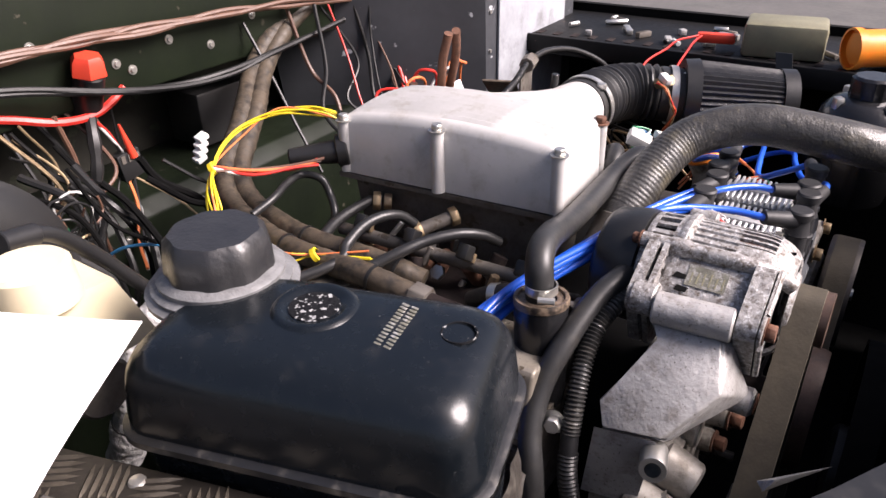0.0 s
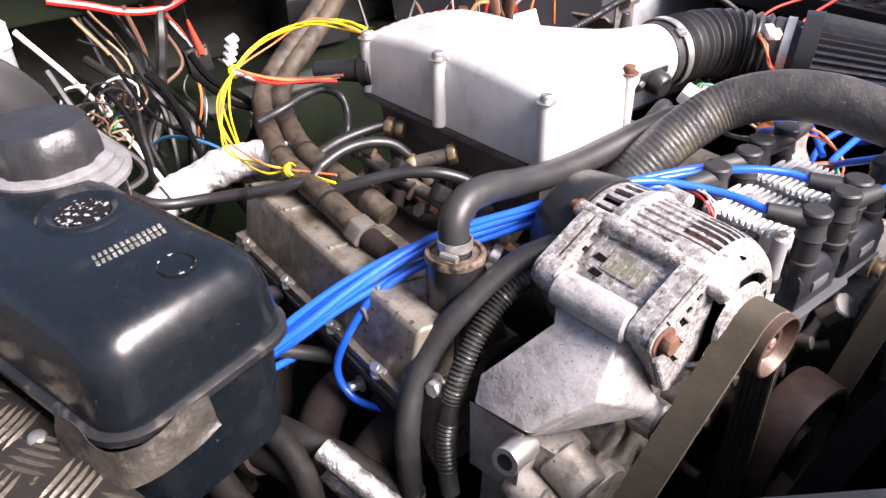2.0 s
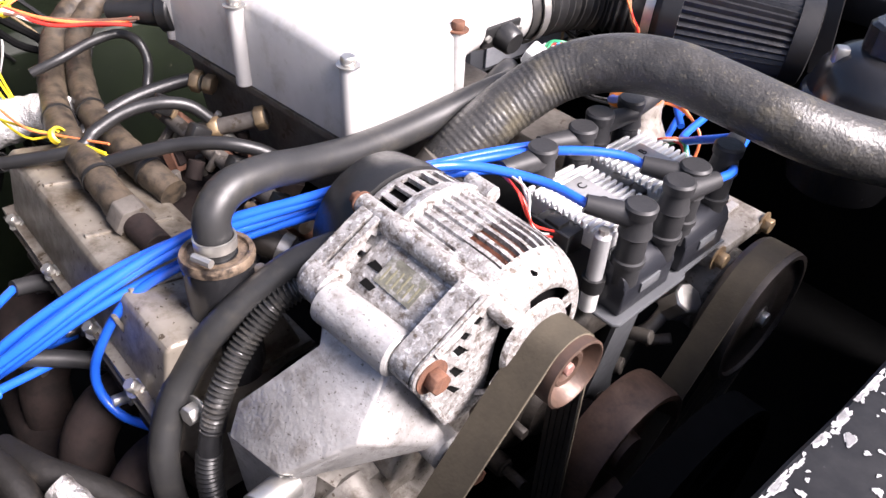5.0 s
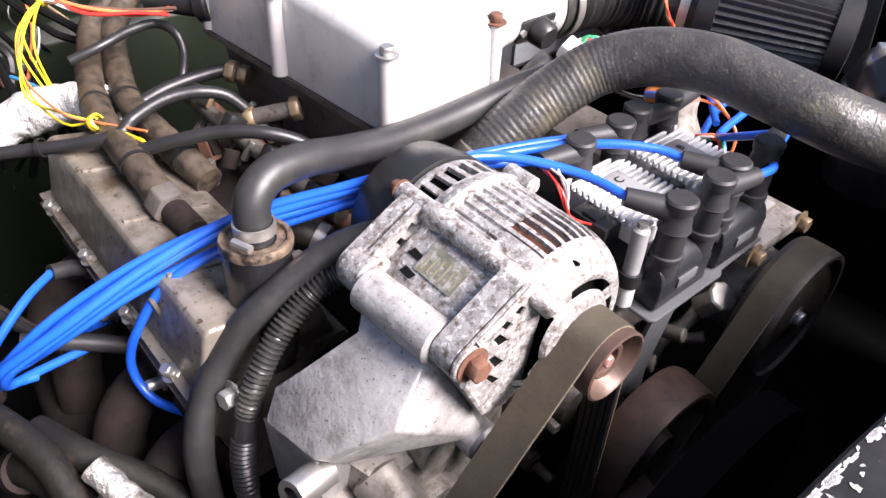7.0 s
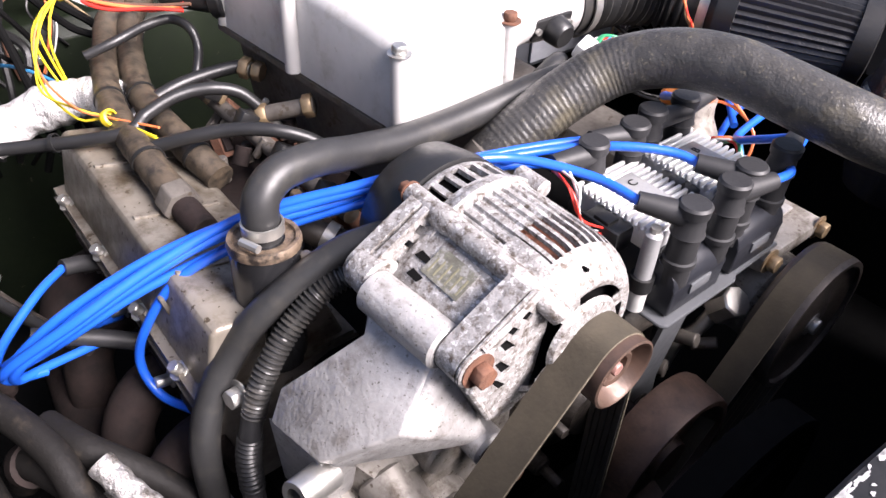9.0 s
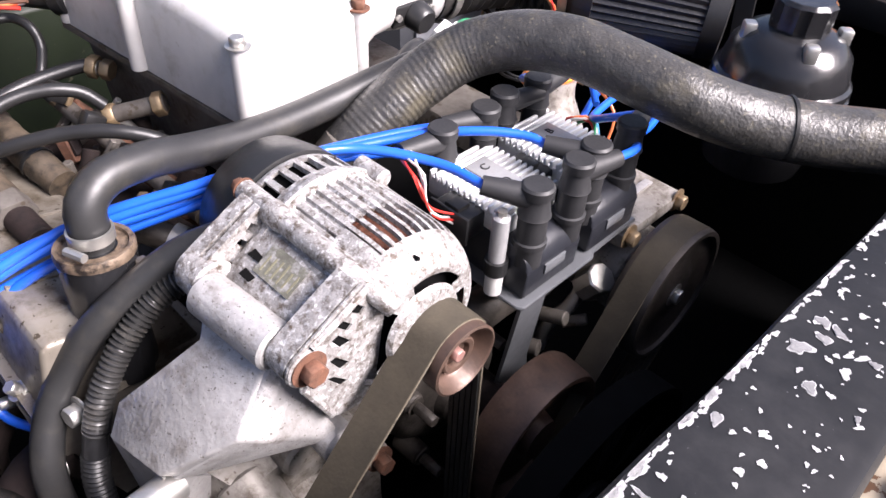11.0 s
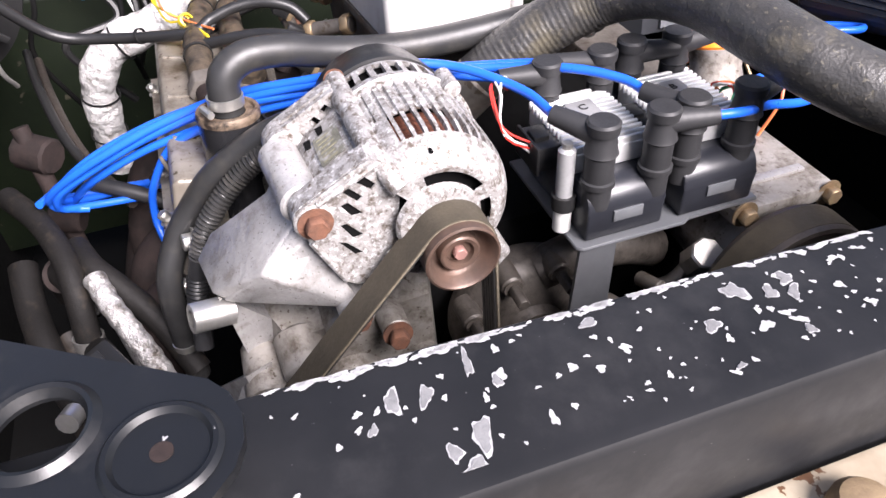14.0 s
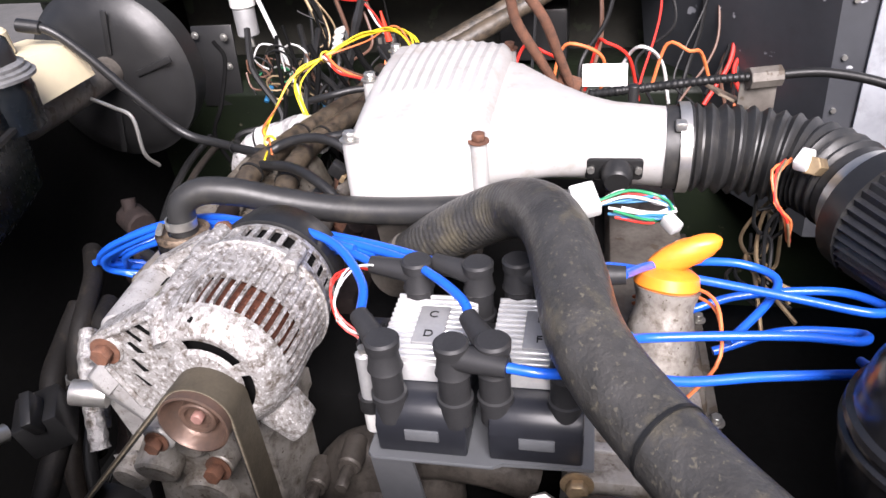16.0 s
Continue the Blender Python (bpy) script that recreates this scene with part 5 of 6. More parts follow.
def holed(outline, holes, m, h):
    """A plate with round holes, thickened along z of m."""
    bm = B()
    edges = []
    for lp in [outline] + [[(cx + r * math.cos(2 * math.pi * i / 28), cy + r * math.sin(2 * math.pi * i / 28)) for i in range(28)] for cx, cy, r in holes]:
        vs = [bm.verts.new((x, y, 0)) for x, y in lp]
        edges += [bm.edges.new((vs[i], vs[(i + 1) % len(vs)])) for i in range(len(vs))]
    faces = [g for g in bmesh.ops.triangle_fill(bm, edges=edges, use_beauty=True)["geom"] if isinstance(g, bmesh.types.BMFace)]
    up = bmesh.ops.extrude_face_region(bm, geom=faces)["geom"]
    bmesh.ops.translate(bm, verts=[v for v in up if isinstance(v, bmesh.types.BMVert)], vec=(0, 0, h))
    bmesh.ops.transform(bm, matrix=m, verts=bm.verts)
    return bm


end = [(0.205 + 0.036 * math.cos(radians(a)), 0.036 - 0.036 * math.cos(radians(90)) + 0.036 * math.sin(radians(a)) - 0.0) for a in range(-80, 81, 20)]
outline = [(-0.30, 0.0), (-0.02, 0.004), (0.10, 0.0)] + [(x, y) for x, y in end] + [(0.18, 0.074), (-0.30, 0.085)]
holes = [(0.158, 0.038, 0.0185), (0.062, 0.037, 0.019), (-0.05, 0.04, 0.019)]
part("plate", holed(outline, holes, BM, 0.005), "plate", brace)
for cx, cy, r in holes:
    part("hole_lip", lathe(B(), [(-0.002, r - 0.001), (0.0022, r + 0.001), (0.003, r + 0.003), (-0.001, r + 0.007)], BM @ Vector((cx, cy, 0)), (0, 0, 1), 32), "plate", brace)
dish = part("bolt_dish", lathe(B(), [(0.0005, 0.0235), (0.0025, 0.0215), (0.0025, 0.0195), (-0.001, 0.017), (-0.001, 0.006), (-0.003, 0.005), (-0.003, 0)], BM @ Vector((0.211, 0.036, 0)), (0, 0, 1), 40), "plate", brace, "round pressed dish with a bolt hole")
part("bolt_hole", cyl(B(), BM @ Vector((0.211, 0.036, 0.0)), BM @ Vector((0.211, 0.036, -0.0006)), 0.0045, n=20), "rustdark", dish)
part("spacer", cyl(B(), BM @ Vector((0.211, 0.036, 0.034)), BM @ Vector((0.211, 0.036, 0.004)), 0.012, n=20), "plate", brace)
part("end_tab", hull(B(), [(0.035, 0.318, 1.080), (0.060, 0.345, 1.080), (0.045, 0.352, 1.060), (0.025, 0.335, 1.058), (0.03, 0.32, 1.066)]), "duct", brace, "bare metal tab at the plate's end")

# ---- brake reservoir, booster, paper ----
res = thing("brake_reservoir", (-0.48, 0.2, 1.04), "yellowed translucent brake fluid reservoir", "brake reservoir")
part("body", hull(B(), [(-0.545, 0.16, 1.05), (-0.42, 0.16, 1.05), (-0.42, 0.255, 1.05), (-0.545, 0.255, 1.05), (-0.54, 0.165, 1.105), (-0.425, 0.165, 1.115), (-0.43, 0.235, 1.108), (-0.54, 0.245, 1.10), (-0.45, 0.25, 1.085)]), "reservoir", res)
part("cap", cyl(B(), (-0.445, 0.185, 1.108), (-0.445, 0.185, 1.142), 0.031, 0.029, 32, 0.003), "reservoir", res, "cream screw cap")
boost = thing("brake_booster", (-0.68, 0.22, 0.85), "large black brake booster drum", "brake booster")
part("drum", lathe(B(), [(0, 0), (0, 0.12), (0.01, 0.135), (0.05, 0.135), (0.054, 0.142), (0.062, 0.142), (0.066, 0.134), (0.075, 0.125), (0.085, 0.10), (0.088, 0.06), (0.088, 0.0)], (-0.73, 0.195, 1.005), AX, 56), "black", boost)
part("master_cylinder", cyl(B(), (-0.66, 0.205, 1.02), (-0.43, 0.205, 1.02), 0.026, n=24, bevel=0.003), "grime", boost)
for a in (20, 80, 140, 200, 260, 320):
    part("stiffener", box(B(), (-0.640, 0.21 + 0.085 * math.cos(radians(a)), 1.0 + 0.085 * math.sin(radians(a))), (0.004, 0.07, 0.010), rot=(a, 0, 0), bevel=0.0015), "black", boost)
part("brake_pipe", sweep(B(), [(-0.55, 0.23, 1.01), (-0.54, 0.27, 1.0), (-0.535, 0.30, 0.985), (-0.53, 0.305, 0.93), (-0.55, 0.31, 0.90)], 0.003, 8), "steel", boost, "thin steel brake pipe")
bm = B()
PG = 14
vs = [[None] * (PG + 1) for _ in range(PG + 1)]
for i in range(PG + 1):
    for j in range(PG + 1):
        u, v = i / PG, j / PG
        p = Vector((-0.333, 0.193, 1.128)) + Vector((-0.105, -0.062, 0.004)) * u + Vector((0.062, -0.128, -0.022)) * v
        vs[i][j] = bm.verts.new(p + Vector((0, 0, 0.010 * math.sin(3 * u + 2 * v) * v - 0.012 * v * v + 0.006 * u * u)))
for i in range(PG):
    for j in range(PG):
        bm.faces.new((vs[i][j], vs[i + 1][j], vs[i + 1][j + 1], vs[i][j + 1]))
up = bmesh.ops.extrude_face_region(bm, geom=list(bm.faces))["geom"]
bmesh.ops.translate(bm, verts=[g for g in up if isinstance(g, bmesh.types.BMVert)], vec=(0, 0, 0.0006))
solo("paper_sheet", bm, "paper", "plain white sheet of paper lying over the wing", "paper")

# tread of the chequer plate
bm = B()
for i in range(18):
    for j in range(7):
        cx, cy = -0.335 + 0.0365 * i, -0.018 - 0.032 * j
        for k in range(5):
            o = (k - 2) * 0.0058
            a = radians(20 if (i + j) % 2 else -70)
            d, nn = Vector((math.cos(a), math.sin(a), 0)), Vector((-math.sin(a), math.cos(a), 0))
            c = Vector((cx, cy, 0.004)) + nn * o
            L, W, Hh = 0.0165, 0.0021, 0.0016
            base = [bm.verts.new(cm @ (c + d * s * L + nn * t * W * (1 if abs(s) < 1 else 0))) for s, t in ((-1, 0), (-0.4, -1), (0.4, -1), (1, 0), (0.4, 1), (-0.4, 1))]
            apex = [bm.verts.new(cm @ (c + d * s * L * 0.6 + Vector((0, 0, Hh)))) for s in (-1, 1)]
            for f in ((base[0], base[1], apex[0]), (base[1], base[2], apex[1], apex[0]), (base[2], base[3], apex[1]), (base[3], base[4], apex[1]), (base[4], base[5], apex[0], apex[1]), (base[5], base[0], apex[0])):
                bm.faces.new(f)
tagged(part("tread", bm, "tread", chq, "raised worn tread bars"), kind="stuff")
for x in (-0.25, -0.1, 0.05, 0.2):
    part("rivet", lathe(B(), [(0, 0.006), (0.002, 0.005), (0.003, 0.002), (0.003, 0)], cm @ Vector((x, -0.012, 0.004)), (0, 0, 1), 14), "steel", chq)
perf = thing("perforated_plate", (-0.27, 0.1, 1.045), "small grey perforated steel plate with rust spots", "perforated plate")
PM = Matrix(((U.x, V.x, 0, -0.275), (U.y, V.y, 0, 0.095), (0, 0, 1, 1.046), (0, 0, 0, 1)))
part("sheet", holed([(-0.06, 0.028), (0.03, 0.030), (0.05, 0.018), (0.052, -0.02), (-0.06, -0.05)], [(0.012 * i - 0.02 + 0.006 * (j % 2), 0.010 - 0.011 * j, 0.0042) for i in range(5) for j in range(3)], PM, 0.003), "perf", perf)

# tank details
part("dimple_rim", lathe(B(), [(0.0, 0.031), (0.0036, 0.0275), (0.0046, 0.0245), (0.0036, 0.0215), (0.0010, 0.0165)], (-0.25, 0.264, 1.1255), (0, 0, 1), 36), "tank", tank)
# Flat disc: dull black stands for the recess's shade, pale spots are scuffs.
part("dimple_scuff", cyl(B(), (-0.25, 0.264, 1.1262), (-0.25, 0.264, 1.1282), 0.0172, n=24), "scuff", tank, "rough scuffed disc, dull black as the recess's shade")
part("moulded_ring", lathe(B(), [(0, 0.0105), (0.0012, 0.0108), (0.0012, 0.0116), (0, 0.012)], (-0.154, 0.290, 1.126), (0, 0, 1), 36), "scuff", tank)
for k in range(2):
    for i in range(13):
        p = Vector((-0.200 + 0.0075 * k, 0.297, 1.1274)) + Vector((0.0008, -0.0036, -0.00002)) * i
        part("raised_mark", box(B(), p, (0.0058, 0.0025, 0.0009), rot=(0, 0, -6 + (i * 37 % 11)), bevel=0.0004, seg=1), "label", tank, "worn raised marking bar")

# ---- bulkhead things ----
solo("relay_box", box(B(), (-1.06, 0.86, 0.955), (0.09, 0.13, 0.10), bevel=0.006), "black", "black plastic relay box on the bulkhead", "relay box")
sw = thing("isolator_switch", (-0.955, 0.56, 1.04), "battery isolator switch with red cap on the bulkhead", "isolator switch")
part("body", cyl(B(), (-0.965, 0.56, 1.055), (-0.93, 0.558, 1.118), 0.021, n=20, bevel=0.003), "black", sw)
part("cap", lathe(B(), [(0, 0.026), (0.02, 0.023), (0.027, 0.018), (0.028, 0)], (-0.932, 0.558, 1.115), (0.2, 0, 1), 6), "redplastic", sw, "red cap")
conn = thing("fuse_connector", (-0.94, 0.59, 0.94), "black connector block with a red prong", "connector")
part("block", box(B(), (-0.945, 0.592, 0.963), (0.018, 0.040, 0.044), rot=(8, 0, 0), bevel=0.002), "black", conn)
part("prong", cyl(B(), (-0.935, 0.597, 0.975), (-0.937, 0.586, 1.03), 0.007, 0.002, 12), "redplastic", conn, "red plastic prong")
for k in range(3):
    part("slot", box(B(), (-0.9355, 0.579 + 0.012 * k, 0.975), (0.002, 0.007, 0.012)), "grime", conn)
for y, z in ((0.50, 1.16), (0.62, 1.11), (0.645, 1.095), (0.72, 1.125), (0.80, 1.10), (0.90, 1.13), (0.98, 1.09), (0.55, 0.85), (0.66, 0.83), (0.70, 0.86)):
    solo("bulkhead_screw", bolt(B(), (-0.9595 if z > 1 else -0.9295, y, z), (1, 0, 0), 0.005, 0.003), "steel", "small steel screw in the bulkhead", "screw", "bulkhead screws")


def wire(pts, r, material, label, group="loose wires"):
    return hose("wire", pts, r, material, label, "wire", 7, 0.008, group)


rng = random.Random(4)


def jit(pts, a):
    return [tuple(c + rng.uniform(-a, a) for c in p) for p in pts]


for i in range(6):
    wire(jit([(-0.945, 0.36, 1.155), (-0.938, 0.46, 1.160), (-0.938, 0.56, 1.158), (-0.938, 0.67, 1.154), (-0.938, 0.82, 1.148), (-0.935, 0.97, 1.140), (-0.94, 1.15, 1.12)], 0.006), 0.004, "copperwire", "dusty brown wire clipped along the bulkhead", "bulkhead wires")
for i in range(3):
    wire(jit([(-0.93, 0.34, 1.135), (-0.925, 0.45, 1.118), (-0.92, 0.58, 1.085), (-0.92, 0.70, 1.063), (-0.92, 0.80, 1.06), (-0.92, 0.90, 1.068), (-0.92, 1.10, 1.088)], 0.004), 0.0045, "wire", "thick black cable hanging across the bulkhead", "bulkhead wires")
wire([(-0.96, 0.40, 1.09), (-0.955, 0.45, 1.075), (-0.945, 0.50, 1.058), (-0.945, 0.55, 1.052), (-0.95, 0.59, 1.06), (-0.955, 0.62, 1.075)], 0.006, "red", "thick red battery cable on the bulkhead", "bulkhead wires")
wire([(-0.945, 0.55, 1.05), (-0.93, 0.535, 1.0), (-0.925, 0.52, 0.95), (-0.91, 0.50, 0.90), (-0.88, 0.47, 0.86)], ribs(0.009, 0.001, 0.005), "black", "black convoluted conduit hanging down the bulkhead", "bulkhead wires")
for i in range(4):
    wire(jit([(-0.945, 0.555, 1.045), (-0.945, 0.57, 1.02), (-0.945, 0.585, 0.985)], 0.004), 0.0022, ("copperwire", "red", "white", "wire")[i], "thin wire into the connector block")
for i in range(4):
    wire(jit([(-0.945, 0.585, 0.945), (-0.93, 0.58, 0.90), (-0.90, 0.56, 0.86), (-0.86, 0.53, 0.83)], 0.008), 0.0026, ("white", "wire", "wire", "orangewire")[i], "thin wire hanging from the connector block")
wire([(-0.94, 0.595, 0.94), (-0.90, 0.63, 0.90), (-0.86, 0.64, 0.87)], 0.002, "brass", "thin yellowish wire hanging loose")
wire([(-0.87, 0.46, 0.87), (-0.83, 0.48, 0.90), (-0.78, 0.51, 0.905), (-0.73, 0.54, 0.89), (-0.70, 0.55, 0.87)], 0.0025, "bluewire", "thin blue wire arching over the sleeve")
wire([(-0.941, 0.346, 1.062), (-0.886, 0.4, 0.978), (-0.849, 0.436, 0.899), (-0.806, 0.462, 0.823)], 0.0042, "white", "stiff white plastic rod in the bay", "rods")
for i in range(16):
    c = Vector((-0.83, 0.405, 0.945)) + Vector((rng.uniform(-0.05, 0.03), rng.uniform(-0.05, 0.05), rng.uniform(-0.02, 0.03)))
    a, r = rng.uniform(0, 6.28), rng.uniform(0.012, 0.03)
    wire([c + Vector((rng.uniform(-0.01, 0.01), r * math.cos(a + k), r * math.sin(a + k))) for k in (0, 1.1, 2.2, 3.3, 4.6)], 0.0018, ("greenwire", "wire", "wire", "copperwire", "copperwire", "wire", "brass", "white")[i % 8], "thin tangled loose wire")
solo("crimp_connector", cyl(B(), (-0.845, 0.385, 0.92), (-0.82, 0.38, 0.90), 0.005, n=12), "bluewire", "blue crimp connector on a loose wire", "connector")
for i in range(12):
    y = rng.uniform(0.42, 0.6)
    wire(jit([(-0.96, y, 1.05), (-0.945, y + 0.02, 0.98), (-0.93, y - 0.03, 0.92), (-0.92, y, 0.85)], 0.02), rng.choice((0.002, 0.003, 0.004)), rng.choice(("wire", "wire", "copperwire", "copperwire", "wire", "brass")), "thin dusty wire hanging down the bulkhead", "bulkhead wires")
for i in range(14):
    y = rng.uniform(0.88, 1.25)
    wire(jit([(-0.93, y, 1.12), (-0.90, y + 0.01, 1.03), (-0.86, y - 0.02, 0.95), (-0.80, y - 0.03, 0.90)], 0.025), rng.choice((0.0022, 0.003, 0.004)), rng.choice(("wire", "wire", "copperwire", "red", "copperwire", "wire", "orangewire")), "thin wire behind the plenum", "loose wires")
for i in range(5):
    y = 0.86 + 0.05 * i
    wire(jit([(-0.66, y, 0.98), (-0.66, y + 0.01, 1.035), (-0.64, y + 0.04, 1.045), (-0.66, y + 0.07, 1.02), (-0.68, y + 0.08, 0.96)], 0.01), 0.0026, ("red", "orangewire", "red", "white", "orangewire")[i], "thin looped wire behind the plenum")
for i in range(14):
    y = rng.uniform(0.30, 0.66)
    x = rng.uniform(-0.90, -0.74)
    wire(jit([(x - 0.05, y - 0.03, rng.uniform(0.98, 1.06)), (x - 0.02, y, 0.96), (x + 0.01, y + rng.uniform(-0.04, 0.05), 0.90), (x + 0.03, y + rng.uniform(-0.05, 0.05), 0.84), (x + 0.02, y, 0.76)], 0.022), rng.choice((0.003, 0.004, 0.005, 0.006)), rng.choice(("void", "wire", "void", "wire")), "thin dark wire hanging in the bay behind the rocker cover", "loose wires")
sb = thing("solenoid_plate", (-0.94, 0.24, 0.85), "black steel plate with small bright screws on the bulkhead", "plate")
part("plate", box(B(), (-0.94, 0.235, 0.93), (0.006, 0.085, 0.16), rot=(0, -6, 4), bevel=0.002), "black", sb)
for y, z in ((0.205, 0.995), (0.265, 0.99), (0.26, 0.93), (0.245, 0.875)):
    part("screw", bolt(B(), (-0.938 + 0.1 * (z - 0.93), y, z), AX, 0.005, 0.004), "steel", sb)
ff = thing("fuel_filter", (-0.94, 0.315, 0.99), "small white-capped metal fuel filter on the bulkhead", "fuel filter")
part("body", cyl(B(), (-0.94, 0.315, 0.99), (-0.94, 0.315, 1.045), 0.021, n=24, bevel=0.003), "alugrey", ff)
part("cap", cyl(B(), (-0.94, 0.315, 1.044), (-0.94, 0.315, 1.08), 0.024, n=24, bevel=0.003), "white", ff, "white plastic cap")
for k in range(2):
    part("spigot", cyl(B(), (-0.935, 0.310 + 0.012 * k, 0.97), (-0.937, 0.312 + 0.008 * k, 0.992), 0.004, n=10), "steel", ff)
# heavy loom down to the rocker cover
for pts in ([(-0.776, 0.634, 0.965), (-0.7, 0.586, 0.945), (-0.573, 0.547, 0.945), (-0.497, 0.537, 0.95), (-0.424, 0.532, 0.953), (-0.364, 0.532, 0.945)], [(-0.767, 0.656, 0.963), (-0.688, 0.613, 0.942), (-0.57, 0.581, 0.942), (-0.485, 0.576, 0.945), (-0.426, 0.579, 0.94), (-0.389, 0.586, 0.93)]):
    o = Vector(pts[0]) - Vector((-0.72, 0.64, 0.96))
    pts = [Vector(p) + o for p in ((-0.93, 1.06, 1.12), (-0.91, 0.96, 1.085), (-0.87, 0.86, 1.045), (-0.80, 0.76, 1.005))] + [Vector(p) for p in pts]
    lm = thing("wrapped_loom", (-0.6, 0.6, 0.9), "thick grimy brown wrapped wiring loom", "wiring loom", "wrapped looms")
    part("sleeve", sweep(B(), pts, lambda d, t: 0.0152 + 0.0004 * math.sin(d * 260) + 0.0005 * math.sin(d * 61), 16, 0.006), "loomtape", lm)
    for i in (6, 8):
        a, b = pts[i], pts[min(i + 1, len(pts) - 1)]
        part("tie", lathe(B(), [(0, 0.0155), (0, 0.0168), (0.004, 0.0168), (0.004, 0.0155)], a, b - a, 20), "wire", lm)
nut = thing("loom_union", (-0.36, 0.533, 0.925), "pale hex union on the end of the loom", "union")
part("hex", prism(B(), [(0.019 * math.cos(math.pi * i / 3), 0.019 * math.sin(math.pi * i / 3)) for i in range(6)], frame_of((-0.368, 0.532, 0.946), (1, 0.02, -0.12)), 0.022, 0.002), "grime", nut)
part("spigot", cyl(B(), (-0.348, 0.533, 0.943), (-0.312, 0.536, 0.938), 0.013, n=18, bevel=0.001), "rustdark", nut)
# yellow injector wires
path = [(-0.600, 0.735, 1.045), (-0.645, 0.715, 1.062), (-0.695, 0.675, 1.064), (-0.72, 0.615, 1.048), (-0.700, 0.556, 1.021), (-0.662, 0.514, 0.996), (-0.612, 0.498, 0.970), (-0.540, 0.505, 0.960), (-0.505, 0.527, 0.962), (-0.44, 0.556, 0.966)]
for i in range(6):
    pts = jit(path, 0.009)
    pts[4] = tuple(c + rng.uniform(-0.002, 0.002) for c in path[4])
    pts[8] = tuple(c + rng.uniform(-0.002, 0.002) for c in path[8])
    wire(pts if i < 3 else pts[:6] + [(-0.66, 0.53, 0.95 - 0.01 * i)], 0.00135, "yellow" if i != 2 else "orangewire", "thin yellow injector wire in a tied bundle", "injector wires")
for i in range(5):
    wire(jit([(-0.70, 0.556, 1.021), (-0.665, 0.59, 1.012), (-0.635, 0.63, 1.008), (-0.61, 0.665, 1.01)], 0.005), 0.0022, ("red", "white", "orangewire", "red", "copperwire")[i], "thin wire to the plenum plug", "injector wires")
for p in ((-0.70, 0.556, 1.021), (-0.505, 0.527, 0.962), (-0.62, 0.727, 1.055)):
    solo("wire_tie", lathe(B(), [(-0.004, 0.0065), (-0.003, 0.009), (0.003, 0.009), (0.004, 0.0065)], p, (0.7, 0.5, 0.5), 14), "yellow" if p[0] != -0.62 else "wire", "small tie round the injector wires", "cable tie")
blk = thing("terminal_block", (-0.73, 0.57, 1.03), "clear white terminal block on the wires", "terminal block")
for k in range(4):
    part("terminal", box(B(), (-0.735, 0.565 + 0.003 * k, 1.025 + 0.009 * k), (0.014, 0.016, 0.0075), rot=(20, 10, 0), bevel=0.002), "white", blk)
plug = thing("plenum_plug", (-0.62, 0.69, 1.0), "black sensor plug behind the plenum", "plug")
part("barrel", cyl(B(), (-0.66, 0.655, 1.01), (-0.60, 0.705, 1.015), 0.012, 0.018, 18, 0.002), "black", plug)
part("flange", cyl(B(), (-0.61, 0.70, 1.014), (-0.597, 0.71, 1.016), 0.024, n=18, bevel=0.002), "black", plug)
hose("vacuum_hose", [(-0.628, 0.547, 0.975), (-0.624, 0.583, 0.985), (-0.634, 0.62, 0.99), (-0.637, 0.652, 0.99), (-0.613, 0.664, 0.985), (-0.6, 0.665, 0.965), (-0.58, 0.65, 0.945), (-0.588, 0.644, 0.925)], 0.0055, "black", "thin black rubber vacuum hose loop", n=12)
# booster hose over the rocker cover
bh = thing("booster_hose", (-0.53, 0.35, 0.95), "black rubber brake booster hose", "hose")
part("rubber", sweep(B(), [(-0.5, 0.2, 1.135), (-0.508, 0.235, 1.125), (-0.517, 0.271, 1.087), (-0.53, 0.32, 1.02), (-0.545, 0.37, 0.958), (-0.535, 0.43, 0.945), (-0.476, 0.526, 0.958), (-0.48, 0.555, 0.968), (-0.482, 0.582, 0.976), (-0.48, 0.606, 0.979), (-0.473, 0.63, 0.978), (-0.466, 0.651, 0.97), (-0.456, 0.665, 0.955)], 0.0068, 14, 0.005), "black", bh)
part("end_ferrule", cyl(B(), (-0.4985, 0.195, 1.1365), (-0.505, 0.225, 1.130), 0.0095, n=16, bevel=0.001), "black", bh)
part("tie", lathe(B(), [(0, 0.0084), (0, 0.0096), (0.004, 0.0096), (0.004, 0.0084)], (-0.505, 0.470, 0.953), (0.6, 0.75, 0.2), 16), "wire", bh)
hose("breather_pipe", [(-0.436, 0.541, 0.958), (-0.412, 0.575, 0.97), (-0.397, 0.601, 0.975), (-0.381, 0.623, 0.977), (-0.365, 0.644, 0.975), (-0.352, 0.667, 0.965), (-0.341, 0.685, 0.95)], 0.0068, "black", "thin black rubber hose crossing the manifold", n=12)
hose("injector_hose", [(-0.533, 0.539, 0.925), (-0.54, 0.556, 0.935), (-0.546, 0.583, 0.945), (-0.553, 0.613, 0.95), (-0.554, 0.641, 0.953), (-0.55, 0.674, 0.956), (-0.546, 0.69, 0.957)], 0.0075, "black", "black rubber hose on a brass union beside the plenum", n=12)
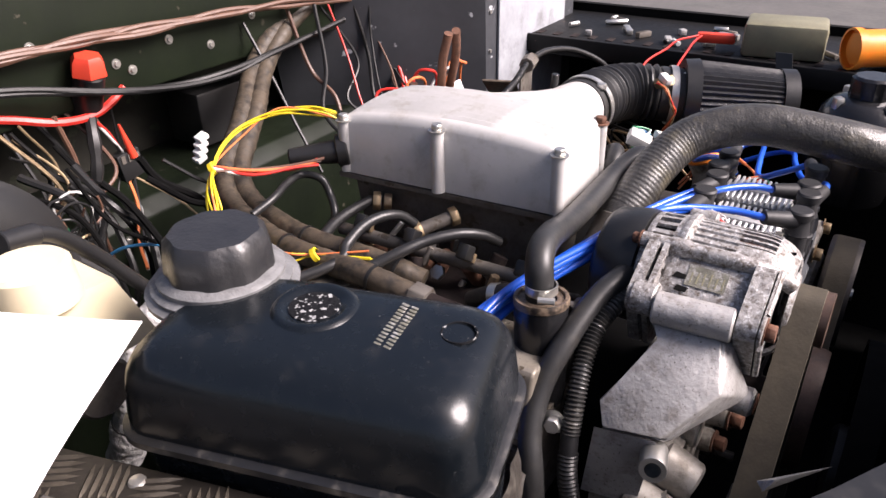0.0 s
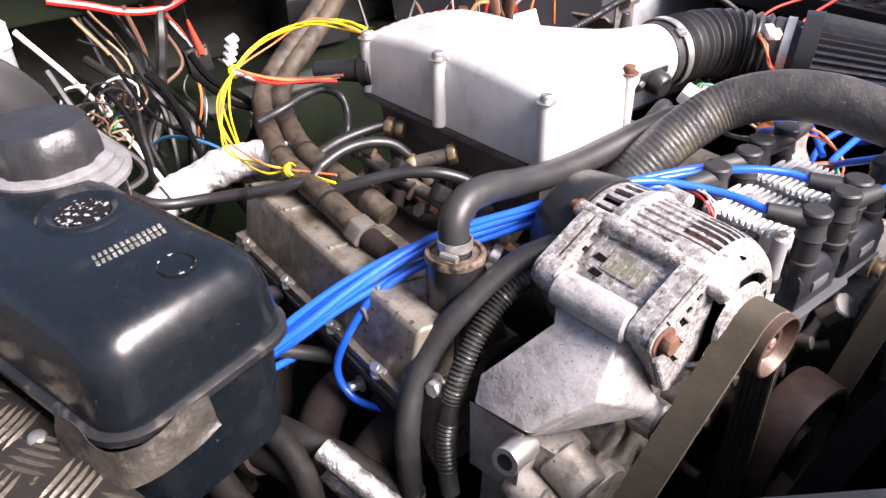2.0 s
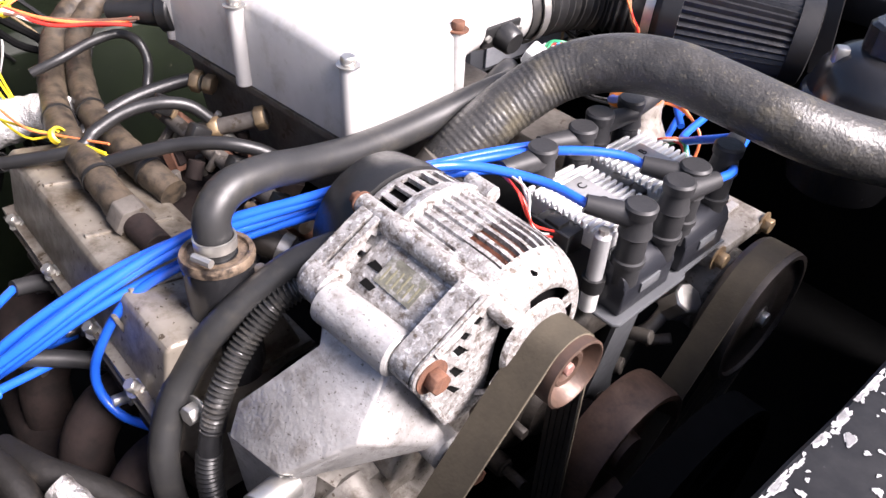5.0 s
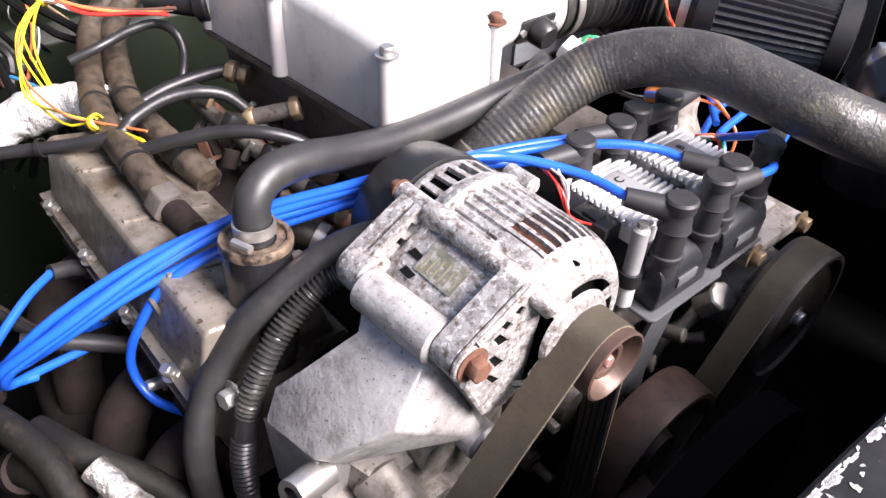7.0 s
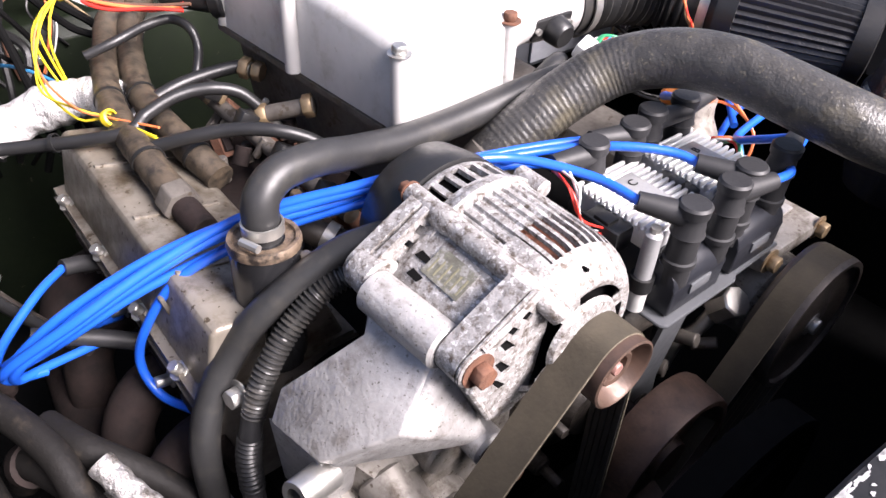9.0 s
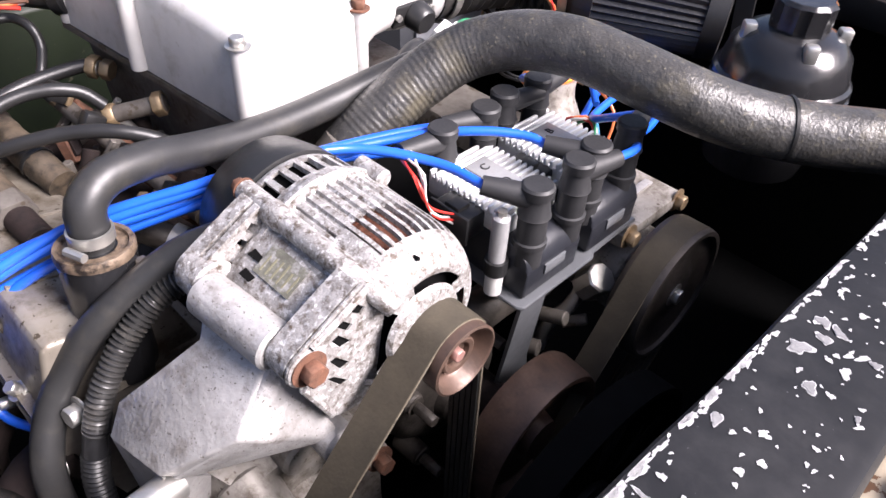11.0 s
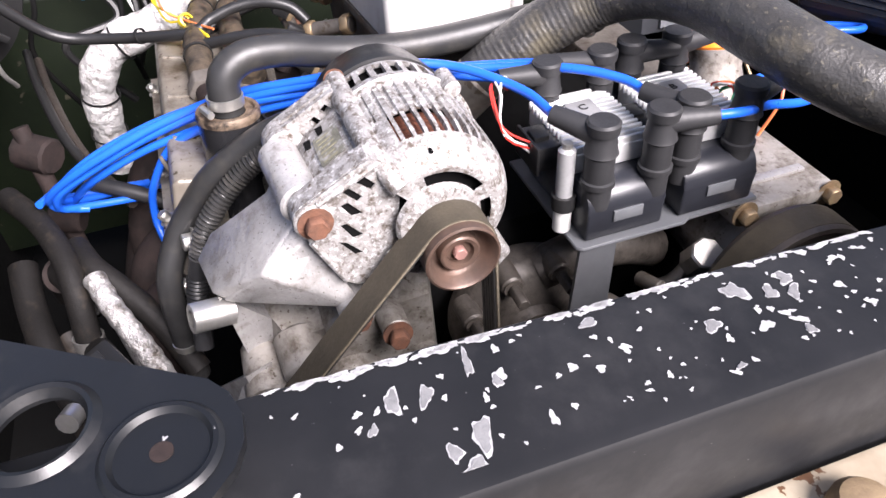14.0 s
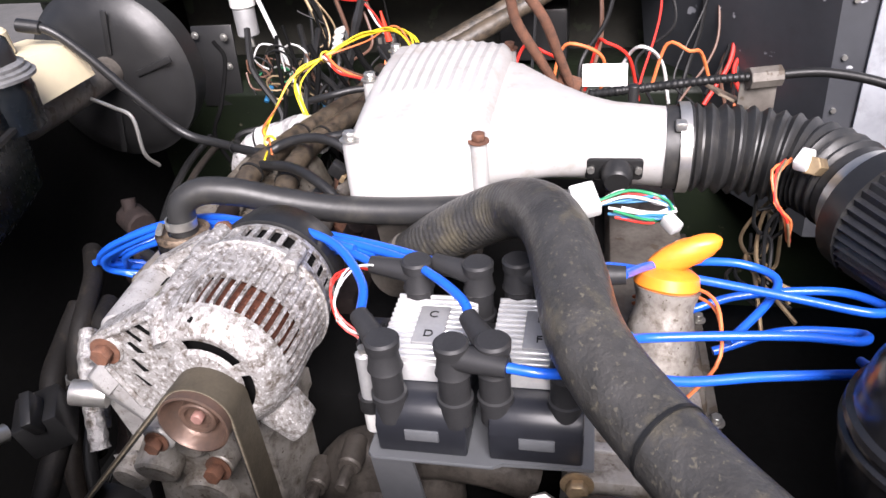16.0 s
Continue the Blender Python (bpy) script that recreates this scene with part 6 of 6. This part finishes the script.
# foil sleeve
sl = thing("heat_sleeve", (-0.66, 0.45, 0.75), "crumpled silver foil heat sleeve", "heat sleeve")
bm = sweep(B(), [(-0.60, 0.560, 0.925), (-0.635, 0.545, 0.922), (-0.670, 0.50, 0.907), (-0.680, 0.45, 0.889), (-0.682, 0.410, 0.870), (-0.692, 0.378, 0.822), (-0.71, 0.365, 0.74), (-0.75, 0.358, 0.65)], lambda d, t: 0.0250 + 0.0003 * math.sin(d * 330) + 0.0016 * math.sin(d * 87), 22, 0.003)
for v in bm.verts:
    v.co += Vector((noise.noise(v.co * 70), noise.noise(v.co * 70 + Vector((5, 0, 0))), noise.noise(v.co * 70 + Vector((0, 9, 0))))) * 0.0025
part("sleeve", bm, "sleevefoil", sl)
for p, ax in (((-0.681, 0.43, 0.880), (-0.05, -0.9, -0.4)), ((-0.697, 0.374, 0.80), (-0.2, -0.15, -1)), ((-0.712, 0.364, 0.73), (-0.3, -0.05, -1))):
    part("wire_tie", lathe(B(), [(0, 0.0262), (0, 0.0278), (0.003, 0.0278), (0.003, 0.0262)], p, ax, 24), "wire", sl)

# ---- between rocker cover and plenum ----
rail = thing("fuel_rail", (-0.42, 0.655, 0.9), "grimy fuel rail with brass fittings", "fuel rail")
part("rail", cyl(B(), (-0.57, 0.650, 0.925), (-0.27, 0.660, 0.925), 0.009, n=16), "grime", rail)
for x in (-0.53, -0.45, -0.37, -0.29):
    inj = part("injector", cyl(B(), (x, 0.655, 0.925), (x, 0.685, 0.885), 0.011, n=16, bevel=0.002), "rust", rail, "rusty injector body")
    part("injector_plug", box(B(), (x + 0.004, 0.645, 0.948), (0.016, 0.022, 0.02), rot=(-35, 0, 0), bevel=0.003), "black", inj)
    part("injector_clip", box(B(), (x + 0.004, 0.652, 0.938), (0.019, 0.006, 0.012), rot=(-35, 0, 0), bevel=0.001), "brass", inj)
for a, b, r, mt in (((-0.542, 0.693, 0.956), (-0.535, 0.698, 0.955), 0.0085, "steel"), ((-0.464, 0.655, 0.940), (-0.418, 0.712, 0.958), 0.009, "grime")):
    un = part("union_tube", cyl(B(), a, b, r, n=16, bevel=0.001), mt, rail)
    d = (Vector(b) - Vector(a)).normalized()
    for q, rr in ((Vector(b) - d * 0.012, 0.0135), (Vector(a) + d * 0.012, 0.012)):
        part("hex_nut", prism(B(), [(rr * math.cos(math.pi * i / 3), rr * math.sin(math.pi * i / 3)) for i in range(6)], frame_of(q, d), 0.011, 0.001, 1), "brass", un)
for i in range(26):
    x, y = rng.uniform(-0.55, -0.26), rng.uniform(0.605, 0.70)
    z = rng.uniform(0.875, 0.915)
    bm = cyl(B(), (x, y, z), (x + rng.uniform(-0.02, 0.02), y + rng.uniform(-0.02, 0.02), z + rng.uniform(0.004, 0.03)), rng.uniform(0.004, 0.012), n=rng.choice((6, 12)), bevel=0.0008)
    solo("manifold_stud", bm, rng.choice(("rust", "grime", "steel", "black", "rustdark", "brass")), "small grimy stud on the inlet manifold", "stud", "manifold studs")
solo("inlet_manifold", box(B(), (-0.41, 0.655, 0.865), (0.32, 0.12, 0.035), bevel=0.008), "rustdark", "grimy inlet manifold casting under the fuel rail", "inlet manifold")
hose("coolant_hose", [(-0.33, 0.60, 0.915), (-0.30, 0.595, 0.935), (-0.27, 0.60, 0.945), (-0.24, 0.62, 0.935), (-0.22, 0.65, 0.92)], 0.012, "brownhose", "short grimy coolant hose", n=14)
for p, ax in (((-0.30, 0.595, 0.935), (1, 0.05, 0.3)), ((-0.245, 0.617, 0.938), (0.8, 0.5, -0.3))):
    solo("hose_clip", lathe(B(), [(0, 0.0125), (0, 0.0145), (0.010, 0.0145), (0.010, 0.0125)], p, ax, 22), "steel", "small shiny steel hose clip", "hose clip", "hose clips")
hose("sensor_arm", [(-0.195, 0.565, 0.965), (-0.18, 0.60, 0.96), (-0.165, 0.63, 0.95), (-0.155, 0.66, 0.935)], ribs(0.011, 0.0015, 0.018), "grime", "grimy metal sensor fitting beside the canister", "fitting", n=12)

# ---- throttle side ----
tps = thing("throttle_sensor", (-0.36, 1.0, 0.97), "black throttle position sensor on the throttle neck", "sensor")
part("plate", box(B(), (-0.357, 1.0, 0.998), (0.006, 0.062, 0.028), rot=(0, 12, 0), bevel=0.004), "black", tps)
part("knob", cyl(B(), (-0.357, 1.003, 0.996), (-0.335, 1.003, 0.991), 0.018, 0.016, 24, 0.003), "black", tps)
for y in (0.975, 1.026):
    part("screw", cyl(B(), (-0.356, y, 0.999), (-0.350, y, 0.998), 0.004, n=12), "steel", tps)
wc = thing("white_connector", (-0.27, 0.972, 0.99), "white multi-pin connector with thin wires", "connector")
part("shell", box(B(), (-0.268, 0.970, 1.006), (0.034, 0.026, 0.018), rot=(10, 25, 20), bevel=0.003), "white", wc)
part("small_shell", box(B(), (-0.262, 1.055, 0.985), (0.018, 0.014, 0.012), rot=(0, 20, 40), bevel=0.002), "white", wc)
for i in range(7):
    wire(jit([(-0.275, 0.98, 1.0), (-0.29, 1.01, 1.0), (-0.298, 1.045, 0.995), (-0.285, 1.06, 0.988), (-0.275, 1.04, 0.982), (-0.28, 1.0, 0.985)], 0.007), 0.0016, ("bluewire", "white", "greenwire", "white", "bluewire", "red", "greenwire")[i], "thin wire on the throttle connector")
solo("neck_stub", cyl(B(), (-0.43, 1.02, 1.045), (-0.428, 1.02, 1.068), 0.006, n=12, bevel=0.001), "black", "small black vacuum stub on the throttle neck", "stub")
hose("heater_elbow", [(-0.29, 0.90, 0.965), (-0.285, 0.915, 0.985), (-0.292, 0.945, 0.992), (-0.31, 0.965, 0.975), (-0.32, 0.97, 0.94)], 0.012, "rubber", "short black rubber elbow below the throttle", n=14)
solo("hose_stub", cyl(B(), (-0.238, 0.765, 0.925), (-0.228, 0.800, 0.962), 0.0275, n=28, bevel=0.004), "grime", "grimy aluminium thermostat housing", "thermostat housing")
mp = thing("airflow_sensor", (-0.31, 1.19, 1.03), "brass air temperature sensor with white plug and orange wires", "sensor")
part("brass_body", cyl(B(), (-0.318, 1.196, 1.022), (-0.292, 1.180, 1.036), 0.010, n=6, bevel=0.001), "brass", mp)
part("white_plug", box(B(), (-0.300, 1.176, 1.038), (0.024, 0.014, 0.012), rot=(0, 20, -35), bevel=0.003), "white", mp)
for i in range(5):
    wire(jit([(-0.310, 1.165, 1.035), (-0.29, 1.150, 1.028), (-0.278, 1.152, 1.005), (-0.275, 1.165, 0.985), (-0.29, 1.175, 0.95)], 0.004), 0.0014, ("orangewire", "red", "orangewire", "brass", "orangewire")[i], "thin orange wire at the air hose")
for i in range(10):
    wire(jit([(-0.40, 1.17, 0.93), (-0.35, 1.16, 0.92), (-0.29, 1.15, 0.925), (-0.24, 1.17, 0.91)], 0.03), 0.0022, rng.choice(("wire", "red", "orangewire", "white", "wire", "brass")), "thin loose wire below the air hose")
# throttle cable and its bracket
cb = thing("throttle_cable", (-0.55, 1.18, 1.0), "black throttle cable on a bent steel bracket", "throttle cable")
part("inner_cable", sweep(B(), [(-0.50, 0.97, 1.03), (-0.515, 1.05, 1.034), (-0.54, 1.13, 1.034), (-0.56, 1.184, 1.03)], ribs(0.0055, 0.0008, 0.008), 10, 0.002), "wire", cb)
part("outer_cable", sweep(B(), [(-0.56, 1.184, 1.03), (-0.555, 1.26, 1.035), (-0.53, 1.34, 1.02), (-0.49, 1.40, 0.98), (-0.47, 1.43, 0.92)], 0.006, 10), "wire", cb)
part("adjuster", cyl(B(), (-0.552, 1.165, 1.03), (-0.562, 1.205, 1.03), 0.014, n=8, bevel=0.001), "grime", cb)
part("bracket", box(B(), (-0.56, 1.18, 0.98), (0.004, 0.045, 0.10), bevel=0.001), "grime", cb)
part("arm", box(B(), (-0.60, 1.16, 0.985), (0.06, 0.09, 0.004), rot=(-30, 0, 20), bevel=0.001), "brownscuff", cb)
pl = thing("old_pliers", (-0.58, 0.92, 1.0), "rusty pliers standing behind the plenum", "pliers")
for s in (-1, 1):
    part("handle", sweep(B(), [(-0.585, 0.935 + 0.010 * s, 1.01), (-0.565, 0.915 + 0.014 * s, 1.06), (-0.545, 0.895 + 0.018 * s, 1.11), (-0.53, 0.880 + 0.010 * s, 1.15)], 0.0068, 10), "rust", pl)
part("jaw", box(B(), (-0.588, 0.938, 1.0), (0.016, 0.034, 0.05), rot=(-18, 0, 0), bevel=0.004), "rust", pl)
solo("white_tag", box(B(), (-0.60, 0.99, 1.02), (0.004, 0.06, 0.03), rot=(0, -25, 0)), "paper", "small white label tag on the wires", "tag")
# rocker cover of the far bank, below the oil filler
farc = thing("rocker_cover", (-0.32, 1.03, 0.80), "grimy cast aluminium rocker cover of the far cylinder bank", "rocker cover")
bm = loft(B(), [[Vector((x, y, z)) for y, z in ((0.985, 0.80), (1.0, 0.885), (1.085, 0.885), (1.10, 0.80))] for x in (-0.545, -0.145)])
bmesh.ops.bevel(bm, geom=[e for e in bm.edges], offset=0.005, segments=2, profile=0.5, affect="EDGES")
part("cover", bm, "grime", farc)
part("flange", box(B(), (-0.347, 1.045, 0.797), (0.41, 0.135, 0.008), bevel=0.002), "grime", farc)
for x in (-0.50, -0.35, -0.18):
    part("flange_bolt", bolt(B(), (x, 1.108, 0.80), (0, 0, 1), 0.006, 0.008), "steel", farc)
for a0 in (0.0, 0.008):
    wire([(-0.215, 1.02, 0.92 + a0), (-0.19, 1.06, 0.952 + a0), (-0.165, 1.085, 0.958 + a0), (-0.135, 1.09, 0.950), (-0.115, 1.085, 0.93), (-0.11, 1.06, 0.89)], 0.0017, "orangewire", "thin orange wire looping beside the coils")
# oil filler
of = thing("oil_filler", (-0.165, 1.042, 0.90), "cast aluminium oil filler neck with orange cap", "oil filler")
part("neck", lathe(B(), [(-0.035, 0.034), (0, 0.034), (0.02, 0.030), (0.035, 0.026), (0.045, 0.027), (0.055, 0.030), (0.055, 0)], (-0.165, 1.042, 0.912), (-0.35, 0.1, 1), 28), "oldcast", of)
cap = part("cap", lathe(B(), [(0, 0.026), (0.004, 0.030), (0.014, 0.028), (0.018, 0.022), (0.02, 0)], (-0.184, 1.046, 0.962), (-0.35, 0.1, 1), 28), "orange", of, "bright orange screw cap")
bm = B()
bmesh.ops.create_uvsphere(bm, u_segments=24, v_segments=14, radius=1, matrix=pose(-0.196, 1.060, 0.992, 24, 0, 8) @ Matrix.Diagonal((0.012, 0.036, 0.014, 1)))
for v in bm.verts:
    v.co.x += 0.0012 * math.sin(v.co.z * 900)
part("wing", bm, "orange", cap, "rounded ribbed grip")
for i in range(5):
    wire(jit([(-0.07, 0.985, 0.95), (-0.10, 1.01, 0.965), (-0.125, 1.005, 0.955), (-0.12, 1.02, 0.93), (-0.10, 1.03, 0.90)], 0.006), 0.0018, ("orangewire", "red", "bluewire", "greenwire", "white")[i], "thin coil wire beside the oil filler")
for i in range(4):
    wire(jit([(-0.078, 0.79, 0.965), (-0.085, 0.765, 0.985), (-0.10, 0.762, 1.01), (-0.125, 0.775, 1.012), (-0.15, 0.80, 0.99)], 0.005), 0.0011, ("red", "white", "red", "white", "greenwire", "red")[i], "thin red and white coil wire")

# ---- far side ----
foot = thing("footwell_box", (-0.85, 1.45, 0.7), "dark grey painted footwell box on the bulkhead", "footwell")
part("shell", hull(B(), [(-0.72, 1.32, 0.70), (-0.72, 1.75, 0.70), (-1.08, 1.75, 0.70), (-1.08, 1.10, 0.70), (-0.72, 1.30, 1.30), (-0.72, 1.75, 1.30), (-1.08, 1.75, 1.30), (-1.08, 1.02, 1.30)]), "grey", foot)
for z in (0.85, 0.92, 1.0, 1.08, 1.15):
    part("rivet", cyl(B(), (-0.7205, 1.325, z), (-0.716, 1.325, z), 0.004, n=10), "steel", foot)
part("light_panel", box(B(), (-0.716, 1.52, 1.0), (0.006, 0.33, 0.58), bevel=0.002), "greylight", foot, "lighter scuffed grey panel")
tray = thing("wing_tray", (-0.2, 1.6, 0.98), "dirty slotted metal wing tray used as a tool shelf", "tray")
part("shelf", box(B(), (-0.27, 1.64, 0.995), (1.0, 0.30, 0.012), bevel=0.003), "dark", tray)
part("lip", box(B(), (-0.27, 1.49, 0.985), (1.0, 0.010, 0.040), bevel=0.003), "dark", tray)
for i in range(22):
    part("slot", box(B(), (-0.70 + 0.042 * i, 1.53, 1.0016), (0.014, 0.03, 0.002), bevel=0.0005, seg=1), "rustdark", tray)
mm = thing("battery_charger", (-0.2, 1.6, 1.0), "grey-green battery charger box with red clip", "charger")
part("case", box(B(), (-0.19, 1.58, 1.035), (0.15, 0.11, 0.065), rot=(0, 0, 8), bevel=0.008), "olive", mm)
part("red_clip", box(B(), (-0.315, 1.55, 1.025), (0.075, 0.022, 0.02), rot=(0, 0, 12), bevel=0.005), "redplastic", mm, "red plastic clip")
for i in range(2):
    wire([(-0.34, 1.545, 1.03), (-0.37 + 0.03 * i, 1.48, 1.03), (-0.37 + 0.04 * i, 1.40, 1.03), (-0.38 + 0.06 * i, 1.30, 1.02), (-0.36 + 0.05 * i, 1.22, 0.98)], 0.002, "red", "thin red test lead hanging over the wing")
og = thing("orange_torch", (-0.03, 1.56, 1.0), "bright orange plastic torch on the tray", "torch")
part("barrel", cyl(B(), (-0.06, 1.52, 1.04), (0.03, 1.58, 1.04), 0.034, n=24, bevel=0.006), "orange", og)
part("lens_ring", lathe(B(), [(0, 0.034), (0, 0.038), (0.014, 0.038), (0.014, 0.030)], (-0.066, 1.516, 1.04), (0.83, 0.55, 0), 24), "orange", og)
for i in range(34):
    x, y = rng.uniform(-0.68, 0.1), rng.uniform(1.52, 1.72)
    a = rng.uniform(0, 180)
    L = rng.uniform(0.012, 0.06)
    bm = prism(B(), [(0.006 * math.cos(math.pi * k / 3), 0.006 * math.sin(math.pi * k / 3)) for k in range(6)], frame_of((x, y, 1.008), (math.cos(radians(a)), math.sin(radians(a)), 0.02)), L, 0.001, 1) if i % 3 else box(B(), (x, y, 1.008), (L, 0.014, 0.012), rot=(0, 0, a), bevel=0.002)
    solo("loose_tool", bm, rng.choice(("steel", "steel", "grime", "cast", "white", "black")), "small steel tool bit lying on the tray", "tool", "loose tools")
strap = thing("filter_strap", (-0.17, 1.4, 0.9), "black metal strap beside the air filter", "strap")
part("strap", hull(B(), [(-0.185, 1.47, 1.03), (-0.155, 1.47, 1.03), (-0.15, 1.43, 0.90), (-0.125, 1.43, 0.90), (-0.185, 1.474, 1.03), (-0.155, 1.474, 1.03), (-0.15, 1.434, 0.90), (-0.125, 1.434, 0.90)]), "black", strap)

# ---- steering fluid reservoir ----
rs = thing("fluid_reservoir", (-0.003, 1.222, 0.90), "black plastic fluid reservoir with ribbed waist", "reservoir")
part("bowl", lathe(B(), [(-0.09, 0), (-0.09, 0.055), (-0.03, 0.070), (0.0, 0.072), (0.002, 0.075), (0.007, 0.075), (0.009, 0.072), (0.014, 0.072), (0.016, 0.074), (0.021, 0.073), (0.024, 0.069), (0.050, 0.063), (0.066, 0.050), (0.072, 0.036), (0.073, 0)], (-0.003, 1.222, 0.969), (0, 0, 1), 48), "gloss", rs)
part("cap", lathe(B(), [(0.07, 0.03), (0.10, 0.03), (0.104, 0.026), (0.104, 0)], (-0.003, 1.222, 0.969), (0, 0, 1), 32, lambda a: 1 + 0.04 * math.sin(12 * a)), "gloss", rs)
for a in (40, 130, 220, 310):
    p = Vector((-0.003 + 0.05 * math.cos(radians(a)), 1.222 + 0.05 * math.sin(radians(a)), 1.034))
    part("clip", box(B(), p, (0.014, 0.014, 0.02), rot=(0, 0, a), bevel=0.003), "steel", rs)

# ---- pipes low beside the tank ----
elbow = thing("coolant_elbow", (-0.25, 0.34, 0.8), "brown grimy coolant elbow with hoses and clips", "coolant elbow")
part("elbow", sweep(B(), [(-0.30, 0.33, 0.76), (-0.285, 0.335, 0.80), (-0.265, 0.345, 0.816), (-0.235, 0.36, 0.81), (-0.215, 0.37, 0.79)], 0.015, 16), "lowhose", elbow)
part("collar", lathe(B(), [(0, 0.015), (0, 0.020), (0.014, 0.020), (0.014, 0.015)], (-0.275, 0.34, 0.806), (0.7, 0.3, 0.6), 24), "rustdark", elbow)
part("long_hose", sweep(B(), [(-0.36, 0.30, 0.862), (-0.308, 0.333, 0.855), (-0.25, 0.356, 0.846), (-0.215, 0.362, 0.826), (-0.196, 0.360, 0.79), (-0.188, 0.355, 0.74), (-0.18, 0.35, 0.66)], 0.0125, 16), "lowhose", elbow, "smooth black rubber hose")
part("clip", lathe(B(), [(0, 0.0135), (0, 0.0152), (0.012, 0.0152), (0.012, 0.0135)], (-0.195, 0.3595, 0.785), (0.15, -0.1, -1), 20), "steel", elbow)
foil = thing("foil_pipes", (-0.2, 0.40, 0.75), "foil-wrapped pipe beside the engine", "pipe")
part("upper_pipe", sweep(B(), [(-0.212, 0.384, 0.842), (-0.196, 0.390, 0.834), (-0.179, 0.397, 0.824), (-0.135, 0.421, 0.790), (-0.11, 0.434, 0.755)], lambda d, t: 0.011 + 0.0006 * math.sin(d * 400), 14, 0.004), "foil", foil)
part("lower_pipe", sweep(B(), [(-0.215, 0.385, 0.805), (-0.19, 0.395, 0.785), (-0.15, 0.41, 0.745)], 0.008, 12), "foil", foil)
for pts, r, mt, lb in (([(-0.285, 0.372, 0.86), (-0.24, 0.39, 0.862), (-0.22, 0.41, 0.845), (-0.19, 0.44, 0.812), (-0.15, 0.465, 0.77)], 0.013, "lowhose", "smooth dull black hose beside the tank"),
                       ([(-0.185, 0.375, 0.802), (-0.16, 0.385, 0.812), (-0.13, 0.395, 0.806), (-0.09, 0.40, 0.79), (-0.04, 0.40, 0.75)], 0.014, "lowhose", "brown grimy hose bending over the pipes"),
                       ([(-0.30, 0.31, 0.84), (-0.25, 0.315, 0.82), (-0.19, 0.33, 0.80), (-0.16, 0.34, 0.74), (-0.15, 0.34, 0.62)], 0.015, "lowhose", "thick dull hose running down"),
                       ([(-0.22, 0.345, 0.80), (-0.18, 0.36, 0.77), (-0.14, 0.36, 0.70), (-0.13, 0.36, 0.60)], 0.014, "brownhose", "dark brown hose running down"),
                       ([(-0.20, 0.37, 0.78), (-0.15, 0.38, 0.72), (-0.12, 0.39, 0.65)], 0.009, "black", "thin dark hose running down"),
                       ([(-0.75, 0.30, 0.86), (-0.60, 0.33, 0.87), (-0.45, 0.37, 0.86), (-0.35, 0.42, 0.84)], 0.006, "wire", "thin dark pipe running along the bay"),
                       ([(-0.75, 0.31, 0.845), (-0.60, 0.34, 0.855), (-0.45, 0.38, 0.848), (-0.35, 0.43, 0.825)], 0.006, "brownhose", "thin brown pipe running along the bay")):
    pts = [(x, y - 0.01, z - (0.03 if x > -0.34 else 0)) for x, y, z in pts]
    hose("lower_hose", pts, r, mt, lb, "hose", 14, 0.008, "hoses low in the bay")
blk = thing("black_valve", (-0.09, 0.40, 0.80), "black plastic valve block with clips", "valve")
part("block", box(B(), (-0.105, 0.385, 0.80), (0.055, 0.05, 0.05), rot=(10, 5, 30), bevel=0.004), "black", blk)
part("tab", box(B(), (-0.085, 0.395, 0.833), (0.04, 0.012, 0.03), rot=(10, 25, 30), bevel=0.002), "black", blk)
part("clip", cyl(B(), (-0.075, 0.36, 0.81), (-0.06, 0.355, 0.815), 0.010, n=12), "steel", blk)
lk = thing("steering_link", (-0.42, 0.33, 0.7), "rusty steering joint low in the bay", "steering joint")
part("rod", cyl(B(), (-0.44, 0.32, 0.90), (-0.36, 0.35, 0.66), 0.010, n=14), "rustdark", lk)
part("joint", cyl(B(), (-0.445, 0.31, 0.87), (-0.42, 0.345, 0.865), 0.022, n=10, bevel=0.003), "rustdark", lk)
part("lower_joint", cyl(B(), (-0.40, 0.32, 0.80), (-0.39, 0.355, 0.795), 0.018, n=10, bevel=0.003), "rustdark", lk)
# fan and cowl deep at the front
fan = thing("cooling_fan", (0.10, 0.78, 0.45), "black plastic cooling fan deep behind the radiator panel", "fan")
part("hub", cyl(B(), (0.07, 0.78, 0.70), (0.11, 0.78, 0.70), 0.06, n=28, bevel=0.006), "black", fan)
part("ring", lathe(B(), [(0, 0.165), (0, 0.171), (0.03, 0.171), (0.03, 0.165)], (0.08, 0.78, 0.70), AX, 48), "void", fan)
for a in range(0, 360, 45):
    part("blade", box(B(), (0.095, 0.78 + 0.11 * math.cos(radians(a)), 0.70 + 0.11 * math.sin(radians(a))), (0.006, 0.11, 0.05), rot=(a, 0, 0), bevel=0.002), "void", fan)
